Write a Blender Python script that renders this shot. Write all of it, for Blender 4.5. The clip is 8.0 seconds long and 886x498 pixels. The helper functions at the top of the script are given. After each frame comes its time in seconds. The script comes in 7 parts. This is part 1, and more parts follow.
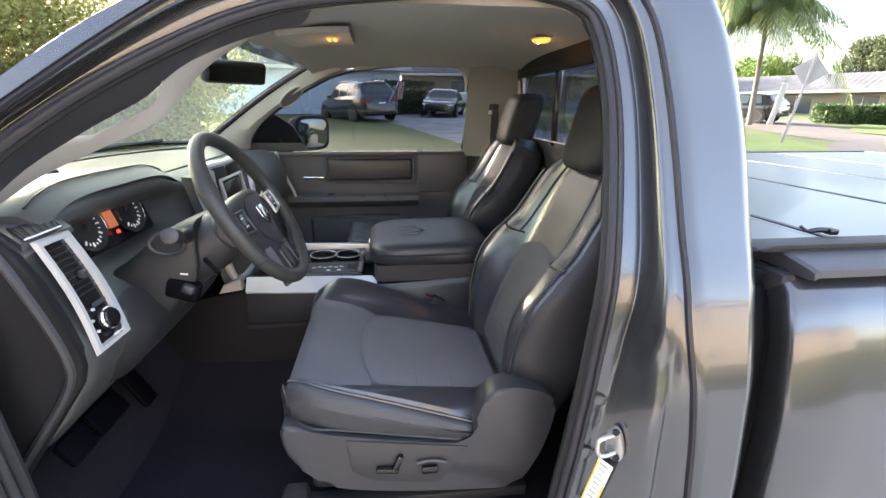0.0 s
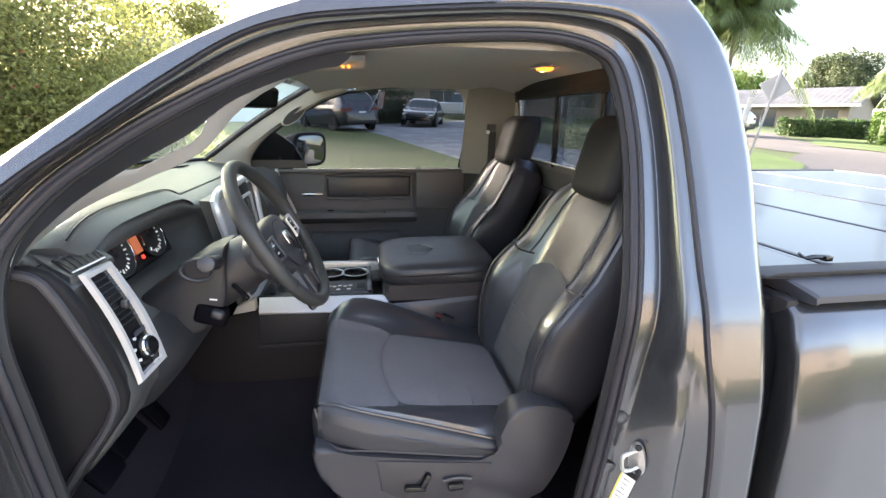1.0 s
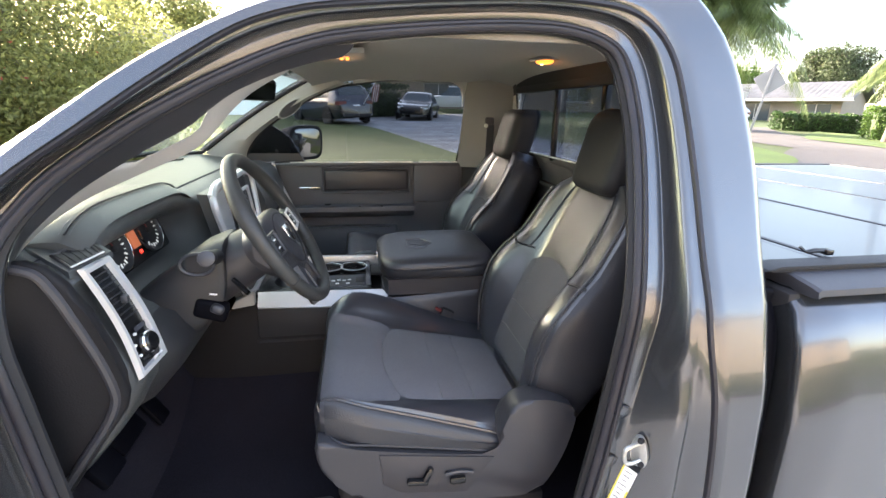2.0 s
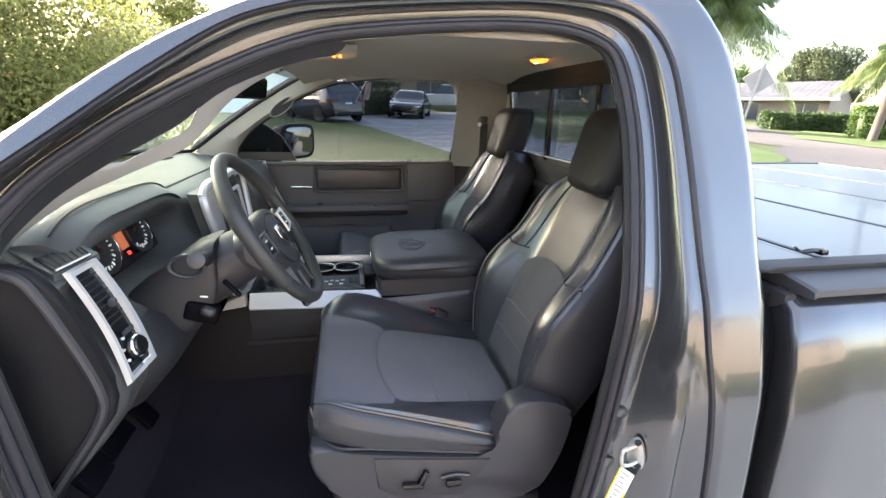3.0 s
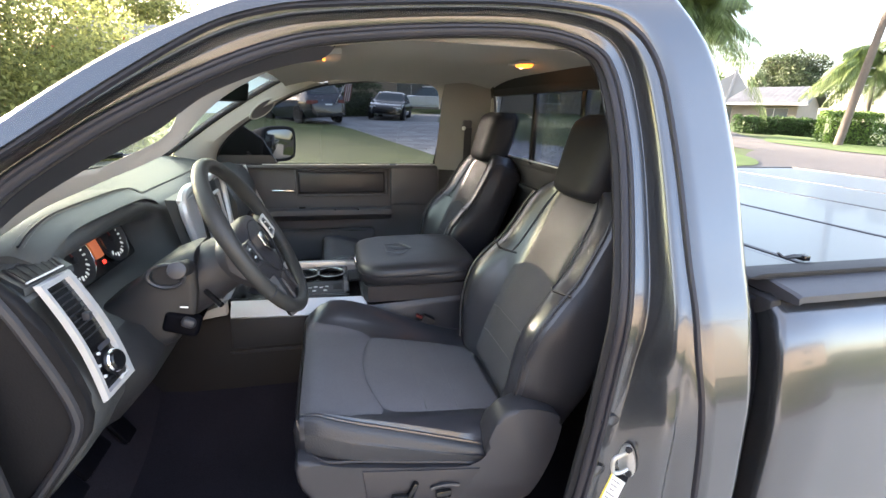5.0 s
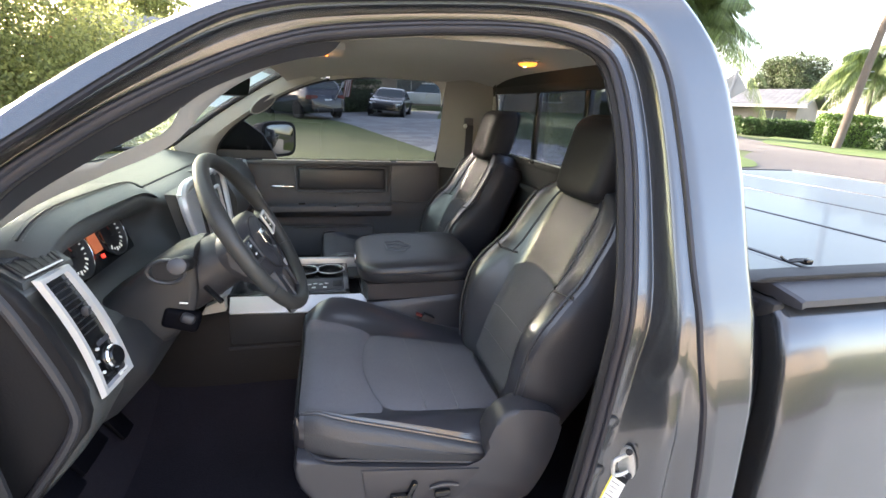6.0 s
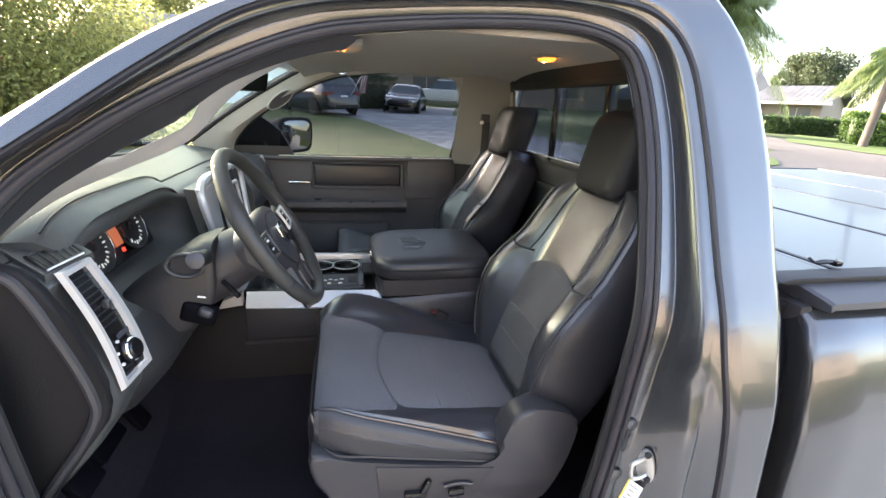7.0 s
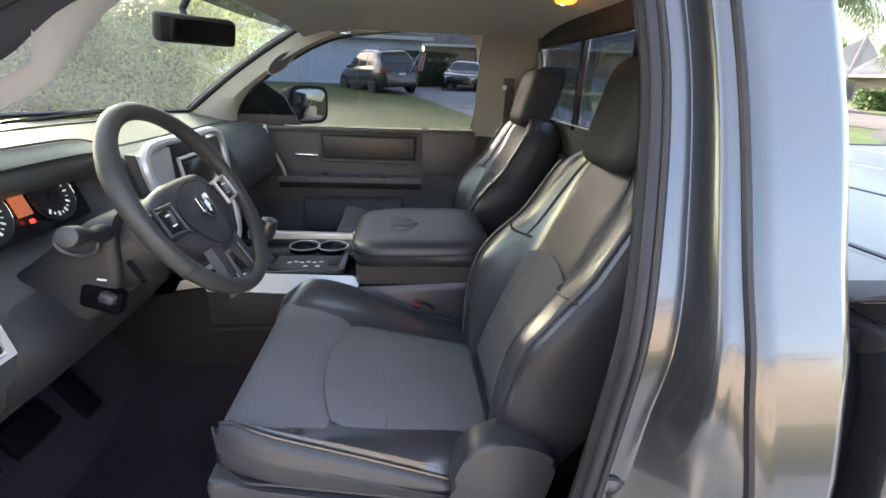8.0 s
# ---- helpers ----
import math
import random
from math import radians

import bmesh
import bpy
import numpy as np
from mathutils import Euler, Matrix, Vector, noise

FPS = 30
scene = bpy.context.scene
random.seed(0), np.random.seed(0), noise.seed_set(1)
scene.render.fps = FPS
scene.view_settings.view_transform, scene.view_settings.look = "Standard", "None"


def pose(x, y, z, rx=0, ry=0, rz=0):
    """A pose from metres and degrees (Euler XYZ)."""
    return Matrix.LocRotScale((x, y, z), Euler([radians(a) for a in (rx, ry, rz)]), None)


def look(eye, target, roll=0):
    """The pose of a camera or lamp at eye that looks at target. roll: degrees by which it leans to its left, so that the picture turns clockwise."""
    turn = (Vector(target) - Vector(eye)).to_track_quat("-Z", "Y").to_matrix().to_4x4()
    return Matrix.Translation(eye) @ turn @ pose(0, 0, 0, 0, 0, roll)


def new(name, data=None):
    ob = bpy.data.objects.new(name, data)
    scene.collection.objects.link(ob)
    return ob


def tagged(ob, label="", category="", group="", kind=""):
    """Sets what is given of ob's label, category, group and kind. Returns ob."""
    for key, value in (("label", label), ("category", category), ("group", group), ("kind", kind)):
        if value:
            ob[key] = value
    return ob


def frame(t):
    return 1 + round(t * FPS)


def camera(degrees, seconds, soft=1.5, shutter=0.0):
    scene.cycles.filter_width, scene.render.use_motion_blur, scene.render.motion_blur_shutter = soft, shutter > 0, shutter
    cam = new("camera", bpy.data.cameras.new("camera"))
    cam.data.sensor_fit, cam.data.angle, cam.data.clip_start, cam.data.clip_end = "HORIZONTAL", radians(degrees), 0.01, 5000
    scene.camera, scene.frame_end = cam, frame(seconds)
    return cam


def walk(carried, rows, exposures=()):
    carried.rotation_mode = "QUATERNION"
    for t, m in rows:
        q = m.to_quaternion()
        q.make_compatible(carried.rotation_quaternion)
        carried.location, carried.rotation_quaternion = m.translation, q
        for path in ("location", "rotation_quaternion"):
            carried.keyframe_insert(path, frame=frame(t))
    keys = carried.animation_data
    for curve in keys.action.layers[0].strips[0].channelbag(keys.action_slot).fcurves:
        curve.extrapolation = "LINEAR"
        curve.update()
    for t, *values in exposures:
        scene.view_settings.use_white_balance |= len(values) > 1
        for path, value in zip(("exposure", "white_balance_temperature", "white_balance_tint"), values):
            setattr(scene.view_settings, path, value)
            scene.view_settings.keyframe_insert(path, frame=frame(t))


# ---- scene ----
cam = camera(88.0, 8.0)
PATH = [
    (0, (-0.133, -1.533, 1.587), (0.108, 0.364, 1.002), 0.4),
    (0.5, (-0.227, -1.548, 1.628), (0.073, 0.349, 1.067), 0.6),
    (1, (-0.237, -1.551, 1.635), (0.098, 0.342, 1.085), 1.0),
    (1.5, (-0.247, -1.549, 1.633), (0.1, 0.339, 1.07), 1.1),
    (3, (-0.255, -1.53, 1.635), (0.134, 0.344, 1.054), 1.3),
    (3.5, (-0.262, -1.525, 1.634), (0.151, 0.345, 1.055), 1.4),
    (4, (-0.268, -1.519, 1.638), (0.171, 0.346, 1.063), 1.5),
    (4.5, (-0.267, -1.515, 1.641), (0.193, 0.345, 1.07), 1.4),
    (6, (-0.275, -1.503, 1.644), (0.203, 0.35, 1.061), 2.6),
    (6.5, (-0.29, -1.499, 1.641), (0.182, 0.353, 1.051), 3.0),
    (7, (-0.279, -1.493, 1.641), (0.141, 0.369, 1.043), 2.7),
    (7.5, (-0.202, -1.452, 1.623), (0.103, 0.42, 0.989), 2.1),
    (7.7, (-0.138, -1.402, 1.607), (0.117, 0.47, 0.95), 1.6),
    (7.9, (-0.074, -1.338, 1.591), (0.129, 0.534, 0.915), 1.9),
    (8, (-0.045, -1.317, 1.589), (0.125, 0.553, 0.902), 2.2),
]
walk(cam, [(t, look(eye, target, roll)) for t, eye, target, roll in PATH])

# ---- world, sun, exposure ----
SUN_AZ, SUN_EL = -40.0, 13.0
world = bpy.data.worlds.new("sky")
scene.world = world
world.use_nodes = True
wn, wl = world.node_tree.nodes, world.node_tree.links
wn.clear()
sky = wn.new("ShaderNodeTexSky")
sky.sky_type, sky.sun_disc = "NISHITA", False
sky.sun_elevation, sky.sun_rotation = radians(SUN_EL), radians(SUN_AZ)
sky.dust_density, sky.air_density = 1.3, 1.0
cloud_at = wn.new("ShaderNodeTexCoord")
cloud_map = wn.new("ShaderNodeMapping")
cloud_map.inputs["Scale"].default_value = (1.0, 1.0, 3.0)
cloud = wn.new("ShaderNodeTexNoise")
cloud.inputs["Scale"].default_value, cloud.inputs["Detail"].default_value = 2.2, 6.0
cloud_ramp = wn.new("ShaderNodeValToRGB")
cloud_ramp.color_ramp.elements[0].position, cloud_ramp.color_ramp.elements[1].position = 0.36, 0.62
cloud_ramp.color_ramp.elements[0].color = (0.05, 0.05, 0.05, 1)
cloud_ramp.color_ramp.elements[1].color = (0.50, 0.50, 0.50, 1)
cloud_mix = wn.new("ShaderNodeMix")
cloud_mix.data_type = "RGBA"
cloud_mix.inputs["B"].default_value = (1.9, 1.9, 1.9, 1)
background = wn.new("ShaderNodeBackground")
background.inputs["Strength"].default_value = 0.100
world_out = wn.new("ShaderNodeOutputWorld")
wl.new(cloud_at.outputs["Generated"], cloud_map.inputs["Vector"])
wl.new(cloud_map.outputs["Vector"], cloud.inputs["Vector"])
wl.new(cloud.outputs["Fac"], cloud_ramp.inputs["Fac"])
wl.new(cloud_ramp.outputs["Color"], cloud_mix.inputs["Factor"])
wl.new(sky.outputs["Color"], cloud_mix.inputs["A"])
wl.new(cloud_mix.outputs["Result"], background.inputs["Color"])
wl.new(background.outputs["Background"], world_out.inputs["Surface"])

sun_data = bpy.data.lights.new("sun", "SUN")
sun_data.energy, sun_data.angle, sun_data.color = 3.5, radians(8), (1.0, 0.92, 0.78)
sun = new("sun", sun_data)
sun.matrix_basis = look(Vector((math.sin(radians(SUN_AZ)) * math.cos(radians(SUN_EL)),
                                math.cos(radians(SUN_AZ)) * math.cos(radians(SUN_EL)), math.sin(radians(SUN_EL)))) * 60, (0, 0, 0))
scene.view_settings.exposure = 4.08
scene.view_settings.use_white_balance = True
scene.view_settings.white_balance_temperature = 6850
scene.view_settings.white_balance_tint = 18


# ---- materials ----
def material(name, base, rough=0.5, metal=0.0, grain=0.0, grain_scale=200.0, stain=0.12, stain_scale=3.0, bump=0.0,
             bump_scale=None, coat=0.0, spec=0.5, island=0.0, objects=0.0, sheen=0.0, translucent=0.0, emit=None, power=0.0):
    """A surface with fine grain, broad stains and relief; island and objects vary it piece by piece."""
    m = bpy.data.materials.new(name)
    m.use_nodes = True
    n, l = m.node_tree.nodes, m.node_tree.links
    bsdf = n["Principled BSDF"]
    bsdf.inputs["Roughness"].default_value, bsdf.inputs["Metallic"].default_value = rough, metal
    bsdf.inputs["Coat Weight"].default_value, bsdf.inputs["Coat Roughness"].default_value = coat, 0.05
    bsdf.inputs["Specular IOR Level"].default_value, bsdf.inputs["Sheen Weight"].default_value = spec, sheen
    at = n.new("ShaderNodeTexCoord")
    out = None
    value = None

    def add(fac_socket, amount, previous):
        mr = n.new("ShaderNodeMapRange")
        mr.inputs["To Min"].default_value, mr.inputs["To Max"].default_value = 1 - amount, 1 + amount
        l.new(fac_socket, mr.inputs["Value"])
        if previous is None:
            return mr.outputs["Result"]
        mul = n.new("ShaderNodeMath")
        mul.operation = "MULTIPLY"
        l.new(previous, mul.inputs[0])
        l.new(mr.outputs["Result"], mul.inputs[1])
        return mul.outputs["Value"]

    if stain:
        broad = n.new("ShaderNodeTexNoise")
        broad.inputs["Scale"].default_value, broad.inputs["Detail"].default_value = stain_scale, 5
        l.new(at.outputs["Object"], broad.inputs["Vector"])
        value = add(broad.outputs["Fac"], stain * 1.6, value)
    fine = n.new("ShaderNodeTexNoise")
    fine.inputs["Scale"].default_value, fine.inputs["Detail"].default_value = bump_scale or grain_scale, 3
    l.new(at.outputs["Object"], fine.inputs["Vector"])
    if grain:
        value = add(fine.outputs["Fac"], grain, value)
    if island:
        geo = n.new("ShaderNodeNewGeometry")
        value = add(geo.outputs["Random Per Island"], island, value)
    if objects:
        info = n.new("ShaderNodeObjectInfo")
        value = add(info.outputs["Random"], objects, value)
    if value is not None:
        tint = n.new("ShaderNodeMix")
        tint.data_type, tint.blend_type = "RGBA", "MULTIPLY"
        tint.inputs["Factor"].default_value = 1.0
        tint.inputs["A"].default_value = (*base, 1)
        l.new(value, tint.inputs["B"])
        out = tint.outputs["Result"]
        l.new(out, bsdf.inputs["Base Color"])
    else:
        bsdf.inputs["Base Color"].default_value = (*base, 1)
    if bump:
        b = n.new("ShaderNodeBump")
        b.inputs["Strength"].default_value, b.inputs["Distance"].default_value = bump, 0.002
        l.new(fine.outputs["Fac"], b.inputs["Height"])
        l.new(b.outputs["Normal"], bsdf.inputs["Normal"])
    if translucent:
        tr = n.new("ShaderNodeBsdfTranslucent")
        mix = n.new("ShaderNodeMixShader")
        mix.inputs["Fac"].default_value = translucent
        if out is not None:
            l.new(out, tr.inputs["Color"])
        else:
            tr.inputs["Color"].default_value = (*base, 1)
        l.new(bsdf.outputs["BSDF"], mix.inputs[1])
        l.new(tr.outputs["BSDF"], mix.inputs[2])
        l.new(mix.outputs["Shader"], n["Material Output"].inputs["Surface"])
    if emit:
        bsdf.inputs["Emission Color"].default_value = (*emit, 1)
        bsdf.inputs["Emission Strength"].default_value = power
    return m


def glass(name, tint, gloss=1.0, haze=0.0):
    """A thin pane: tinted see-through with the mirror gloss of glass and a pale film in place of reflected haze."""
    m = bpy.data.materials.new(name)
    m.use_nodes = True
    n, l = m.node_tree.nodes, m.node_tree.links
    n.remove(n["Principled BSDF"])
    clear = n.new("ShaderNodeBsdfTransparent")
    clear.inputs["Color"].default_value = (*tint, 1)
    shine = n.new("ShaderNodeBsdfGlossy")
    shine.inputs["Roughness"].default_value = 0.02
    shine.inputs["Color"].default_value = (gloss, gloss, gloss, 1)
    facing = n.new("ShaderNodeLayerWeight")
    facing.inputs["Blend"].default_value = 0.5
    power = n.new("ShaderNodeMath")
    power.operation = "POWER"
    power.inputs[1].default_value = 4.0
    fres = n.new("ShaderNodeMath")
    fres.operation = "MULTIPLY_ADD"
    fres.inputs[1].default_value, fres.inputs[2].default_value = 0.85, 0.05
    l.new(facing.outputs["Facing"], power.inputs[0])
    l.new(power.outputs["Value"], fres.inputs[0])
    mix = n.new("ShaderNodeMixShader")
    l.new(fres.outputs["Value"], mix.inputs["Fac"])
    l.new(clear.outputs["BSDF"], mix.inputs[1])
    l.new(shine.outputs["BSDF"], mix.inputs[2])
    l.new(mix.outputs["Shader"], n["Material Output"].inputs["Surface"])
    # uneven translucent film imitates the bright haze of reflections on the pane
    if haze:
        film = n.new("ShaderNodeBsdfTranslucent")
        film.inputs["Color"].default_value = (0.75, 0.76, 0.70, 1)
        hazy = n.new("ShaderNodeMixShader")
        haze_noise = n.new("ShaderNodeTexNoise")
        haze_noise.inputs["Scale"].default_value, haze_noise.inputs["Detail"].default_value = 3.0, 5
        amount = n.new("ShaderNodeMapRange")
        amount.inputs["To Min"].default_value, amount.inputs["To Max"].default_value = haze * 0.4, haze * 1.6
        l.new(haze_noise.outputs["Fac"], amount.inputs["Value"])
        l.new(amount.outputs["Result"], hazy.inputs["Fac"])
        l.new(mix.outputs["Shader"], hazy.inputs[1])
        l.new(film.outputs["BSDF"], hazy.inputs[2])
        l.new(hazy.outputs["Shader"], n["Material Output"].inputs["Surface"])
    return m


PAINT = material("mineral_grey_metallic_paint", (0.105, 0.109, 0.118), 0.26, 0.78, 0.10, 900, 0.05, 2.0, coat=0.6)
LEATHER = material("black_leather", (0.030, 0.031, 0.038), 0.28, 0, 0.10, 260, 0.05, 6, bump=0.04, spec=1.0)
RIM_LEATHER = material("dull_wheel_leather", (0.038, 0.038, 0.037), 0.45, 0, 0.15, 300, 0.12, 8, bump=0.2, spec=0.4)
LEATHER_SOFT = material("worn_black_leather", (0.030, 0.031, 0.036), 0.40, 0, 0.15, 300, 0.15, 5, bump=0.3)
VINYL = material("matt_black_seat_vinyl", (0.026, 0.026, 0.031), 0.42, 0, 0.15, 300, 0.12, 6, bump=0.25, spec=0.35)
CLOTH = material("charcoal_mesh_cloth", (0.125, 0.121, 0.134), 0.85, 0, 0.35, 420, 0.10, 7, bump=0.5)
SEAM = material("grey_stitching", (0.12, 0.12, 0.125), 0.7, 0, 0.3, 500, 0)
PLASTIC = material("dark_grey_moulded_plastic", (0.034, 0.033, 0.038), 0.48, 0, 0.12, 600, 0.10, 5, bump=0.3)
DOOR_PLASTIC = material("grey_door_lining_plastic", (0.080, 0.080, 0.092), 0.5, 0, 0.12, 600, 0.10, 5, bump=0.3)
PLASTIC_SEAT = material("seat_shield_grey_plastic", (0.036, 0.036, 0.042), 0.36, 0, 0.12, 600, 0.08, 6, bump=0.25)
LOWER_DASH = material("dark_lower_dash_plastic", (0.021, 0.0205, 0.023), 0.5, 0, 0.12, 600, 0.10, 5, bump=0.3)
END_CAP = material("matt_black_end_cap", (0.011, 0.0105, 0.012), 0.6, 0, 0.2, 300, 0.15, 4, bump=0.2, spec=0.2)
# the seat's mesh cloth again, with the backrest's shade put into a darker base
BACK_CLOTH_SHADED = material("charcoal_back_cloth_shaded", (0.075, 0.074, 0.082), 0.85, 0, 0.35, 420, 0.10, 7, bump=0.5)
# headrest vinyl, blackened beyond the seat's to carry the cab's shade
HEADREST_SHADED = material("shade_black_headrest_vinyl", (0.014, 0.014, 0.017), 0.55, 0, 0.15, 300, 0.12, 6, bump=0.25, spec=0.25)
# pillar felt darker than the other trim: the shadow there is in its colour
PILLAR_FELT_SHADED = material("shade_grey_pillar_felt", (0.235, 0.225, 0.22), 0.9, 0, 0.15, 500, 0.08, 3, bump=0.3)
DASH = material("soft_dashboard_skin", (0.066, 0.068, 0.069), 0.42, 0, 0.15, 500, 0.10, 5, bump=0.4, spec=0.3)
BLACK = material("gloss_black_plastic", (0.010, 0.010, 0.011), 0.2, 0, 0, 200, 0.2, 8)
DARK = material("matt_black_plastic", (0.022, 0.022, 0.025), 0.6, 0, 0.2, 300, 0.15, 4, bump=0.2, spec=0.3)
RUBBER = material("black_door_rubber", (0.021, 0.020, 0.026), 0.42, 0, 0.15, 200, 0.2, 9, bump=0.2, spec=0.35)
# base and gloss held near zero: deep shade of gaps and footwell as colour
SHADE_RUBBER = material("dull_shade_black_rubber", (0.003, 0.003, 0.005), 0.6, 0, 0.2, 150, 0.2, 6, bump=0.2, spec=0.06)
TRIM = material("beige_pillar_trim", (0.37, 0.36, 0.345), 0.7, 0, 0.08, 400, 0.06, 4, bump=0.2)
LINER = material("warm_grey_headliner_felt", (0.40, 0.385, 0.37), 0.95, 0, 0.2, 500, 0.08, 3, bump=0.4, sheen=0.2)
SILVER = material("satin_silver_trim", (0.62, 0.62, 0.63), 0.36, 0.45, 0.05, 300, 0.05, 5)
CHROME = material("chrome", (0.8, 0.8, 0.8), 0.1, 1.0, 0, 200, 0.05, 9)
STEEL = material("zinc_steel", (0.55, 0.55, 0.54), 0.35, 0.9, 0.15, 200, 0.15, 20)
CARPET = material("black_floor_carpet", (0.015, 0.0135, 0.019), 0.95, 0, 0.5, 300, 0.2, 6, bump=0.8, spec=0.15)
COVER = material("brushed_bed_cover_panel", (0.062, 0.066, 0.072), 0.40, 0.3, 0.06, 300, 0.12, 2.5, coat=0.1)
CAP = material("grey_rail_cap_plastic", (0.040, 0.042, 0.052), 0.5, 0, 0.2, 400, 0.12, 5, bump=0.3)
AMBER = material("lit_amber_lamp", (0.8, 0.35, 0.05), 0.3, 0, 0, 200, 0, emit=(1.0, 0.25, 0.03), power=0.20)
AMBER_CORE = material("lamp_filament_glow", (0.9, 0.6, 0.3), 0.3, 0, 0, 200, 0, emit=(1.0, 0.55, 0.17), power=1.1)
DISPLAY = material("orange_lit_display", (0.3, 0.10, 0.05), 0.3, 0, 0, 200, 0, emit=(1.0, 0.27, 0.10), power=0.022)
TELLTALE = material("red_lit_telltale", (0.3, 0.02, 0.02), 0.3, 0, 0, 200, 0, emit=(1.0, 0.05, 0.03), power=0.15)
DIAL = material("backlit_dial_marks", (0.7, 0.72, 0.7), 0.5, 0, 0, 200, 0, emit=(0.9, 1.0, 0.95), power=0.02)
MARK = material("white_printed_marks", (0.75, 0.75, 0.75), 0.6, 0, 0, 200, 0)
RED = material("red_plastic", (0.15, 0.02, 0.018), 0.4, 0, 0, 200, 0)
YELLOW = material("yellow_label_print", (0.75, 0.62, 0.08), 0.6, 0, 0, 200, 0)
PAPER = material("white_label_film", (0.72, 0.74, 0.75), 0.45, 0, 0.05, 200, 0.05, 20)
WEAVE = material("carbon_weave_bezel", (0.025, 0.025, 0.027), 0.25, 0, 0.6, 700, 0.1, 8)
TYRE = material("tyre_rubber", (0.015, 0.015, 0.016), 0.8, 0, 0.2, 120, 0.2, 5, bump=0.4)
RIM = material("alloy_rim", (0.5, 0.5, 0.51), 0.3, 0.9, 0, 200, 0.05, 9)
CLEAR = glass("clear_windscreen_glass", (0.82, 0.95, 0.78), 1.0, 0.08)
TINTED = glass("tinted_side_glass", (0.215, 0.23, 0.25))
REAR_TINT = glass("tinted_rear_glass", (0.33, 0.36, 0.41))
MIRROR = material("mirror_silver", (0.30, 0.31, 0.31), 0.02, 1.0, 0, 200, 0)


# ---- building helpers ----
def thing(name, label, category, loc=(0, 0, 0), group="", kind=""):
    ob = new(name)
    ob.location = loc
    return tagged(ob, label, category, group, kind)


def part(name, bm, mat, parent, label="", angle=38, smooth=True):
    """Links a bmesh as one mesh under a thing or a part (world coordinates)."""
    bmesh.ops.recalc_face_normals(bm, faces=bm.faces)
    me = bpy.data.meshes.new(name)
    bm.to_mesh(me)
    bm.free()
    return part_mesh(name, me, mat, parent, label, angle, smooth)


def part_mesh(name, me, mat, parent, label="", angle=38, smooth=True):
    if mat:
        me.materials.append(mat)
    if smooth:
        me.shade_smooth()
        me.set_sharp_from_angle(angle=radians(angle))
    ob = new(name, me)
    if parent is not None:
        ob.parent = parent
        if parent.type == "EMPTY":
            ob.matrix_parent_inverse = Matrix.Translation(-parent.location)
    return tagged(ob, label)


def setting(name, bm, mat, label, category):
    return tagged(part(name, bm, mat, None, label), category=category, kind="structure")


def catmull(points, n=8, closed=False):
    """A smooth line through control points of any dimension."""
    p = [np.array(q, float) for q in points]
    k = len(p)
    out = []
    for i in range(k if closed else k - 1):
        if closed:
            a, b, c, d = p[i - 1], p[i], p[(i + 1) % k], p[(i + 2) % k]
        else:
            a, b, c, d = p[max(i - 1, 0)], p[i], p[i + 1], p[min(i + 2, k - 1)]
        for j in range(n):
            t = j / n
            out.append(0.5 * (2 * b + (c - a) * t + (2 * a - 5 * b + 4 * c - d) * t * t + (3 * b - a - 3 * c + d) * t ** 3))
    if not closed:
        out.append(p[-1])
    return out


def box(size, at=(0, 0, 0), bevel=0.0, seg=2, turn=(0, 0, 0), bm=None):
    bm = bm or bmesh.new()
    made = bmesh.ops.create_cube(bm, size=1.0)["verts"]
    bmesh.ops.scale(bm, vec=size, verts=made)
    if bevel:
        edges = list({e for v in made for e in v.link_edges})
        res = bmesh.ops.bevel(bm, geom=edges, offset=bevel, segments=seg, profile=0.5, affect="EDGES")
        made = list({v for f in res["faces"] for v in f.verts} | {v for v in made if v.is_valid})
    bmesh.ops.transform(bm, matrix=pose(*at, *turn), verts=made)
    return bm


def loft(rings, closed=True, caps=True, bm=None, loop=False):
    """Skin over rings of equal length. closed: each ring is closed; loop: the last ring joins the first."""
    bm = bm or bmesh.new()
    vs = [[bm.verts.new(tuple(p)) for p in ring] for ring in rings]
    n = len(rings[0])
    pairs = list(zip(vs[:-1], vs[1:])) + ([(vs[-1], vs[0])] if loop else [])
    for a, b in pairs:
        for i in range(n if closed else n - 1):
            j = (i + 1) % n
            try:
                bm.faces.new((a[i], a[j], b[j], b[i]))
            except ValueError:
                pass
    if caps and closed and not loop:
        bm.faces.new(vs[0][::-1])
        bm.faces.new(vs[-1])
    return bm


def tube(path, r, n=8, closed=False, bm=None, flat=1.0, up=(0, 0, 1)):
    """A round (or flattened) rod along a path; r may be a list."""
    pts = [Vector(p) for p in path]
    k = len(pts)
    rr = [float(q) for q in r] if isinstance(r, (list, tuple, np.ndarray)) else [r] * k
    rings = []
    side = None
    for i in range(k):
        a = pts[i - 1] if (i or closed) else pts[0]
        b = pts[(i + 1) % k] if (i < k - 1 or closed) else pts[-1]
        d = (b - a).normalized()
        if side is None:
            side = d.cross(Vector(up))
            if side.length < 1e-4:
                side = d.cross(Vector((1, 0, 0)))
        side = (side - d * side.dot(d)).normalized()
        over = side.cross(d)
        rings.append([pts[i] + rr[i] * (math.cos(2 * math.pi * j / n) * side + flat * math.sin(2 * math.pi * j / n) * over) for j in range(n)])
    return loft(rings, True, True, bm, closed)


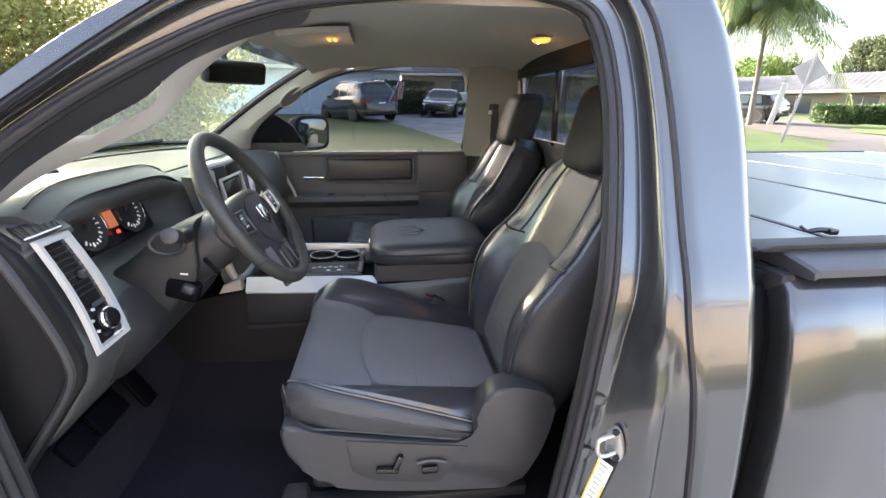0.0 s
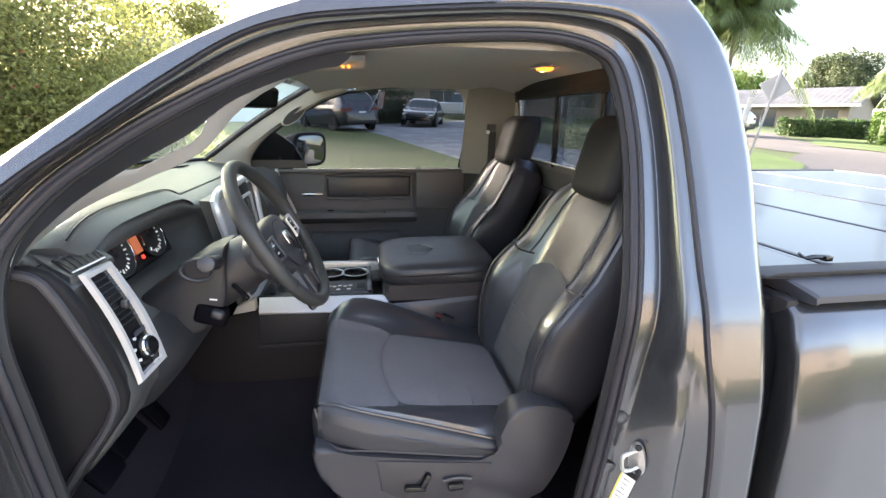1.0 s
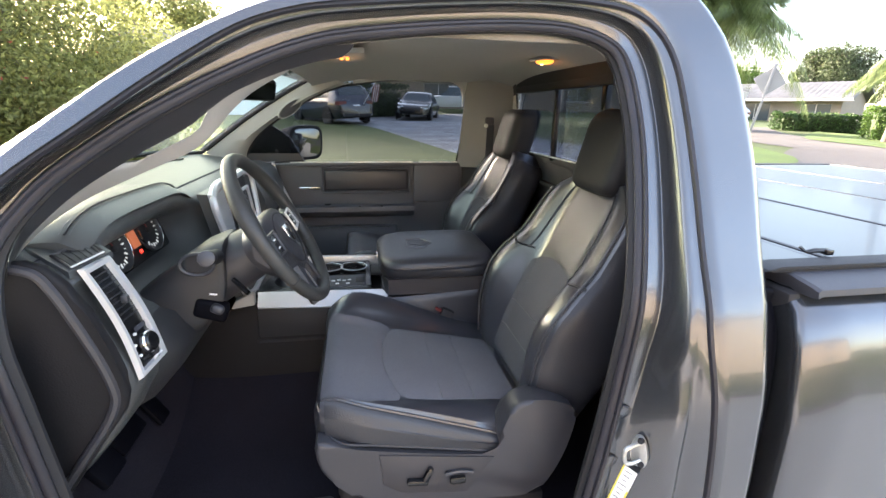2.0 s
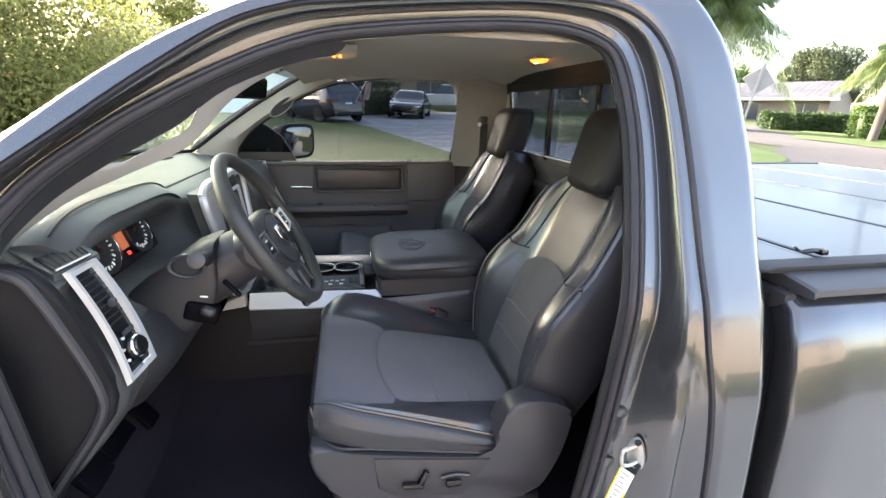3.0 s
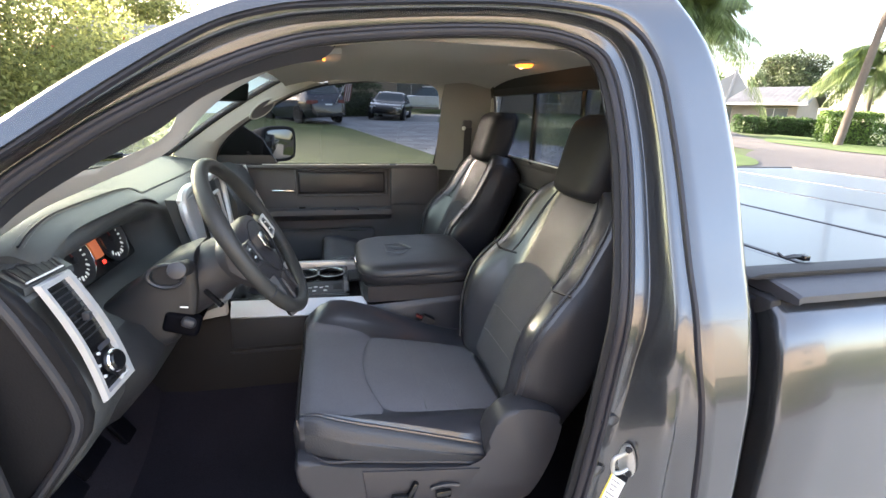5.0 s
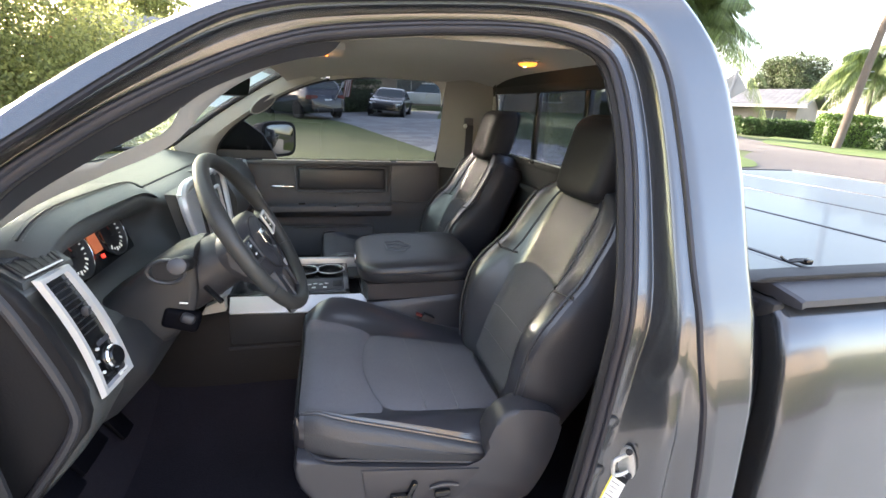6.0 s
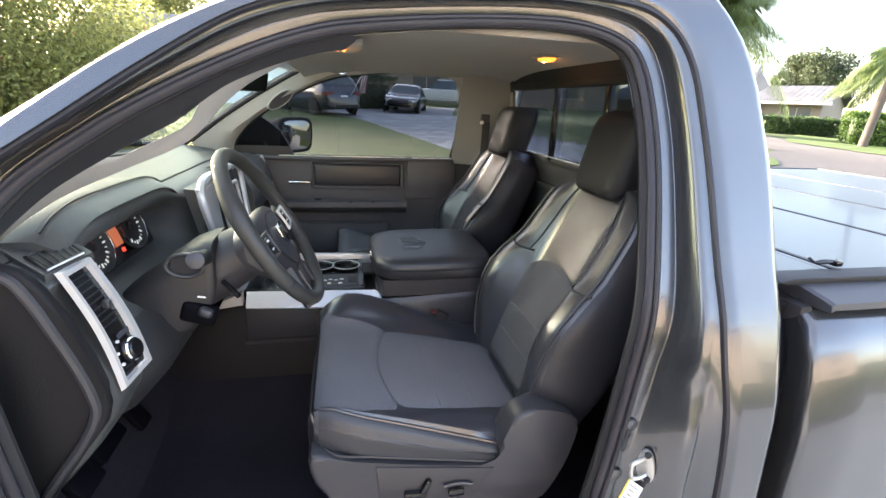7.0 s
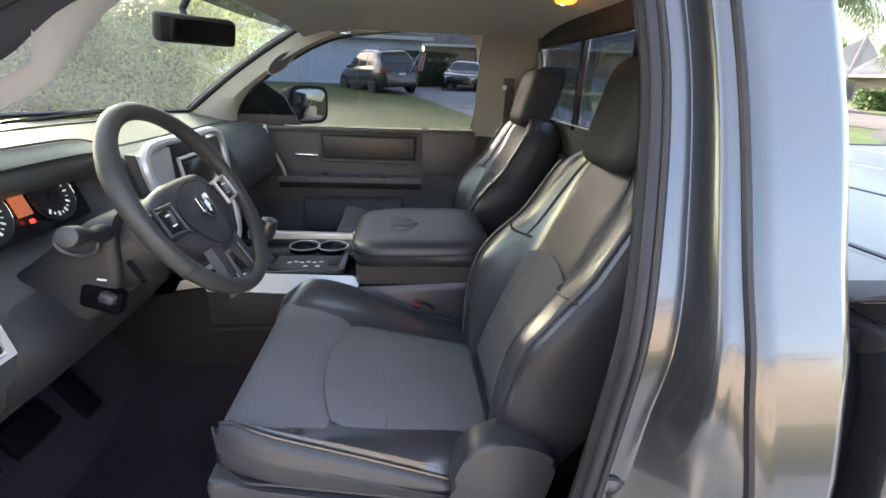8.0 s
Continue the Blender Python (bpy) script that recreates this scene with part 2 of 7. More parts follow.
def lathe(profile, n=24, m=None, bm=None, caps=True):
    """Turns (radius, height) pairs round z, then places by m."""
    m = m or Matrix()
    rings = [[m @ Vector((max(r, 1e-4) * math.cos(2 * math.pi * j / n), max(r, 1e-4) * math.sin(2 * math.pi * j / n), h)) for j in range(n)]
             for r, h in profile]
    return loft(rings, True, caps, bm)


def sheet(fn, nu, nv, bm=None, thick=0.0):
    """A grid surface from fn(u, v), u and v from 0 to 1."""
    bm = bm or bmesh.new()
    vs = [[bm.verts.new(tuple(fn(i / nu, j / nv))) for j in range(nv + 1)] for i in range(nu + 1)]
    faces = [bm.faces.new((vs[i][j], vs[i + 1][j], vs[i + 1][j + 1], vs[i][j + 1])) for i in range(nu) for j in range(nv)]
    if thick:
        bmesh.ops.recalc_face_normals(bm, faces=faces)
        bmesh.ops.solidify(bm, geom=faces, thickness=thick)
    return bm


def slab(outline, plane, a, b, bevel=0.0, seg=2, bm=None):
    """A flat outline of pairs, drawn in the plane 'xz', 'yz' or 'xy', from depth a to b along the third axis."""
    bm = bm or bmesh.new()

    def at(p, q, d):
        return (p, d, q) if plane == "xz" else (d, p, q) if plane == "yz" else (p, q, d)
    lo = [bm.verts.new(at(p, q, a)) for p, q in outline]
    hi = [bm.verts.new(at(p, q, b)) for p, q in outline]
    k = len(outline)
    faces = [bm.faces.new(lo[::-1]), bm.faces.new(hi)]
    faces += [bm.faces.new((lo[i], lo[(i + 1) % k], hi[(i + 1) % k], hi[i])) for i in range(k)]
    if bevel:
        edges = [e for e in faces[0].edges] + [e for e in faces[1].edges]
        bmesh.ops.bevel(bm, geom=edges, offset=bevel, segments=seg, profile=0.5, affect="EDGES")
    return bm


def stitches(path, r=0.0007, dash=0.0055, gap=0.003):
    """A row of thread stitches along a path, as one mesh."""
    pts = [Vector(p) for p in path]
    bm = bmesh.new()
    at, run = 0.0, [0.0]
    for a, b in zip(pts[:-1], pts[1:]):
        run.append(run[-1] + (b - a).length)

    def along(s):
        i = min(max(int(np.searchsorted(run, s)) - 1, 0), len(pts) - 2)
        return pts[i].lerp(pts[i + 1], (s - run[i]) / max(run[i + 1] - run[i], 1e-6))
    while at + dash < run[-1]:
        tube([along(at), along(at + dash * 0.5), along(at + dash)], [r * 0.6, r, r * 0.6], 5, False, bm)
        at += dash + gap
    return bm


def spread(values, xs):
    """Linear look-up: values is a list of (x, y)."""
    return np.interp(xs, [v[0] for v in values], [v[1] for v in values])


def glide(values, x):
    """Smooth look-up through (x, y) pairs, without overshoot."""
    xs, ys = [v[0] for v in values], [v[1] for v in values]
    x = min(max(float(x), xs[0]), xs[-1])
    i = min(max(int(np.searchsorted(xs, x)) - 1, 0), len(xs) - 2)
    s = [(ys[k + 1] - ys[k]) / (xs[k + 1] - xs[k]) for k in range(len(xs) - 1)]

    def tangent(k):
        if k in (0, len(xs) - 1):
            return s[0] if k == 0 else s[-1]
        return 0.0 if s[k - 1] * s[k] <= 0 else 2 * s[k - 1] * s[k] / (s[k - 1] + s[k])
    h = xs[i + 1] - xs[i]
    t = (x - xs[i]) / h
    return (ys[i] * (1 + 2 * t) * (1 - t) ** 2 + tangent(i) * h * t * (1 - t) ** 2
            + ys[i + 1] * t * t * (3 - 2 * t) + tangent(i + 1) * h * t * t * (t - 1))


def ease(x, a, b):
    t = min(max((x - a) / (b - a), 0), 1)
    return t * t * (3 - 2 * t)


def mirror_y(bm):
    bmesh.ops.scale(bm, vec=(1, -1, 1), verts=bm.verts)
    bmesh.ops.reverse_faces(bm, faces=bm.faces)
    return bm


# ---- pickup truck: cab shell round the open driver's doorway ----
# x runs to the tail, y to the passenger's side, z up; the doorway is drawn in x and z
def y_seal(z):
    d = z - 1.30
    return -0.87 + 0.21 * (d + math.sqrt(d * d + 0.0016))


def y_skin(z):
    return float(glide([(0.4, -0.95), (0.6, -0.97), (0.9, -0.982), (1.15, -0.978), (1.30, -0.942), (1.40, -0.895), (1.60, -0.805), (1.80, -0.722), (1.88, -0.67), (1.92, -0.60)], z))


DOOR = [(-0.745, 1.00), (-0.765, 1.20), (-0.785, 1.40), (-0.727, 1.508), (-0.625, 1.593), (-0.515, 1.662), (-0.409, 1.717), (-0.331, 1.747),
        (-0.26, 1.764), (-0.116, 1.783), (0.04, 1.795), (0.149, 1.792), (0.226, 1.768), (0.258, 1.725), (0.271, 1.638), (0.27, 1.538),
        (0.255, 1.394), (0.234, 1.247), (0.214, 1.057), (0.192, 0.897), (0.15, 0.68), (0.05, 0.60), (-0.30, 0.58), (-0.62, 0.60), (-0.72, 0.75)]
RIM_WIDTH = [0.06, 0.05, 0.03, 0.017, 0.014, 0.025, 0.038, 0.037, 0.032, 0.029, 0.03, 0.034, 0.05, 0.06, 0.062, 0.066, 0.076, 0.095, 0.138, 0.165, 0.16, 0.09, 0.07, 0.07, 0.07]
SKIN_WIDTH = [0.12, 0.10, 0.042, 0.021, 0.028, 0.026, 0.017, 0.021, 0.031, 0.040, 0.052, 0.06, 0.08, 0.10, 0.10, 0.09, 0.085, 0.065, 0.04, 0.04, 0.06, 0.08, 0.08, 0.08, 0.10]


def rear_x(z):
    """The cab's rear edge, leaning in towards the roof."""
    return float(glide([(0.4, 0.430), (0.95, 0.426), (1.2, 0.416), (1.4, 0.430), (1.57, 0.443), (1.68, 0.435), (1.78, 0.410), (1.84, 0.376), (1.92, 0.33)], z))


N_SUB = 6
line1 = catmull([(x, z, a, b) for (x, z), a, b in zip(DOOR, RIM_WIDTH, SKIN_WIDTH)], N_SUB, True)
COUNT = len(line1)


def outward(i):
    a, b = line1[i - 2], line1[(i + 2) % COUNT]
    d = np.array([b[0] - a[0], b[1] - a[1]])
    d /= np.linalg.norm(d)
    return np.array([-d[1], d[0]])


NORMALS = [outward(i) for i in range(COUNT)]


def ring_at(offset_of, y_of):
    ring = []
    for i in range(COUNT):
        o = offset_of(i)
        x, z = line1[i][0] + NORMALS[i][0] * o, line1[i][1] + NORMALS[i][1] * o
        x = min(x, rear_x(z))
        ring.append((x, y_of(z, i), z))
    return ring


INNER = ring_at(lambda i: -0.020, lambda z, i: y_seal(z) + 0.02)
EDGE = ring_at(lambda i: 0.0, lambda z, i: y_seal(z))
CUT = ring_at(lambda i: line1[i][2], lambda z, i: y_skin(z) + 0.012)
SKIN = ring_at(lambda i: line1[i][2] + line1[i][3], lambda z, i: y_skin(z))
for i in range(COUNT):
    k = ease(NORMALS[i][0], 0.35, 0.8)
    SKIN[i] = (SKIN[i][0] + (rear_x(SKIN[i][2]) - SKIN[i][0]) * k, SKIN[i][1], SKIN[i][2])

truck = thing("pickup_truck", "grey metallic regular-cab pickup truck parked with its driver's doorway open", "pickup truck", (0.3, 0, 0))

# stepped jamb between the seal's flange and the door gap
STEPS_HIGH = [(0, 0), (0.05, 0.005), (0.20, 0.035), (0.40, 0.06), (0.47, 0.045), (0.51, 0.06), (0.57, 0.35), (0.64, 0.75), (0.70, 0.87), (0.78, 0.91), (0.86, 0.93), (0.95, 0.97), (1, 1)]
STEPS_LOW = [(0, 0), (0.03, 0.004), (0.08, 0.015), (0.13, 0.015), (0.16, 0.03), (0.20, 0.08), (0.34, 0.36), (0.48, 0.64), (0.55, 0.76), (0.64, 0.80), (0.72, 0.76), (0.84, 0.90), (1, 1)]
jamb_rings = []
for u0, f0, u1, f1 in catmull([(*p, *q) for p, q in zip(STEPS_HIGH, STEPS_LOW)], 3):
    ring = []
    for i in range(COUNT):
        a, b = np.array(EDGE[i]), np.array(CUT[i])
        k = (1 - ease(a[2], 1.02, 1.40)) * ease(a[0], 0.0, 0.12)
        u, f = u0 + (u1 - u0) * k, f0 + (f1 - f0) * k
        p = a + (b - a) * u
        p[1] = a[1] + (b[1] - a[1]) * f
        # pressed hollow above the striker
        p[1] += 0.018 * math.exp(-((p[0] - 0.290) / 0.022) ** 2 - ((p[2] - 1.19) / 0.045) ** 2)
        ring.append(p)
    jamb_rings.append(ring)
jamb = part("door_jamb", loft(jamb_rings, True, False), PAINT, truck, "stepped grey painted door jamb", 85)
part("door_seal", tube([(p[0] * 0.5 + q[0] * 0.5, (p[1] + q[1]) * 0.5 - 0.010, p[2] * 0.5 + q[2] * 0.5) for p, q in zip(INNER, EDGE)], 0.0102, 10, True, None, 0.8, (0, 1, 0)), RUBBER, truck, "black rubber door seal")
part("seal_lip", tube([(p[0] * 0.2 + q[0] * 0.8, q[1] - 0.010, p[2] * 0.2 + q[2] * 0.8) for p, q in zip(INNER, EDGE)], 0.0048, 8, True), RUBBER, truck, "outer lip of the rubber seal")
part("seal_flange", loft([[(p[0], p[1] + 0.004, p[2]) for p in EDGE], INNER, [(p[0], p[1] + 0.006, p[2]) for p in INNER]], True, False), DARK, truck)
part("gap_seal", tube([(p[0], p[1] - 0.001, p[2]) for p in CUT], 0.0055, 6, True), RUBBER, truck, "thin black line of the door gap")
side_rings = [CUT]
for f in (0.12, 0.25, 0.4, 0.55, 0.7, 0.85, 1.0):
    ring = []
    for i in range(COUNT):
        a, b = CUT[i], SKIN[i]
        x, z = a[0] + (b[0] - a[0]) * f, a[2] + (b[2] - a[2]) * f
        ring.append((x, y_skin(z), z))
    side_rings.append(ring)
side_panel = part("cab_side_panel", loft(side_rings, True, False), PAINT, truck, "grey metallic cab side round the doorway", 85)

# rear corner of the cab, turning in to the back wall
zs = [0.45 + 1.41 * k / 34 for k in range(35)]


corner = []
for z in zs:
    y0, x0 = y_skin(z), rear_x(z)
    corner.append([(x0 - 0.003, y0 + 0.0006, z), (x0 + 0.005, y0 + 0.0018, z), (x0 + 0.016, y0 + 0.008, z), (x0 + 0.03, y0 + 0.022, z), (x0 + 0.038, y0 + 0.045, z), (x0 + 0.042, y0 + 0.09, z), (x0 + 0.046, -0.55, z)])
part("cab_rear_corner", loft(corner, False, False), PAINT, truck, "rounded rear corner of the cab", 85)

# windscreen edges: foot and head on each side
FOOT, HEAD = Vector((-0.95, 0.765, 1.432)), Vector((-0.405, 0.61, 1.778))


def screen_edge(v):
    p = FOOT.lerp(HEAD, v)
    return Vector((p.x - 0.0, p.y, p.z + 0.018 * math.sin(math.pi * v)))


pillar_ids = [i for i in range(2 * N_SUB, 8 * N_SUB + 1)]


def pillar_outer(sign):
    rings = []
    for k, i in enumerate(pillar_ids):
        v = k / (len(pillar_ids) - 1)
        e = screen_edge(v)
        s, c = SKIN[i], CUT[i]
        top = Vector((s[0] - 0.006, s[1] * 0.75 - e.y * 0.25, s[2] + 0.006))
        rings.append([(p[0], p[1] * sign, p[2]) for p in ((s[0], s[1], s[2]), top, (e.x - 0.01, -e.y, e.z + 0.012))])
    return loft(rings, False, False)


part("windscreen_pillar", pillar_outer(1), PAINT, truck, "grey painted windscreen pillar")
part("windscreen_pillar", pillar_outer(-1), PAINT, truck, "grey painted windscreen pillar")


def pillar_trim(sign):
    rings = []
    for k, i in enumerate(pillar_ids):
        v = k / (len(pillar_ids) - 1)
        e, s = screen_edge(v), INNER[i]
        a, b = Vector((s[0], s[1] + 0.01, s[2])), Vector((e.x + 0.015, -e.y, e.z - 0.004))
        g = 1.0 if sign < 0 else float(spread([(0, 1.6), (0.22, 1.2), (0.34, 0.0), (0.70, 0.0), (0.80, 1.0), (1, 1.2)], v))
        mid = a.lerp(b, 0.45) + Vector((0.014, 0.022, -0.012)) * g
        q1, q2 = a.lerp(b, 0.15) + Vector((0.008, 0.014, -0.006)) * g, a.lerp(b, 0.8) + Vector((0.008, 0.012, -0.008)) * g
        rings.append([(p.x, p.y * sign, p.z) for p in (a, q1, mid, q2, b)])
    return loft(rings, False, False)


# driver's side: the trim runs in to a grip bar, with a long opening between bar and seal
TRIM_EDGE = catmull([(-0.80, -0.70, 1.415), (-0.72, -0.662, 1.478), (-0.630, -0.636, 1.523), (-0.530, -0.618, 1.572), (-0.462, -0.612, 1.642), (-0.408, -0.612, 1.690), (-0.355, -0.61, 1.735)], N_SUB)


def trim_strip(near, far, first=0.0, last=1.0, pad=1.0, sink=0.0):
    """A padded strip of the trim between two shares of the way from the seal to its inner edge."""
    rings = []
    for k, i in enumerate(pillar_ids):
        v = k / (len(pillar_ids) - 1)
        if not first - 1e-6 <= v <= last + 1e-6:
            continue
        a, b = Vector(INNER[i]) + Vector((0, 0.012, 0)), Vector(TRIM_EDGE[k])
        p, q = a.lerp(b, near(v)), a.lerp(b, far(v)) + Vector((-0.5, 0.4, -0.75)) * sink
        w = (q - p).length
        out = Vector((0.25, -0.35, 0.55)) * min(0.35 * w, 0.016) * pad
        back = Vector((-0.010, 0.010, -0.012))
        rings.append([p, p.lerp(q, 0.15) + out * 0.6, p.lerp(q, 0.5) + out, p.lerp(q, 0.85) + out * 0.7, q, q + back * 0.8, p.lerp(q, 0.5) + back * 1.6, p + back])
    return loft(rings)


def grip_gap(v):
    return ease(v, 0.26, 0.34) * (1 - ease(v, 0.49, 0.545))


def seal_share(v):
    return 0.30 - 0.22 * ease(v, 0.47, 0.61) - 0.05 * ease(v, 0.61, 1.0)


part("seal_inner_lip", trim_strip(lambda v: -0.10, lambda v: seal_share(v) + 0.03, 0.0, 1.0, 0.25, 0.008), PLASTIC_SEAT, truck, "broad inner lip of the rubber seal along the pillar", 75)
part("pillar_trim", pillar_trim(-1), TRIM, truck, "beige moulded pillar trim")


def screen_point(u, v):
    """u across from the passenger's side, v up; the pane bows forward."""
    e = screen_edge(v)
    y = e.y * (1 - 2 * u)
    bow = (1 - (2 * u - 1) ** 2) * (0.26 * (1 - v) + 0.09 * v)
    return (e.x - bow, y, e.z + (1 - (2 * u - 1) ** 2) * 0.018)


windscreen = part("windscreen", sheet(screen_point, 24, 14), CLEAR, truck, "raked clear windscreen glass")
windscreen.visible_shadow = False
edge_line = [screen_point(0, k / 20) for k in range(21)] + [screen_point(k / 24, 1) for k in range(1, 25)] + [screen_point(1, 1 - k / 20) for k in range(1, 21)] + [screen_point(1 - k / 24, 0) for k in range(1, 24)]
part("windscreen_rubber", tube(edge_line, 0.009, 6, True), RUBBER, truck)
part("shade_band", sheet(lambda u, v: Vector(screen_point(0.03 + 0.94 * u, 0.90 + 0.10 * v)) + Vector((0.012, 0, -0.010)), 24, 3), TINTED, truck, "tinted band along the windscreen head")


# roof skin and headliner
def roof_point(u, v):
    i = 7 * N_SUB + v * (6 * N_SUB)
    k = int(min(i, 13 * N_SUB - 1))
    f = i - k
    p = [SKIN[k][j] * (1 - f) + SKIN[k + 1][j] * f for j in range(3)]
    s = 2 * u - 1
    return (p[0] - 0.17 * (1 - s * s) * (1 - v), p[1] * -s, p[2] + 0.055 * (1 - abs(s) ** 2.6) * (0.25 + 0.75 * ease(v, 0.0, 0.5)))


part("roof", sheet(roof_point, 30, 24), PAINT, truck, "grey painted cab roof")


def liner_point(u, v):
    s = 2 * u - 1
    x = -0.425 + 0.90 * v
    z = 1.812 - 0.05 * abs(s) ** 4 - 0.09 * max(0.22 - v, 0) / 0.22 * 0.45 - 0.03 * max(v - 0.86, 0) / 0.14
    return (x - 0.08 * (1 - s * s) * (1 - v) ** 3, s * 0.645, z)


part("headliner", sheet(liner_point, 28, 22), LINER, truck, "warm grey felt headliner")

def liner_edge(x, side):
    p = liner_point(1.0, min(max((x + 0.425) / 0.90, 0), 1))
    return (x, -(p[1] - 0.004) * side, p[2] + 0.002)


for s_ in (1, -1):
    part("roof_rail_lining", loft([[(INNER[i][0], (INNER[i][1] + 0.004) * s_, INNER[i][2] - 0.002), (INNER[i][0] + 0.002, (INNER[i][1] + 0.02) * s_, INNER[i][2] + 0.012), liner_edge(INNER[i][0] + 0.01, s_)] for i in range(8 * N_SUB, 14 * N_SUB)], False, False), LINER, truck, "warm grey lining along the roof rail", 60)

# back wall with its sliding window
RW_TOP, RW_BOT, RW_HALF, RW_X = 1.732, 1.458, 0.575, 0.497


def back_x(z):
    return RW_X + 0.02 - (z - 1.2) * 0.06


def wall_piece(y0, y1, z0, z1):
    return sheet(lambda u, v: (back_x(z0 + (z1 - z0) * v), y0 + (y1 - y0) * u, z0 + (z1 - z0) * v), 8, 6, None, 0.012)


part("back_wall_lower", wall_piece(-0.80, 0.80, 0.60, RW_BOT), DARK, truck, "dark carpeted back wall of the cab")
part("back_wall_upper", wall_piece(-0.63, 0.63, RW_TOP, 1.80), DARK, truck, "dark trim over the rear window")
for s in (-1, 1):
    part("back_wall_side", wall_piece(s * RW_HALF, s * 0.65, RW_BOT, RW_TOP), LINER, truck)
SLIDE = (0.145, -0.205)


def rear_pane(y0, y1, dx):
    bm = box((0.004, abs(y1 - y0), RW_TOP - RW_BOT), (0, (y0 + y1) / 2, (RW_TOP + RW_BOT) / 2))
    bmesh.ops.translate(bm, vec=(back_x(1.6) + dx, 0, 0), verts=bm.verts)
    return bm


for y0, y1, dx in ((RW_HALF, SLIDE[0], 0.004), (SLIDE[0], SLIDE[1], 0.012), (SLIDE[1], -RW_HALF, 0.004)):
    pane = part("rear_window_pane", rear_pane(y0, y1, dx), REAR_TINT, truck, "tinted rear window pane")
    pane.visible_shadow = False
for y in SLIDE:
    part("slider_frame", box((0.018, 0.026, RW_TOP - RW_BOT), (back_x(1.6) - 0.002, y, (RW_TOP + RW_BOT) / 2), 0.004), BLACK, truck)
for z, dz in ((RW_BOT, 0.026), (RW_TOP, 0.03)):
    part("rear_window_frame", box((0.02, 2 * RW_HALF, dz), (back_x(z) - 0.004, 0, z), 0.005), DARK, truck)
part("slider_rail", box((0.006, 2 * RW_HALF - 0.02, 0.004), (back_x(1.46) - 0.018, 0, RW_BOT + 0.015)), SILVER, truck, "bright lower slider rail")

# passenger's side: closed door, its window and the trim behind it
P_INNER = [(p[0] + 0.030 * ease(p[0], 0.0, 0.22), -p[1], p[2]) for p in INNER]
BELT = 1.376
p_side = [[(p[0], -p[1], p[2]) for p in ring] for ring in side_rings] 
part("cab_side_panel", loft([[(p[0], -p[1], p[2]) for p in EDGE]] + p_side, True, False), PAINT, truck, "grey metallic cab side round the closed door")
part("cab_rear_corner", mirror_y(loft(corner, False, False)), PAINT, truck, "rounded rear corner of the cab", 85)
upper = [p for p in P_INNER if p[2] > BELT]
# dark run channel between seal and pane
part("window_channel", tube([(p[0], p[1] + 0.008, p[2]) for p in upper], 0.007, 8), RUBBER, truck, "black window run channel")


def pane_fill(points, mat, name, label):
    bm = bmesh.new()
    vs = [bm.verts.new(p) for p in points]
    bm.faces.new(vs)
    return part(name, bm, mat, truck, label)


side_glass = pane_fill([(upper[0][0], upper[0][1] + 0.004, BELT - 0.012)] + [(p[0], p[1] + 0.004, p[2]) for p in upper] + [(upper[-1][0], upper[-1][1] + 0.004, BELT - 0.012)], TINTED, "side_window_pane", "tinted passenger's window pane")
side_glass.visible_shadow = False
passenger_door = part("passenger_door_panel", sheet(lambda u, v: (-0.80 + 1.09 * u, 0.845 + 0.0 * v - 0.05 * (1 - v) ** 2 * (v < 0.5), 0.62 + (BELT - 0.62) * v), 16, 14, None, 0.02), DOOR_PLASTIC, truck, "dark grey moulded passenger door panel")
part("door_sill_top", box((1.06, 0.05, 0.018), (-0.25, 0.825, BELT - 0.004), 0.007), DOOR_PLASTIC, passenger_door)
part("sill_bright_strip", box((0.60, 0.006, 0.004), (-0.27, 0.805, BELT + 0.007)), SILVER, passenger_door, "thin bright strip along the sill")
part("sill_bright_strip", box((0.20, 0.006, 0.004), (0.16, 0.805, BELT + 0.007)), SILVER, passenger_door, "thin bright strip along the sill")
part("rear_door_pad", box((0.245, 0.03, 0.20), (0.155, 0.817, 1.277), 0.010), DOOR_PLASTIC, passenger_door)
part("door_insert", box((0.42, 0.02, 0.105), (-0.205, 0.822, 1.292), 0.012, 3), PLASTIC_SEAT, passenger_door, "padded upper door insert")
part("door_insert_frame", tube([(-0.425, 0.818, 1.350), (-0.418, 0.818, 1.355), (0.008, 0.818, 1.352), (0.015, 0.818, 1.346), (0.015, 0.818, 1.234), (0.008, 0.818, 1.228), (-0.418, 0.818, 1.230), (-0.425, 0.818, 1.236)], 0.006, 6, True), DOOR_PLASTIC, passenger_door)
part("armrest", loft([[(x, y, z) for y, z in ((0.835, 1.165), (0.77, 1.178), (0.748, 1.168), (0.745, 1.145), (0.77, 1.12), (0.835, 1.10))] for x in np.linspace(-0.60, 0.03, 12)], True, True), DOOR_PLASTIC, passenger_door, "door armrest ledge")
for x in (-0.245, -0.135):
    part("armrest_screw_cap", lathe([(0.0, 0.004), (0.005, 0.004), (0.006, 0.0)], 10, pose(x, 0.744, 1.172, 90, 0, 0)), CHROME, passenger_door, "small bright cap")
part("map_pocket", box((0.46, 0.055, 0.16), (-0.28, 0.80, 0.985), 0.018, 3), DOOR_PLASTIC, passenger_door)
part("pocket_edge", box((0.36, 0.008, 0.008), (-0.27, 0.769, 1.060), 0.003), PLASTIC_SEAT, passenger_door)
part("handle_dish", box((0.135, 0.012, 0.055), (-0.487, 0.834, 1.262), 0.006), DARK, passenger_door)
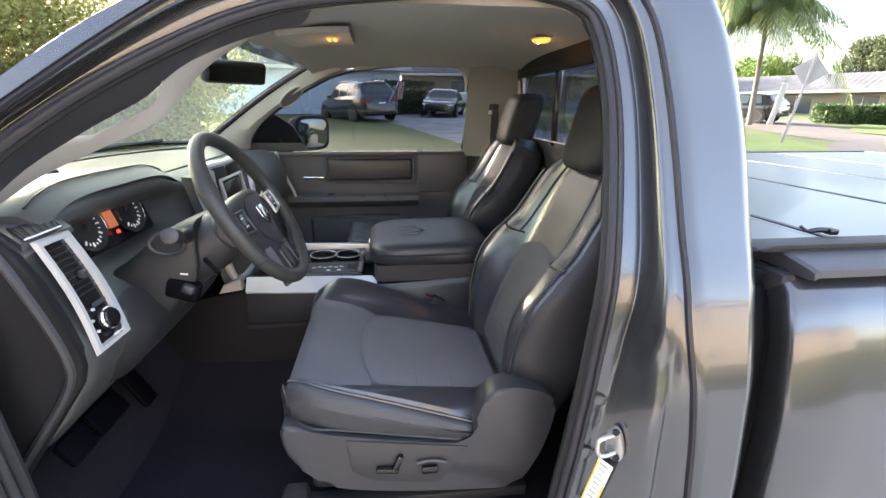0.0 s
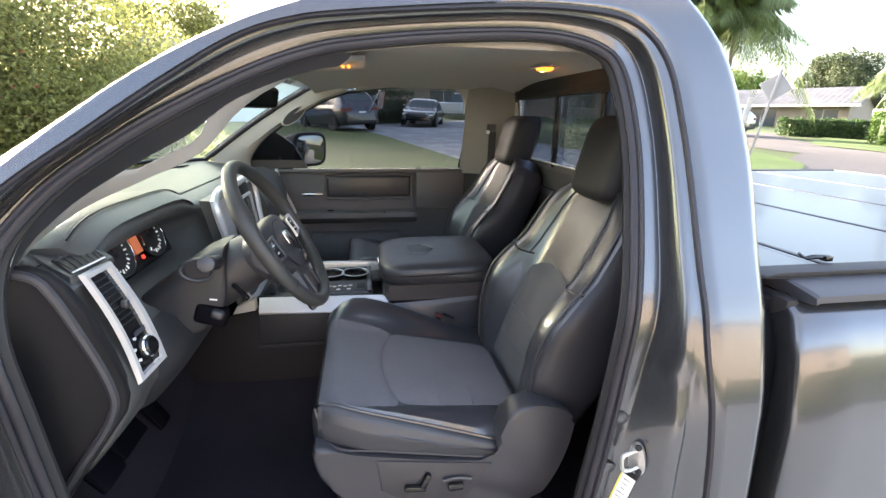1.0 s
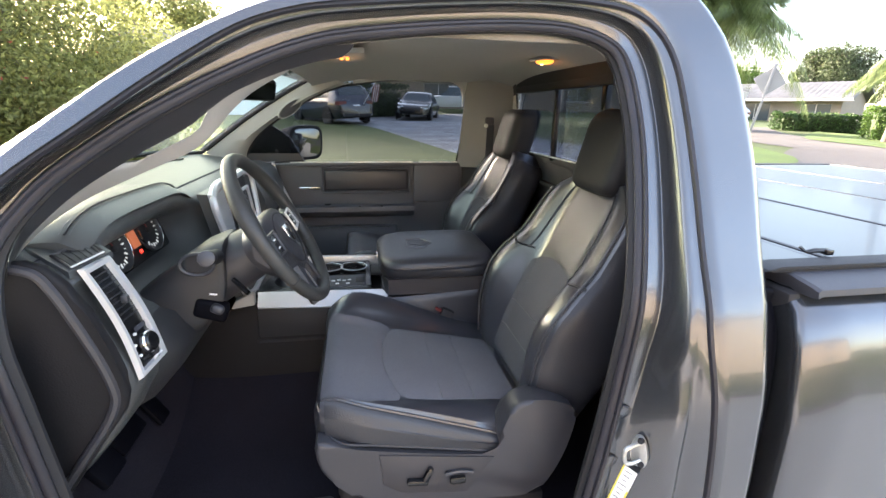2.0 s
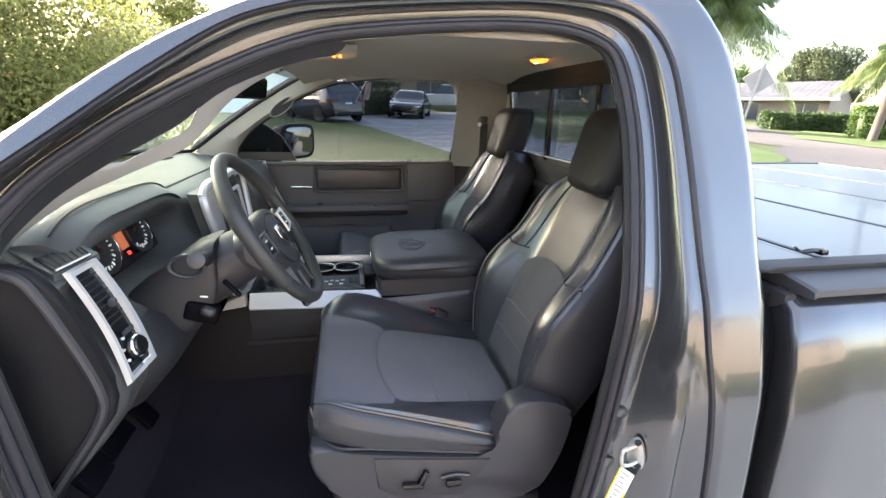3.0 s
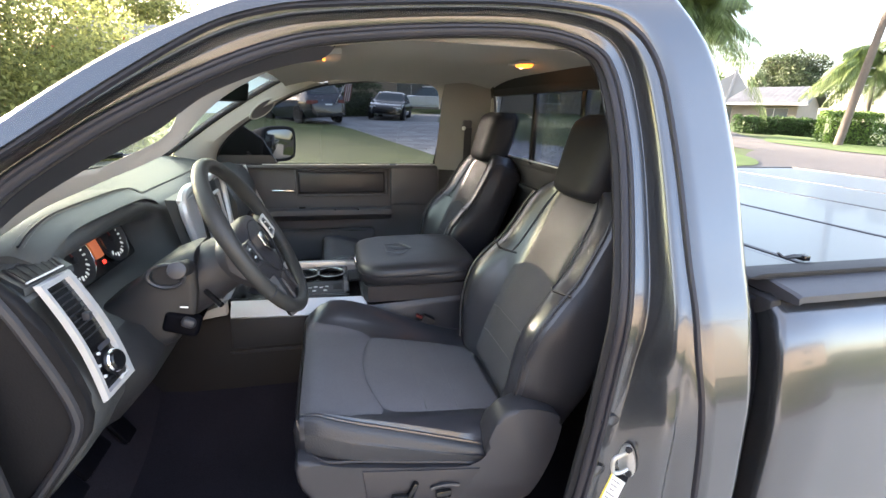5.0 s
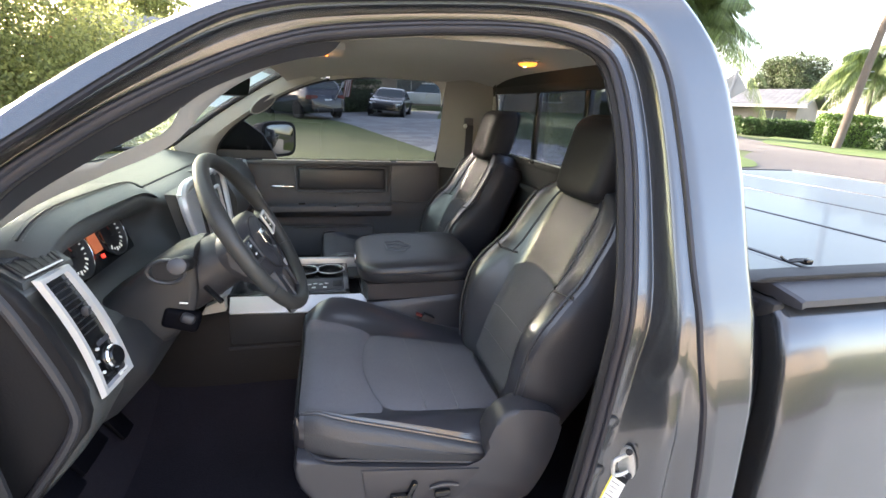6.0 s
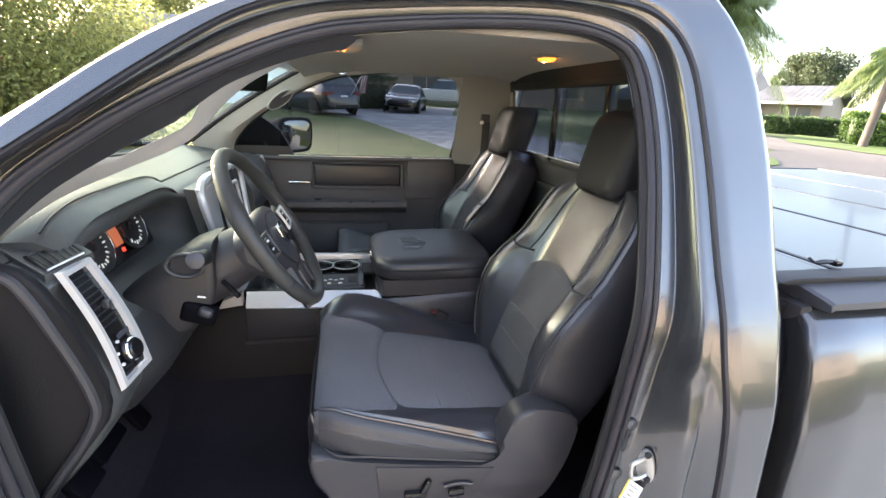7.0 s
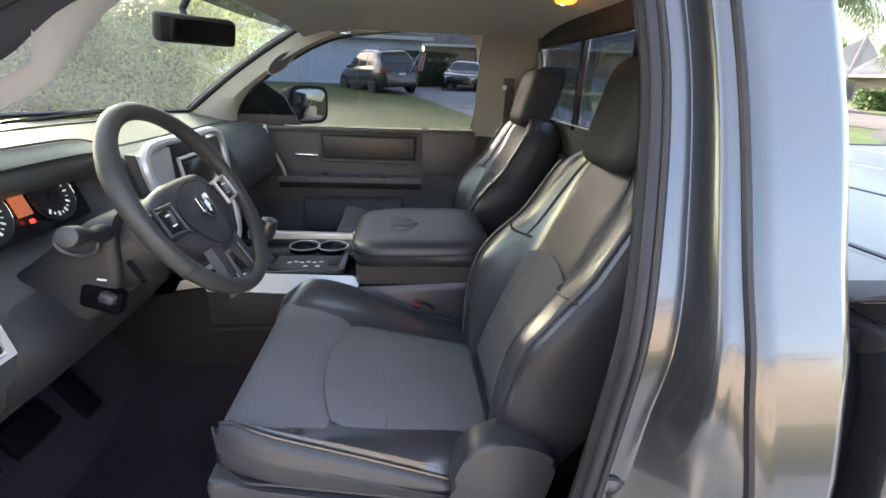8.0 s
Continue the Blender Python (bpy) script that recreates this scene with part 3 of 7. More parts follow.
part("door_handle", box((0.105, 0.014, 0.012), (-0.487, 0.822, 1.254), 0.005, 3), CHROME, passenger_door, "chrome inside door handle")
part("window_switch", box((0.03, 0.02, 0.006), (-0.40, 0.775, 1.178), 0.002), BLACK, passenger_door)
part("mirror_sail", slab([(-0.79, 1.385), (-0.50, 1.385), (-0.56, 1.50), (-0.70, 1.60), (-0.79, 1.50)], "xz", 0.80, 0.822, 0.006), PLASTIC, truck, "black mirror sail panel")
part("b_pillar_trim", loft([[(0.258, 0.838 - max(z - 1.30, 0) * 0.42, z), (0.30, 0.815 - max(z - 1.30, 0) * 0.42, z), (0.40, 0.76 - max(z - 1.30, 0) * 0.36, z), (0.50, 0.70 - max(z - 1.3, 0) * 0.25, z)] for z in np.linspace(1.36, 1.79, 16)], False, False), PILLAR_FELT_SHADED, truck, "warm grey pillar trim behind the passenger's door, darkened for shadow")
part("b_pillar_lower", loft([[(0.262, 0.838, z), (0.32, 0.81, z), (0.42, 0.76, z), (0.52, 0.74, z)] for z in np.linspace(0.6, 1.36, 6)], False, False), DARK, truck)
# lining in matt black, painting the deep shadow between seat and seal
part("near_pillar_lining", loft([[(float(spread([(0.6, 0.13), (0.9, 0.172), (1.06, 0.194), (1.25, 0.214), (1.39, 0.235), (1.54, 0.25), (1.64, 0.251), (1.73, 0.238), (1.8, 0.2)], z)), y_seal(z) + 0.028, z), (0.33, y_seal(z) + 0.055, z), (0.44, y_seal(z) + 0.10, z), (0.50, y_seal(z) + 0.2, z)] for z in np.linspace(0.6, 1.79, 16)], False, False), DARK, truck)

# floor, firewall, cowl and bonnet
part("cab_floor", sheet(lambda u, v: (-1.05 + 1.55 * u, -0.80 + 1.60 * v, 0.68 + 0.16 * math.exp(-((v - 0.5) * 7) ** 2) + 0.42 * max(0.16 - u, 0) / 0.16), 24, 30, None, 0.02), CARPET, truck, "black carpeted cab floor")
part("firewall", box((0.03, 1.62, 0.80), (-1.06, 0, 1.02), 0.004), CARPET, truck)
part("kick_panel", box((0.30, 0.03, 0.75), (-0.90, 0.80, 1.0), 0.006), DARK, truck)
part("sill_step", box((1.0, 0.14, 0.05), (-0.28, -0.86, 0.60), 0.012), DARK, truck)
part("underbody", box((5.2, 1.5, 0.12), (0.2, 0, 0.52), 0.03), DARK, truck)
part("cowl", sheet(lambda u, v: (-1.36 + 0.16 * u + 0.26 * (2 * v - 1) ** 2, -0.76 + 1.52 * v, 1.395 + 0.028 * u), 4, 16, None, 0.01), DARK, truck, "black cowl under the windscreen")
bonnet = part("bonnet", sheet(lambda u, v: (-2.32 + 1.04 * u + 0.24 * (2 * v - 1) ** 2 * u, -0.80 + 1.60 * v, 1.20 + 0.185 * u ** 0.7 - 0.05 * abs(2 * v - 1) ** 3 + 0.012 * math.cos((2 * v - 1) * 6)), 16, 24, None, 0.012), PAINT, truck, "grey painted bonnet")
for s in (-1, 1):
    part("front_wing", sheet(lambda u, v: (-2.35 + 1.50 * u, s * -float(spread([(0.0, 0.95 * -1), (0.5, -0.99), (0.85, -0.965), (1.0, -0.80)], v)) , 0.50 + 0.76 * v + 0.06 * u * v), 16, 12, None, 0.01), PAINT, truck, "grey painted front wing")
part("front_panel", box((0.12, 1.86, 0.70), (-2.36, 0, 0.85), 0.05, 3), PAINT, truck)
for s in (-1, 1):
    part("wiper", tube([(-1.22, s * 0.05 + 0.1, 1.425), (-1.12, s * 0.30 + 0.1, 1.445), (-1.05, s * 0.55, 1.452)], 0.008, 6), BLACK, truck, "black windscreen wiper")


def wheel(x, y):
    side = -1 if y < 0 else 1
    m = pose(x, y, 0.385, 90 * -side, 0, 0)
    tyre = part("wheel", lathe([(0.24, -0.11), (0.34, -0.125), (0.38, -0.10), (0.385, 0), (0.38, 0.10), (0.34, 0.125), (0.24, 0.11)], 36, m), TYRE, truck, "black truck tyre")
    part("rim", lathe([(0.02, 0.07), (0.10, 0.085), (0.20, 0.06), (0.245, 0.11), (0.245, -0.1), (0.02, -0.1)], 30, m), RIM, tyre, "alloy rim")


for x in (-1.62, 2.05):
    for y in (-0.86, 0.86):
        wheel(x, y)


# ---- load bed ----
def y_bed(z):
    return float(spread([(0.4, -0.94), (0.6, -0.965), (0.9, -0.982), (1.12, -0.980), (1.24, -0.962), (1.30, -0.935), (1.325, -0.905), (1.332, -0.87)], z))


BED_X0, BED_X1 = 0.496, 2.70


def bed_x(z):
    return glide([(0.4, 0.486), (0.95, 0.500), (1.07, 0.4985), (1.17, 0.4955), (1.265, 0.499), (1.30, 0.506), (1.318, 0.518), (1.332, 0.530)], z)


BED_Z = [0.46 + 0.872 * (k / 22) ** 0.7 for k in range(23)]
for s in (1, -1):
    rings = []
    for z in BED_Z:
        y, e = y_bed(z), bed_x(z)
        rings.append([(e + 0.012, (y + 0.11) * s, z), (e + 0.002, (y + 0.03) * s, z), (e, (y + 0.012) * s, z), (e + 0.003, (y + 0.004) * s, z), (e + 0.010, y * s, z), (0.62, y * s, z), (0.9, y * s, z), (1.5, y * s, z), (BED_X1, y * s, z)])
    part("bed_side", loft(rings, False, False), PAINT, truck, "grey metallic load bed side", 80)
    cap_ring = [(-0.80, 1.357, 0.0), (-0.872, 1.360, 0.0), (-0.914, 1.348, 0.010), (-0.924, 1.343, 0.014), (-0.925, 1.331, 0.016), (-0.915, 1.329, 0.016), (-0.80, 1.331, 0.0)]
    stations_ = [[(0.530 + c * 0.9, y * s, z - 0.004 * (k == 0)) for y, z, c in cap_ring] for k in range(1)] + [[(x + c, y * s, z) for y, z, c in cap_ring] for x in (0.536, 0.70, 1.4, 2.66)]
    part("rail_cap", loft(stations_), CAP, truck, "dark grey plastic bed rail cap", 24)
part("bed_front_wall", box((0.03, 1.80, 0.86), (BED_X0 + 0.03, 0, 0.90), 0.01), DARK, truck)
part("tailgate", box((0.06, 1.80, 0.84), (BED_X1, 0, 0.91), 0.02), PAINT, truck)
# filler and bracket in near-black, so the gap's shade is painted in
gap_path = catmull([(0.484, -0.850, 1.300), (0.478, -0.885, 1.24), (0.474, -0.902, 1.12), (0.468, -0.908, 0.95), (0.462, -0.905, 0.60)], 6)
part("bed_gap_seal", tube(gap_path, 0.030, 14), SHADE_RUBBER, truck, "black rubber filling the gap between cab and bed, coloured as deep shade")
part("bed_corner_bracket", box((0.040, 0.030, 0.030), (0.474, -0.872, 1.322), 0.008, 3, (0, 14, 0)), SHADE_RUBBER, truck, "dark bracket at the bed's front corner")

cover = thing("bed_cover", "silvery folding hard cover latched over the load bed", "bed cover", (1.6, 0, 1.354))
COVER_TOP = 1.366
SEAMS = [0.50, 0.662, 1.118, 1.556, 2.022, 2.60]
for a, b in zip(SEAMS[:-1], SEAMS[1:]):
    part("cover_panel", box((b - a - 0.030, 1.64, 0.018), ((a + b) / 2, 0, COVER_TOP - 0.009), 0.004), COVER, cover, "smooth silvery cover panel", 20)
for k, x in enumerate(SEAMS[1:-1]):
    part("hinge_strip", box((0.022, 1.64, 0.012), (x, 0, COVER_TOP - 0.009), 0.003), COVER, cover, "smooth hinge strip", 20)
    part("hinge_seal", box((0.011, 1.64, 0.016), (x - 0.0150, 0, COVER_TOP - 0.009), 0.002), RUBBER, cover)
    part("hinge_seal", box((0.009, 1.64, 0.016), (x + 0.0145, 0, COVER_TOP - 0.009), 0.002), RUBBER, cover)
for s in (-1, 1):
    part("side_rail", slab([(0.496, 1.3605), (0.478, 1.362), (0.484, 1.366), (0.512, 1.3705), (2.62, 1.3705), (2.62, 1.3605)], "xz", s * 0.826, s * 0.872, 0.003), DARK, cover, "dark side rail of the cover", 20)
part("front_rail", box((0.03, 1.66, 0.026), (0.495, 0, 1.361), 0.006), DARK, cover)
part("rear_rail", box((0.03, 1.66, 0.026), (2.61, 0, 1.361), 0.006), DARK, cover)
latch = part("latch_handle", tube(catmull([(0.628, -0.795, 1.384), (0.64, -0.802, 1.375), (0.655, -0.807, 1.378), (0.678, -0.812, 1.378)], 5), [0.003] * 6 + [0.005] * 10, 8), BLACK, cover, "black cover latch lever")
part("latch_pivot", box((0.018, 0.018, 0.012), (0.677, -0.812, 1.3765), 0.003), BLACK, latch)

# striker, label and plugs on the jamb
FACE_N = Vector((-0.78, -0.62, 0.06)).normalized()
FACE_X = Vector((0.62, -0.78, 0)).normalized()


def on_jamb(centre, tilt):
    """A frame on the sloped jamb face: X across it, Y up it, Z out of it."""
    m = Matrix((FACE_X, FACE_N.cross(FACE_X), FACE_N)).transposed().to_4x4()
    return Matrix.Translation(centre) @ m @ Matrix.Rotation(radians(tilt), 4, "Z")


striker_m = on_jamb((0.252, -0.908, 1.030), 8)
plate = [(0.015 * math.copysign(abs(math.cos(t)) ** 0.7, math.cos(t)) * (1 - 0.18 * math.sin(t)), 0.032 * math.sin(t)) for t in np.linspace(0, 2 * math.pi, 24, endpoint=False)]
bm = slab(plate, "xy", -0.004, 0.004, 0.0015)
bmesh.ops.transform(bm, matrix=striker_m, verts=bm.verts)
striker = part("striker_plate", bm, STEEL, jamb, "zinc door striker plate")
part("striker_loop", tube([striker_m @ Vector(p) for p in catmull([(0.002, 0.017, 0.0), (-0.008, 0.017, 0.022), (-0.015, 0.011, 0.033), (-0.015, -0.011, 0.033), (-0.008, -0.017, 0.022), (0.002, -0.017, 0.0)], 4)], 0.0040, 8), STEEL, striker, "bent steel striker loop")
for h in (0.024, -0.024):
    part("striker_bolt", lathe([(0.0, 0.006), (0.005, 0.006), (0.0065, 0.0)], 10, striker_m @ Matrix.Translation((0.004, h, 0.003))), DARK, striker)
label_m = on_jamb((0.235, -0.895, 0.930), -12)


def on_label(size, at):
    piece = box(size, at, 0.0003, 1)
    bmesh.ops.transform(piece, matrix=label_m, verts=piece.verts)
    return piece


sticker = part("door_label", on_label((0.028, 0.115, 0.0012), (0, 0, 0.003)), PAPER, jamb, "white label with yellow edges")
part("label_stripe", on_label((0.003, 0.115, 0.0016), (-0.0125, 0, 0.0035)), YELLOW, sticker)
part("label_stripe", on_label((0.0035, 0.070, 0.0016), (0.0122, -0.027, 0.0035)), YELLOW, sticker)
for k in range(9):
    part("label_bar", on_label((0.016 - 0.004 * (k % 3), 0.0012, 0.0016), (-0.001, 0.048 - 0.011 * k, 0.0035)), PLASTIC_SEAT, sticker)
for x, z in ((0.226, 1.095), (0.212, 0.985)):
    part("jamb_plug", loft([[(x + 0.020 * math.cos(t) * g, -0.873 - d, z + 0.013 * math.sin(t) * g) for t in np.linspace(0, 2 * math.pi, 20, endpoint=False)] for g, d in ((1.0, 0.0), (0.9, 0.005), (0.55, 0.006))]), PAINT, jamb, "pressed oval plug")

# driver's door, swung wide open beside the doorway
door_m = pose(-0.82, -0.955, 0, 0, 0, -94)


def swing(bm):
    bmesh.ops.transform(bm, matrix=door_m, verts=bm.verts)
    return bm


driver_door = part("driver_door", swing(sheet(lambda u, v: (0.02 + 1.08 * u, -0.06 + 0.03 * math.sin(v * 2.6), 0.62 + 0.73 * v), 12, 10, None, 0.05)), PAINT, truck, "grey driver's door swung wide open")
part("door_lining", swing(box((1.02, 0.06, 0.70), (0.56, 0.035, 0.98), 0.02, 3)), PLASTIC, driver_door, "dark door lining")
part("door_armrest", swing(box((0.60, 0.07, 0.06), (0.56, 0.09, 1.13), 0.02, 3)), PLASTIC, driver_door)
frame_path = catmull([(0.06, -0.03, 1.35), (0.10, -0.01, 1.46), (0.35, 0.06, 1.66), (0.60, 0.10, 1.74), (0.95, 0.11, 1.77), (1.04, 0.10, 1.70), (1.06, 0.03, 1.50), (1.05, -0.02, 1.35)], 5)
part("window_frame", swing(tube(frame_path, 0.022, 8)), RUBBER, driver_door)
bm = bmesh.new()
bm.faces.new([bm.verts.new(tuple(p)) for p in frame_path])
door_pane = part("window_pane", swing(bm), TINTED, driver_door)
door_pane.visible_shadow = False


# ---- seats ----
def seat(name, label, cy, dx, sign):
    """A bucket seat centred on y = cy; sign -1 puts its outboard side towards -y."""
    s = thing(name, label, "car seat", (-0.10 + dx, cy, 0.70), group="front seats")

    def place(p):
        return (p[0] + dx, cy + p[1] * -sign, p[2])

    # cushion: across (a from -1 outboard to 1 inboard), along x
    def top_z(a, x):
        t = (x + 0.36) / 0.46
        base = 1.056 - 0.095 * max(t, 0) - 0.030 * (max(0.12 - t, 0) / 0.12) ** 2
        lim = 0.62 if a > 0 else 0.62 + 0.30 * max(1 - t * 1.1, 0)
        bol = max(abs(a) - lim, 0) / (1.0001 - lim)
        if a < 0:
            edge = 1.080 - 0.365 * (x + 0.338) - 0.030 * (max(0.12 - t, 0) / 0.12) ** 2
            return base + (edge - base) * bol ** 1.6 + 0.010 * math.sin(math.pi * min(bol, 1))
        return base + 0.062 * math.sin(min(bol, 1) * math.pi * 0.62) * (0.35 + 0.65 * ease(t, 0.0, 0.22)) * (1.08 - 0.88 * ease(t, 0.25, 1.0))

    def half(x):
        t = (x + 0.36) / 0.46
        return 0.262 - 0.030 * (max(0.30 - t, 0) / 0.30) ** 2

    def cushion_ring(x, drop=0.0):
        w = half(x)
        ring = []
        for k in range(29):
            a = -1 + 2 * k / 28
            edge = max(abs(a) - 0.93, 0) / 0.07
            ring.append((x, a * w, top_z(a, x) - 0.028 * edge ** 2 - drop))
        zl = 0.985 - 0.085 * (x + 0.36) / 0.46
        e1, e2 = ring[-1][2], ring[0][2]
        ring += [(x, w + 0.005, e1 - 0.3 * (e1 - zl - 0.02)), (x, w + 0.007, e1 - 0.65 * (e1 - zl - 0.02)), (x, w + 0.006, zl + 0.02), (x, w + 0.002, zl - 0.005), (x, w - 0.02, zl - 0.03)]
        ring += [(x, -w + 0.02, zl - 0.03), (x, -w - 0.002, zl - 0.005), (x, -w - 0.006, zl + 0.02), (x, -w - 0.007, e2 - 0.65 * (e2 - zl - 0.02)), (x, -w - 0.005, e2 - 0.3 * (e2 - zl - 0.02))]
        return [place(p) for p in ring]

    def front_ring(x0, f):
        w = half(x0) * (1 - 0.10 * f * f)
        ring = []
        for k in range(29):
            a = -1 + 2 * k / 28
            ring.append((x0 - 0.014 * math.sin(f * math.pi / 2), a * w, top_z(a, x0) - 0.050 * (1 - math.cos(f * math.pi / 2)) - 0.02 * f))
        z = 1.0
        e1, e2 = ring[-1][2], ring[0][2]
        ring += [(x0 - 0.014 * f, w + 0.002, e1 - 0.3 * (e1 - 0.985)), (x0 - 0.014 * f, w + 0.002, e1 - 0.65 * (e1 - 0.985)), (x0 - 0.014 * f, w, 0.985), (x0 - 0.013 * f, w, 0.955), (x0 - 0.006 * f, w - 0.02, 0.945)]
        ring += [(x0 - 0.006 * f, -w + 0.02, 0.945), (x0 - 0.013 * f, -w, 0.955), (x0 - 0.014 * f, -w, 0.985), (x0 - 0.014 * f, -w - 0.002, e2 - 0.65 * (e2 - 0.985)), (x0 - 0.014 * f, -w - 0.002, e2 - 0.3 * (e2 - 0.985))]
        return [place(p) for p in ring]

    rings = [front_ring(-0.345, f) for f in (1.0, 0.75, 0.5, 0.25)] + [cushion_ring(x) for x in np.linspace(-0.345, 0.16, 18)]
    cushion = part("cushion", loft(rings), LEATHER, s, "black leather seat cushion", 36)
    # cloth insert with a raised centre, split by a cross seam
    def out_edge(x):
        return float(spread([(-0.36, -0.965), (-0.30, -0.90), (-0.15, -0.76), (0.12, -0.60)], x))

    def in_edge(x):
        return float(spread([(-0.36, 0.80), (-0.30, 0.68), (-0.1, 0.60), (0.12, 0.58)], x))

    for x0, x1 in ((-0.347, -0.165), (-0.163, 0.12)):
        def insert_at(u, v):
            bow = -0.04 * (1 - (2 * v - 1) ** 2)
            xa, xb = (x0, x1 + bow) if x0 < -0.2 else (x0 + bow, x1)
            x = xa + (xb - xa) * u
            a = out_edge(x) + (in_edge(x) - out_edge(x)) * v
            return place((x, a * half(x), top_z(a, x) + 0.0045 - 0.0035 * ((2 * v - 1) ** 10 + (2 * u - 1) ** 10)))
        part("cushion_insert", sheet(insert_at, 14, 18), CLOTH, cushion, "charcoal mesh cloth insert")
    for x in (-0.075, 0.005):
        part("insert_seam", tube([place((x, a * half(x), top_z(a, x) + 0.0035)) for a in np.linspace(out_edge(x) + 0.02, in_edge(x) - 0.02, 17)], 0.0014, 5), SEAM, cushion)
    for a in (-0.965, 0.965):
        part("piping", tube([place((x, a * half(x), top_z(a, x) - 0.0045)) for x in np.linspace(-0.34, 0.14, 16)], 0.0030, 6), LEATHER, cushion, "stitched piping")
        part("stitching", stitches([place((x, a * 0.975 * half(x), top_z(a * 0.975, x) + 0.0012)) for x in np.linspace(-0.34, 0.14, 32)]), SEAM, cushion, "row of pale stitches")
    def cushion_side(u, v):
        x = -0.335 + 0.395 * u
        w = half(x)
        lo = 0.985 - 0.085 * (x + 0.36) / 0.46 + 0.004
        rim = top_z(-0.965, x) - 0.0065
        mid = (rim + lo) / 2
        q = catmull([(-0.962 * w, rim), (-w - 0.001, rim - 0.008), (-w - 0.010, rim - 0.026), (-w - 0.013, mid), (-w - 0.010, lo)], 4)
        a, z = q[round((1 - v) * (len(q) - 1))]
        return place((x, a, z))
    part("cushion_side", sheet(cushion_side, 24, 16), LEATHER_SOFT, cushion, "black leather side of the cushion", 60)
    skirt = [place((x, a, z)) for x, a, z in [(0.06, -0.268, 0.905)] + [(x, -0.270, 0.985 - 0.085 * (x + 0.36) / 0.46) for x in np.linspace(0.0, -0.30, 6)] + [(-0.338, -0.240, 0.986), (-0.356, -0.20, 0.984), (-0.360, 0.0, 0.984), (-0.356, 0.20, 0.984), (-0.338, 0.240, 0.986)]]
    part("lower_piping", tube(catmull(skirt, 4), 0.0035, 6), VINYL, cushion, "lower edge roll of the cushion")

    # backrest: v climbs the spine, rings run round the padding
    def spine(v):
        return 0.135 + 0.205 * v + 0.02 * v * v, 0.955 + 0.505 * v

    HALF = [(0, 0.220), (0.2, 0.245), (0.45, 0.252), (0.55, 0.250), (0.66, 0.237), (0.77, 0.230), (0.88, 0.224), (0.94, 0.210), (0.98, 0.185), (1.0, 0.162)]
    BOL = [(0, 0.020), (0.15, 0.050), (0.29, 0.073), (0.39, 0.084), (0.48, 0.084), (0.58, 0.065), (0.67, 0.038), (0.78, 0.030), (0.94, 0.022), (1.0, 0.012)]

    def front_x(a, v):
        x, z = spine(v)
        return x - float(spread(BOL, v)) * (0.95 * ease(abs(a), 0.40, 0.74) + 0.07 * math.sin(math.pi * ease(abs(a), 0.5, 1.0)))

    def back_ring(v):
        x, z = spine(v)
        w = float(spread(HALF, v))
        th = 0.118
        lean = 0.38
        ring = []
        for k in range(29):
            a = -1 + 2 * k / 28
            e = max(abs(a) - 0.90, 0) / 0.10
            ring.append((front_x(a, v) + 0.035 * e ** 2, a * w, z))
        ring += [(x + 0.03, w + 0.006, z - 0.01), (x + th * 0.8, w, z - 0.03), (x + th, w - 0.04, z - 0.04), (x + th, -w + 0.04, z - 0.04), (x + th * 0.8, -w, z - 0.03), (x + 0.03, -w - 0.006, z - 0.01)]
        return [place(p) for p in ring]

    top = []
    for f in (0.4, 0.75, 1.0):
        base = back_ring(1.0)
        c = np.mean(np.array(base), axis=0) + np.array([0.0, 0, 0.024 * math.sin(f * math.pi / 2)])
        top.append([tuple(c + (np.array(p) - np.mean(np.array(base), axis=0)) * np.array([1, 1, 0.6]) * math.cos(f * math.pi / 2 * 0.93)) for p in base])
    rings = [back_ring(v) for v in np.linspace(0, 1, 26)] + top
    backrest = part("backrest", loft(rings), LEATHER, s, "black leather backrest with side bolsters", 60)

    def on_back(a, v, lift):
        x, z = spine(v)
        return place((front_x(a, v) - lift, a * float(spread(HALF, v)), z + lift * 0.35))

    def insert(u, v):
        vv = 0.03 + 0.57 * v - 0.06 * (2 * u - 1) ** 2 * v
        return on_back((-0.50 + 1.00 * u) * (1 - 0.04 * v), vv, 0.005 - 0.004 * ((2 * u - 1) ** 8))

    part("back_insert", sheet(insert, 16, 16), BACK_CLOTH_SHADED, backrest, "charcoal mesh cloth back insert, darkened as if in shade")
    for k in (0.16, 0.30):
        part("insert_seam", tube([on_back(a, k, 0.0045) for a in np.linspace(-0.47, 0.47, 15)], 0.0014, 5), SEAM, backrest)
    for sg in (-1, 1):
        part("shoulder_seam", tube([on_back(sg * (0.50 + 0.07 * math.sin(v * 3)), v, 0.002) for v in np.linspace(0.60, 0.98, 12)], 0.0022, 5), LEATHER_SOFT, backrest)
        part("bolster_seam", tube([on_back(sg * a, 0.60 + 0.06 * (a - 0.5), 0.002) for a in np.linspace(0.52, 0.98, 8)], 0.003, 5), LEATHER_SOFT, backrest)
        line = [on_back(sg * 0.93, v, 0.002) for v in np.linspace(0.02, 0.93, 24)]
        part("piping", tube(line, 0.0036, 6), LEATHER_SOFT, backrest, "stitched bolster piping")
        for edge in (0.905, 0.955):
            part("stitching", stitches([on_back(sg * edge, v, 0.0022) for v in np.linspace(0.02, 0.93, 40)]), SEAM, backrest, "row of pale stitches")
    # matt side panels from the piping round to the back
    for sg in (-1, 1):
        def side_at(u, v):
            vv = 0.02 + 0.95 * v
            x, z = spine(vv)
            w = float(spread(HALF, vv))
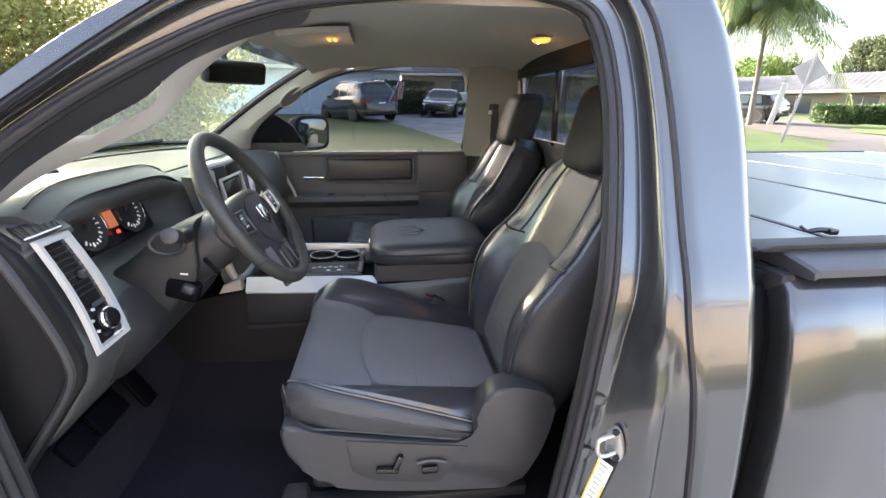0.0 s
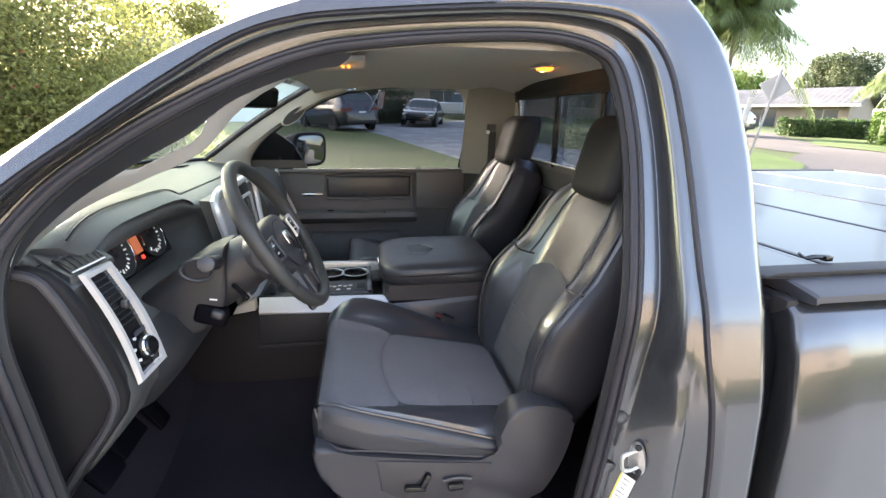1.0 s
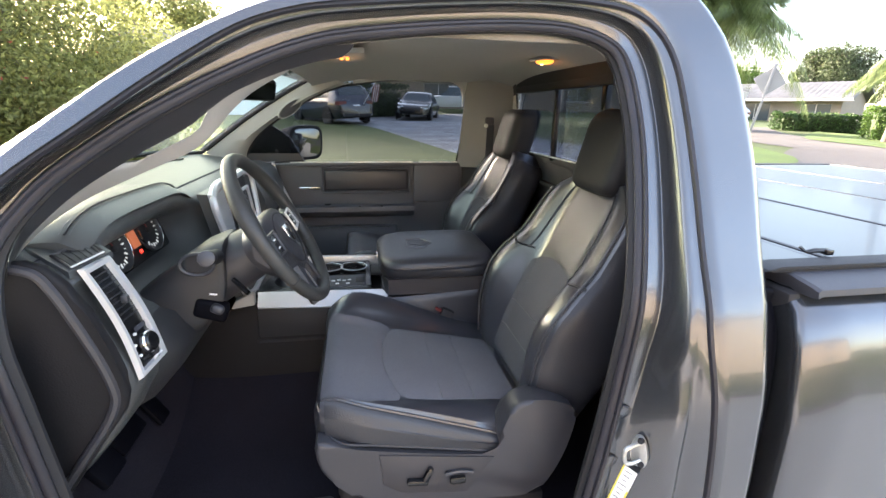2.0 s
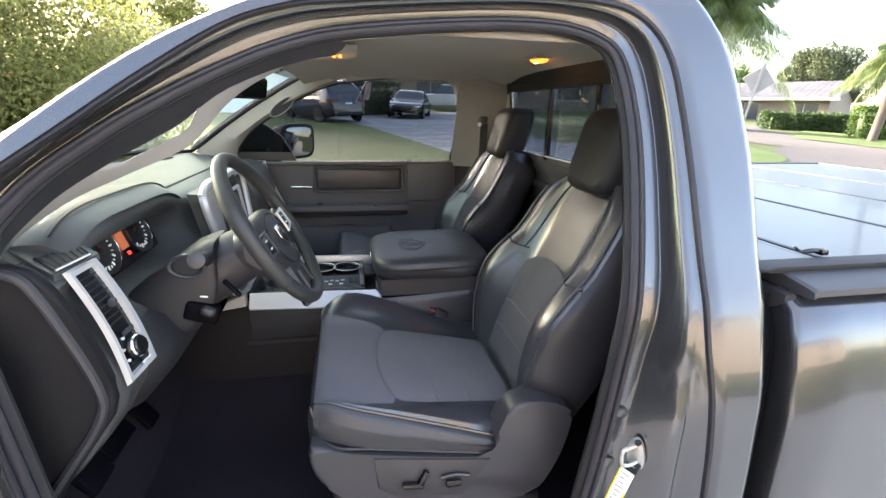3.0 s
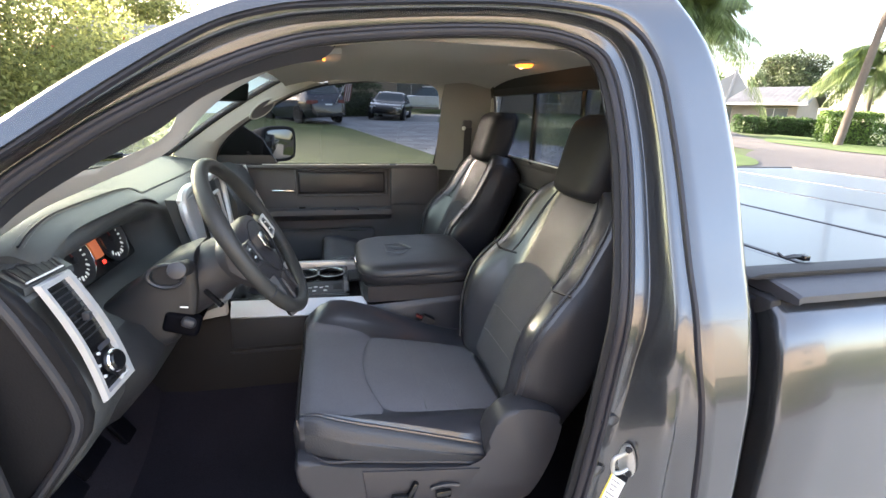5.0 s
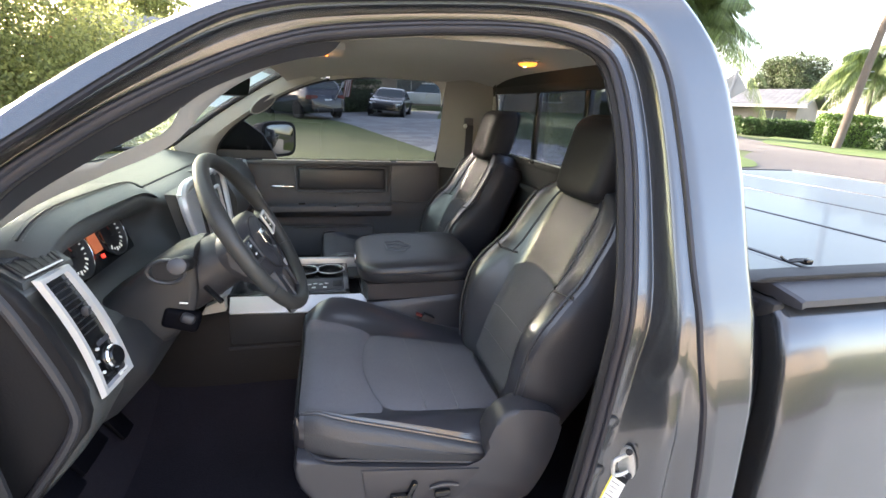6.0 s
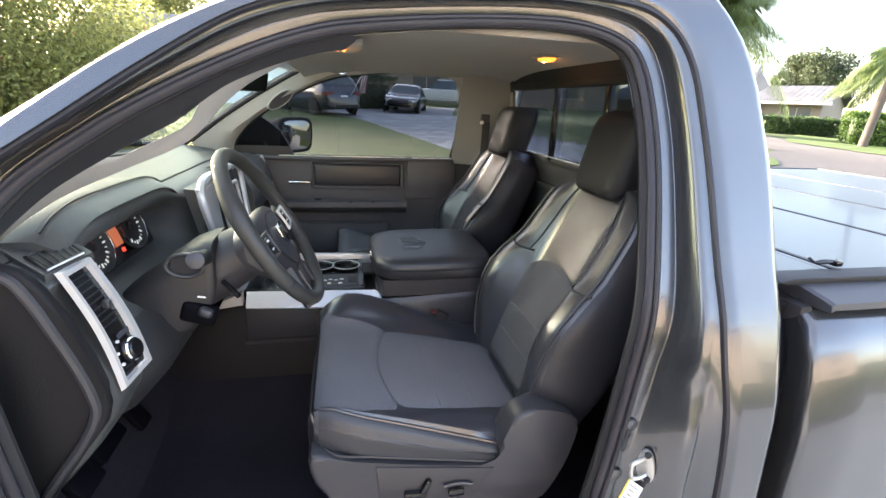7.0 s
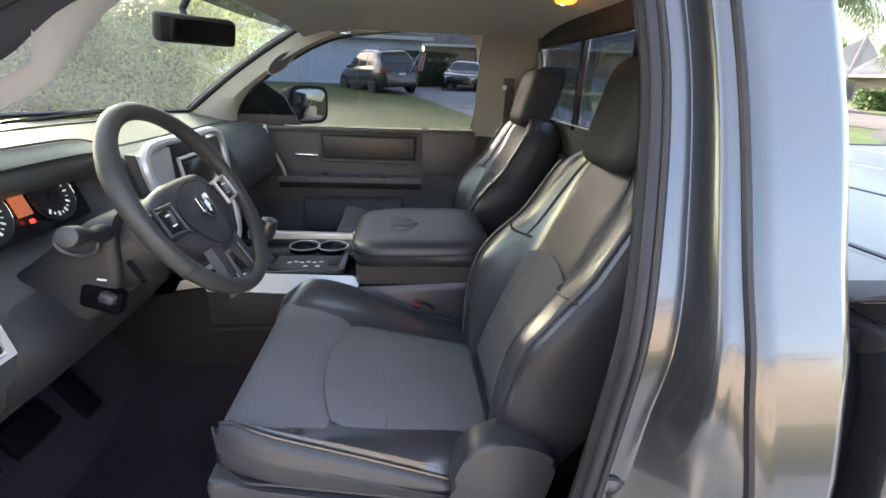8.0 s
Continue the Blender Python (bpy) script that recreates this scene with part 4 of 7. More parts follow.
            q = catmull([(front_x(0.945, vv) + 0.010, 0.965 * w, z), (front_x(1.0, vv) + 0.036, w + 0.003, z), (x + 0.035, w + 0.010, z - 0.01), (x + 0.095, w + 0.004, z - 0.03), (x + 0.121, w - 0.036, z - 0.04)], 4)
            p = q[round(u * (len(q) - 1))]
            return place((p[0], p[1] * sg, p[2]))
        part("side_panel", sheet(side_at, 16, 26), VINYL, backrest, "matt black vinyl side", 60)
    # headrest on two steel posts
    hx, hz = 0.405, 1.545
    rows = []
    for k in range(17):
        f = -math.cos(math.pi * k / 16)
        prof = max(1 - abs(f) ** 7, 0.0) ** (1 / 4.0)
        z = hz + 0.103 * f
        w, d = 0.116 * (0.95 + 0.02 * f) * max(prof, 0.72) ** 0.8, 0.072 * max(prof, 0.62)
        ring = []
        for j in range(32):
            t = 2 * math.pi * j / 32
            cx, sy = math.cos(t), math.sin(t)
            ring.append(place((hx + 0.028 * f + d * math.copysign(abs(cx) ** 0.62, cx) * (0.8 if cx > 0 else 1.0), w * math.copysign(abs(sy) ** 0.40, sy), z)))
        rows.append(ring)
    headrest = part("headrest", loft(rows), HEADREST_SHADED, s, "padded black headrest, darkened for the cab's shade", 60)
    for y in (-0.06, 0.06):
        part("headrest_post", tube([place((0.395, y, 1.46)), place((0.388, y, 1.42))], 0.007, 8), CHROME, headrest)
    # plastic base and outboard shield
    part("seat_base", box((0.44, 0.40, 0.19), place((-0.10, 0, 0.84)), 0.02, 3), DARK, s, "dark seat frame")
    for y in (-0.2, 0.2):
        part("seat_rail", box((0.56, 0.045, 0.03), place((-0.10, y, 0.715)), 0.008), DARK, s, "steel seat rail")
        part("rail_foot", box((0.06, 0.08, 0.05), place((-0.36, y, 0.72)), 0.012), PLASTIC, s)
    outline = [(-0.350, 0.985), (-0.345, 0.915), (-0.300, 0.862), (-0.25, 0.828), (-0.13, 0.806), (0.03, 0.793), (0.11, 0.790), (0.147, 0.810), (0.180, 0.868), (0.200, 0.928), (0.210, 0.985), (0.205, 1.006), (0.178, 1.026), (0.125, 1.040), (0.080, 1.034), (0.055, 1.008), (0.036, 0.955), (0.028, 0.916), (-0.10, 0.930), (-0.269, 0.962)]
    y0, y1 = place((0, -0.215, 0))[1], place((0, -0.280, 0))[1]
    shield = part("side_shield", slab([(x + dx, z) for x, z in catmull(outline, 3, True)], "xz", y0, y1, 0.010, 3), PLASTIC_SEAT, s, "grey moulded side shield")
    y2, y3 = place((0, -0.274, 0))[1], place((0, -0.284, 0))[1]
    inset = part("switch_panel", slab([(-0.227 + dx, 0.945), (-0.10 + dx, 0.926), (0.024 + dx, 0.908), (-0.035 + dx, 0.822), (-0.178 + dx, 0.840), (-0.218 + dx, 0.868)], "xz", y2, y3, 0.004), PLASTIC, shield, "flush seat switch panel")
    y4 = place((0, -0.294, 0))[1]
    ym = (y3 + y4) / 2
    part("seat_switch", box((0.048, 0.016, 0.013), (-0.146 + dx, ym, 0.872), 0.005, 2, (0, 6, 0)), BLACK, shield, "seat slide switch")
    part("seat_switch", box((0.014, 0.016, 0.038), (-0.124 + dx, ym, 0.888), 0.006, 2, (0, 24, 0)), BLACK, shield, "seat back switch")
    part("lumbar_switch", box((0.036, 0.012, 0.019), (-0.058 + dx, ym, 0.864), 0.006), BLACK, shield, "lumbar switch")
    part("switch_hood", tube(catmull([(-0.086 + dx, ym, 0.882), (-0.055 + dx, ym, 0.886), (-0.024 + dx, ym, 0.879)], 5), 0.004, 6), PLASTIC_SEAT, shield)
    return s


driver_seat = seat("driver_seat", "black leather driver's bucket seat with charcoal cloth insert and power switches", -0.462, 0.0, -1)
passenger_seat = seat("passenger_seat", "black leather passenger's bucket seat with charcoal cloth insert", 0.450, 0.045, 1)

buckle = thing("seat_belt_buckle", "black seat belt buckle with a red release button", "seat belt", (0.03, -0.196, 0.95))
part("buckle_body", box((0.042, 0.022, 0.075), (0.008, -0.200, 0.985), 0.006, 2, (6, 28, 0)), DARK, buckle)
part("buckle_stalk", box((0.03, 0.012, 0.10), (0.030, -0.200, 0.93), 0.004, 2, (0, 20, 0)), DARK, buckle)
part("release_button", box((0.022, 0.014, 0.008), (-0.008, -0.203, 1.021), 0.003, 2, (6, 28, 0)), RED, buckle, "red release button")
belt = thing("seat_belt", "dark seat belt hanging from the passenger's pillar", "seat belt", (0.40, 0.70, 1.5))
part("webbing", sheet(lambda u, v: (0.368 + 0.036 * u, 0.658 + 0.05 * v, 1.575 - 0.72 * v), 2, 12, None, 0.003), CAP, belt)
part("belt_guide", box((0.045, 0.020, 0.036), (0.378, 0.652, 1.592), 0.008), DOOR_PLASTIC, belt, "dark belt guide")
part("guide_bolt_cap", lathe([(0, 0.008), (0.008, 0.006), (0.010, 0)], 10, pose(0.360, 0.643, 1.572, 90, 0, 0)), PAPER, belt, "small pale bolt cap")

# ---- centre console ----
console = thing("center_console", "dark centre console with padded lid, shifter tray and silver side trim", "car console", (-0.15, 0.02, 0.70))
CY = 0.02
def console_ring(x, w, h):
    return [(x, CY + y * w, z) for y, z in ((-1, 0.72), (-1, h - 0.02), (-0.94, h), (0.94, h), (1, h - 0.02), (1, 0.72))]


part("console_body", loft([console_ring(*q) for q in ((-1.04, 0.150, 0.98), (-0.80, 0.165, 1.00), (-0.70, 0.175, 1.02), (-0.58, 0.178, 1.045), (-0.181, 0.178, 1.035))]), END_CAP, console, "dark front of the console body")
part("console_rear_body", loft([console_ring(*q) for q in ((-0.178, 0.184, 1.050), (-0.16, 0.200, 1.055), (0.22, 0.204, 1.075), (0.24, 0.19, 1.05))]), PLASTIC_SEAT, console, "grey rear of the console body")
part("knee_groove", box((0.36, 0.008, 0.012), (-0.40, CY - 0.179, 0.925), 0.004), DARK, console)
part("side_bin", box((0.30, 0.012, 0.10), (-0.42, CY - 0.180, 0.99), 0.006), DARK, console)
part("console_bin", loft([[(x, CY + y * w, z) for y, z in ((-1, 1.065), (-1.02, 1.118), (1.02, 1.118), (1, 1.065))] for x, w in ((-0.175, 0.165), (-0.165, 0.190), (0.18, 0.190), (0.19, 0.17))]), PLASTIC, console, "storage bin below the lid")


def lid_ring(z, grow):
    pts = []
    for j in range(48):
        t = 2 * math.pi * j / 48
        c, s_ = math.cos(t), math.sin(t)
        pts.append((0.002 + (0.192 + grow) * math.copysign(abs(c) ** 0.42, c), CY - 0.008 + (0.198 + grow) * math.copysign(abs(s_) ** 0.42, s_), z + 0.006 * c * (z > 1.15)))
    return pts


lid = part("console_lid", loft([lid_ring(1.120, -0.006), lid_ring(1.124, 0.0), lid_ring(1.150, 0.002), lid_ring(1.153, -0.003), lid_ring(1.157, 0.002), lid_ring(1.170, 0.0), lid_ring(1.178, -0.008), lid_ring(1.183, -0.022), lid_ring(1.1855, -0.045), lid_ring(1.1875, -0.10)]), LEATHER_SOFT, console, "padded black leather lid", 60)
part("lid_seam", tube(lid_ring(1.1535, -0.001), 0.0016, 5, True), RUBBER, lid)
part("lid_latch", box((0.008, 0.05, 0.022), (-0.192, CY - 0.01, 1.146), 0.003), CHROME, lid, "bright lid latch")
# pressed emblem on the lid: a plain shield outline with two bars
shield_line = [(-0.035, -0.045), (0.02, -0.055), (0.052, 0.0), (0.02, 0.055), (-0.035, 0.045)]
part("lid_emblem", tube([(-0.055 + a, -0.005 + b, 1.1895 - 0.02 * (a * a + b * b)) for a, b in shield_line], 0.0014, 6, True), LEATHER, lid, "pressed outline emblem")
for b in (-0.018, 0.018):
    part("emblem_bar", tube([(-0.082, -0.005 + b, 1.1885), (-0.012, -0.005 + b * 0.4, 1.1895)], 0.0014, 6), LEATHER, lid)
tray = part("shifter_tray", box((0.40, 0.27, 0.022), (-0.415, CY + 0.01, 1.052), 0.006), BLACK, console, "gloss black shifter surround")
for y0, y1, x0, x1 in ((-0.120, -0.098, -0.60, -0.215), (0.150, 0.165, -0.60, -0.215), (-0.12, 0.165, -0.235, -0.215)):
    part("tray_frame", box((x1 - x0, y1 - y0, 0.030), ((x0 + x1) / 2, CY + (y0 + y1) / 2, 1.056), 0.005), WEAVE, console, "carbon weave frame")
for x in (-0.365, -0.275):
    cup = part("cup_holder", lathe([(0.040, -0.07), (0.041, 0.0), (0.046, 0.004), (0.049, 0.0), (0.046, -0.004), (0.040, -0.006), (0.036, -0.068)], 28, pose(x, CY + 0.095, 1.068)), BLACK, console, "round cup holder")
    part("cup_rim", lathe([(0.0455, 0.0045), (0.0475, 0.0062), (0.0495, 0.0040)], 28, pose(x, CY + 0.095, 1.068), None, False), SILVER, cup, "thin bright rim")
part("shift_plate", box((0.19, 0.105, 0.006), (-0.33, CY - 0.04, 1.066), 0.003), PLASTIC, console, "shift indicator plate")
for k in range(6):
    part("shift_mark", box((0.012, 0.006, 0.002), (-0.38 + 0.018 * k, CY - 0.05 + 0.006 * (k % 2), 1.071)), MARK, console, "white shift mark")
for k in range(2):
    part("shift_mark", box((0.012, 0.008, 0.002), (-0.33 + 0.035 * k, CY - 0.078, 1.071)), MARK, console)
part("console_button", box((0.03, 0.05, 0.012), (-0.255, CY - 0.045, 1.066), 0.003), DARK, console)
lever = part("shift_lever", tube([(-0.49, CY - 0.01, 1.05), (-0.475, CY - 0.01, 1.10), (-0.455, CY - 0.01, 1.135)], [0.016, 0.012, 0.012], 10), CHROME, console, "chrome shift lever")
part("shift_knob", lathe([(0, -0.03), (0.018, -0.028), (0.024, -0.005), (0.027, 0.02), (0.022, 0.036), (0.008, 0.042), (0, 0.042)], 18, pose(-0.449, CY - 0.01, 1.155, 0, 18, 0)), LEATHER, lever, "black shift knob")
part("shift_boot", lathe([(0.055, 0), (0.05, 0.01), (0.028, 0.03), (0.018, 0.045)], 18, pose(-0.49, CY - 0.01, 1.058)), LEATHER, console)
part("silver_trim", loft([[(x, CY - 0.158, a), (x, CY - 0.164, a + 0.003), (x, CY - 0.192, b + 0.004), (x + 0.001, CY - 0.195, b - 0.002), (x, CY - 0.190, b - 0.008), (x, CY - 0.158, b - 0.008)] for x, a, b in ((-0.565, 1.084, 1.050), (-0.37, 1.080, 1.043), (-0.185, 1.075, 1.036), (-0.168, 1.060, 1.034))]), SILVER, console, "satin silver console trim", 25)
part("silver_trim", slab([(-0.625, 1.075), (-0.572, 1.096), (-0.572, 1.058), (-0.640, 1.048)], "xz", CY - 0.200, CY - 0.165, 0.004), TRIM, console, "pale trim end piece")
part("silver_trim", slab([(-0.565, 1.096), (-0.182, 1.088), (-0.150, 1.038), (-0.565, 1.058)], "xz", CY + 0.160, CY + 0.186, 0.004), SILVER, console, "satin silver console trim")
part("side_pocket", box((0.05, 0.10, 0.012), (-0.19, CY + 0.07, 1.064), 0.004), DARK, console)

# ---- dashboard ----
dash = thing("dashboard", "dark grey dashboard with silver bezels, round dials and air vents", "dashboard", (-0.85, 0, 0.95))


def screen_foot(y):
    s = max(min(y / 0.765, 1), -1)
    return -0.95 - 0.26 * (1 - s * s) + 0.015


def dash_profile(y):
    """Front profile (x, z) at one station across the cab, windscreen foot first."""
    bulge = 0.03 * math.exp(-((y - 0.02) / 0.22) ** 2)
    hood = 1 / (1 + math.exp(-(y + 0.66) * 60)) * (1 / (1 + math.exp((y + 0.20) * 45)))
    rec = 0.15 * hood
    f = screen_foot(y)
    sq = 0.02 * (abs(y) / 0.76) ** 4
    brow = 0.022 * hood
    dip = 0.018 * ease(-y, 0.625, 0.665)
    return [(f, 1.428), ((f - 0.80) / 2, 1.418 + 0.006 * hood), (-0.83 + 0.02 * hood, 1.408 + brow - dip * 0.5), (-0.775 + 0.02 * hood, 1.402 + brow - dip), (-0.745 + sq + bulge + 0.02 * hood, 1.392 + brow - dip),
            (-0.722 + bulge + sq, 1.375 + brow * 0.6 - dip * 0.5), (-0.715 + bulge + sq - rec * 0.30, 1.362), (-0.708 + bulge - rec * 0.62, 1.342), (-0.70 + bulge - rec * 0.62, 1.30), (-0.680 + bulge - rec * 0.55, 1.256), (-0.666 + bulge - rec * 0.15, 1.232),
            (-0.650 + bulge, 1.20), (-0.645 + bulge, 1.165), (-0.652 + bulge, 1.13), (-0.69, 1.065), (-0.745, 1.00), (-0.90, 0.97), (-1.04, 0.99)]


stations = np.concatenate([np.linspace(-0.765, -0.74, 3), np.linspace(-0.72, -0.18, 46), np.linspace(-0.15, 0.765, 30)])
dash_rings = []
for y in stations:
    end = max(abs(y) - 0.745, 0) / 0.02
    dash_rings.append([(x - 0.012 * end * (x > -0.8), y, z - 0.006 * end) for x, z in dash_profile(y)])
dash_body = part("dash_body", loft(dash_rings, True, True), DASH, dash, "soft dark dashboard moulding", 75)
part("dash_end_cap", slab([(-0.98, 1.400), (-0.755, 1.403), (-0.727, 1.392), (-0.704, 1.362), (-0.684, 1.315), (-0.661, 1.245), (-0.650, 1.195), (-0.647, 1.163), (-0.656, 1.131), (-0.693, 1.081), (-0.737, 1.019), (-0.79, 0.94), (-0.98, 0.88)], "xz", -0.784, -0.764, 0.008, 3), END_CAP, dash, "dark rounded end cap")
part("end_cap_rib", tube(catmull([(-0.80, -0.785, 1.398), (-0.745, -0.785, 1.385), (-0.722, -0.785, 1.352), (-0.702, -0.785, 1.30), (-0.680, -0.785, 1.235), (-0.668, -0.785, 1.185), (-0.668, -0.785, 1.15), (-0.690, -0.785, 1.105), (-0.74, -0.785, 1.035), (-0.80, -0.785, 0.95)], 6), 0.008, 8), PLASTIC, dash)
# stitched edges along the brow
part("brow_seam", tube([(dash_profile(y)[3][0], y, dash_profile(y)[3][1] + 0.001) for y in np.linspace(-0.74, 0.70, 60)], 0.0022, 5), RUBBER, dash_body)
for off in (-0.007, 0.009):
    part("brow_stitching", stitches([(dash_profile(y)[3][0] - off, y, dash_profile(y)[3][1] + 0.0012) for y in np.linspace(-0.74, 0.70, 60)]), SEAM, dash_body, "row of pale stitches")
# driver's side top vent and the silver framed vent below it
def vent(name, frame_mat, corners, slats, label, depth=0.02):
    """An air vent on four corners (top left, top right, bottom right, bottom left)."""
    c = [Vector(p) for p in corners]
    nrm = (c[1] - c[0]).cross(c[3] - c[0]).normalized()
    if nrm.x + nrm.z < 0:
        nrm = -nrm
    bm = bmesh.new()
    v0 = part(name, tube([p - nrm * 0.002 for p in c], 0.0036, 8, True), frame_mat, dash, label)
    bm = bmesh.new()
    bm.faces.new([bm.verts.new(p - nrm * 0.003) for p in c])
    part("vent_hole", bm, DARK, v0)
    for k in range(slats):
        f = (k + 0.5) / slats
        a, b = c[0].lerp(c[1], f), c[3].lerp(c[2], f)
        if (c[1] - c[0]).length < (c[3] - c[0]).length:
            a, b = c[0].lerp(c[3], f), c[1].lerp(c[2], f)
        part("vent_slat", tube([a - nrm * 0.002, b - nrm * 0.002], 0.0030, 6, False, None, 0.6), DARK, v0)
    return v0


vent("top_vent", PLASTIC, [(-0.755, -0.713, 1.3925), (-0.735, -0.641, 1.3995), (-0.686, -0.697, 1.3925), (-0.713, -0.744, 1.3815)], 6, "slatted top air vent in a bright frame")
VENT = [Vector((-0.755, -0.713, 1.3925)), Vector((-0.735, -0.641, 1.3995)), Vector((-0.713, -0.744, 1.3815))]


def by_vent(a, b, drop):
    """A point of the end panel, in widths and depths of the top vent."""
    return VENT[0] + (VENT[1] - VENT[0]) * a + (VENT[2] - VENT[0]) * b + Vector((0, 0, -drop))


part("vent_surround", loft([[by_vent(a * g + 0.5 * (1 - g), b * g, d) for a, b in ((-0.14, -1.4), (0.5, -1.5), (1.05, -1.3), (1.10, -0.2), (1.08, 1.12), (0.5, 1.13), (-0.12, 1.12), (-0.15, 0.0))] for g, d in ((1.03, 0.014), (1.02, 0.006), (1.0, 0.0035))]), DASH, dash, "pale-lit end panel round the top vent", 40)
part("vent_trim_line", tube([(-0.711, -0.747, 1.3805), (-0.684, -0.698, 1.3915)], 0.0016, 6), SILVER, dash, "thin bright line below the top vent")
BZ = [(-0.703, -0.752, 1.376), (-0.695, -0.680, 1.379), (-0.629, -0.676, 1.178), (-0.644, -0.752, 1.168)]
bz = [Vector(p) for p in BZ]
bz_n = ((bz[1] - bz[0]).cross(bz[3] - bz[0])).normalized()
if bz_n.x < 0:
    bz_n = -bz_n


def bezel_at(u, v, lift=0.0):
    """A point on the driver's side bezel: u across from the door, v down from the top."""
    a, b = bz[0].lerp(bz[1], u), bz[3].lerp(bz[2], u)
    p = a.lerp(b, v)
    return p + bz_n * (lift + 0.010 * math.sin(math.pi * v))


bezel_rings = []
for lo, hi, lift in ((0.0, 1.0, 0.002), (0.03, 0.97, 0.011), (0.11, 0.83, 0.011), (0.14, 0.80, 0.0)):
    ring = []
    for k in range(48):
        t = k / 12 % 4
        side, f = int(k / 12), (k % 12) / 12
        a, b = lo, hi
        va, vb = 0.0 + lo * 0.45, 1.0 - lo * 0.45
        uv = [(a + (b - a) * f, va), (b, va + (vb - va) * f), (b - (b - a) * f, vb), (a, vb - (vb - va) * f)][side]
        ring.append(bezel_at(uv[0], uv[1], lift))
    bezel_rings.append(ring)
bezel = part("side_bezel", loft(bezel_rings, True, False), SILVER, dash, "satin silver bezel round vent and lamp switch")
part("bezel_back", sheet(lambda u, v: bezel_at(0.14 + 0.72 * u, 0.05 + 0.90 * v, 0.003), 4, 12), BLACK, bezel)
for k in range(9):
    v = 0.105 + 0.050 * k
    part("vent_slat", tube([bezel_at(0.15, v, 0.002), bezel_at(0.80, v, 0.002)], 0.0026, 6, False, None, 0.5), DARK, bezel)
part("vent_tab", box((0.012, 0.012, 0.014), bezel_at(0.55, 0.36, 0.010), 0.003), PLASTIC_SEAT, bezel)
part("small_display", sheet(lambda u, v: bezel_at(0.35 + 0.4 * u, 0.60 + 0.04 * v, 0.008), 2, 2), CAP, bezel)
knob_m = Matrix.Translation(bezel_at(0.60, 0.78, 0.004)) @ bz_n.to_track_quat("Z", "Y").to_matrix().to_4x4()
lamp_knob = part("lamp_switch", lathe([(0.024, 0), (0.024, 0.003), (0.019, 0.004), (0.0175, 0.012), (0.015, 0.014), (0, 0.014)], 24, knob_m), BLACK, bezel, "round lamp switch knob")
part("knob_ring", lathe([(0.0195, 0.004), (0.0205, 0.007), (0.0185, 0.010)], 24, knob_m, None, False), CHROME, lamp_knob)
for k in range(5):
    t = radians(60 + 35 * k)
    part("switch_mark", box((0.004, 0.004, 0.004), knob_m @ Vector((0.034 * math.cos(t), 0.034 * math.sin(t), 0.003))), MARK, lamp_knob)
part("dimmer_wheel", box((0.012, 0.012, 0.030), bezel_at(0.72, 0.93, 0.004), 0.003), DARK, bezel)
part("dimmer_mark", box((0.004, 0.03, 0.004), bezel_at(0.68, 0.93, 0.010), 0.001), MARK, bezel)

# instrument cluster behind the wheel
CLX = -0.772
cluster = part("dial_housing", box((0.02, 0.40, 0.13), (CLX - 0.004, -0.452, 1.341), 0.008, 2, (0, -18, 0)), BLACK, dash, "black instrument cluster")
cl = Matrix.Translation((CLX + 0.004, -0.452, 1.341)) @ Matrix.Rotation(radians(72), 4, "Y")


def dial(y, r, name, label):
    m = cl @ Matrix.Translation((0, y, 0.004))
    d = part(name, lathe([(r * 0.94, 0.0), (r, 0.004), (r * 0.97, 0.012), (r * 0.90, 0.008), (r * 0.86, 0.003), (0, 0.003)], 40, m), DARK, cluster, label)
    part("dial_ring", lathe([(r * 0.93, 0.008), (r * 0.985, 0.012), (r * 0.99, 0.008)], 40, m, None, False), CHROME, d, "bright dial ring")
    for k in range(17):
        t = radians(-40 + 260 * k / 16)
        big = k % 2 == 0
        q = m @ Matrix.Rotation(t, 4, "Z")
        bm = box((0.009 if big else 0.005, 0.0035 if big else 0.0018, 0.002), (r * 0.72, 0, 0.0055))
        bmesh.ops.transform(bm, matrix=q, verts=bm.verts)
        part("dial_mark", bm, DIAL, d)
    bm = box((r * 0.75, 0.003, 0.002), (r * 0.34, 0, 0.008))
    bmesh.ops.transform(bm, matrix=m @ Matrix.Rotation(radians(200), 4, "Z"), verts=bm.verts)
    part("needle", bm, RED, d, "red needle")
    part("needle_hub", lathe([(0.008, 0.004), (0.008, 0.011), (0, 0.012)], 14, m), DARK, d)


dial(0.104, 0.054, "speed_dial", "round speed dial with pale marks")
dial(-0.062, 0.054, "rev_dial", "round rev dial with pale marks")
for y, z in ((-0.158, 0.03), (-0.158, -0.03), (0.045, 0.042), (0.205, 0.03)):
    m = cl @ Matrix.Translation((-z, y, 0.004))
    part("small_gauge", lathe([(0.018, 0), (0.020, 0.005), (0.016, 0.002), (0, 0.002)], 20, m), DARK, cluster)
bm = box((0.048, 0.034, 0.003), (-0.002, 0.020, 0.012))
bmesh.ops.transform(bm, matrix=cl, verts=bm.verts)
part("info_display", bm, DISPLAY, cluster, "orange lit display")
bm = box((0.008, 0.010, 0.003), (0.034, 0.026, 0.012))
bmesh.ops.transform(bm, matrix=cl, verts=bm.verts)
part("warning_light", bm, TELLTALE, cluster, "red warning light")

hood_rings = []


def hood_top(y):
    return 1.400 + 0.048 * max(1 - abs((y + 0.415) / 0.278) ** 4.5, 0) ** 0.9 - 0.012 * (y + 0.5)


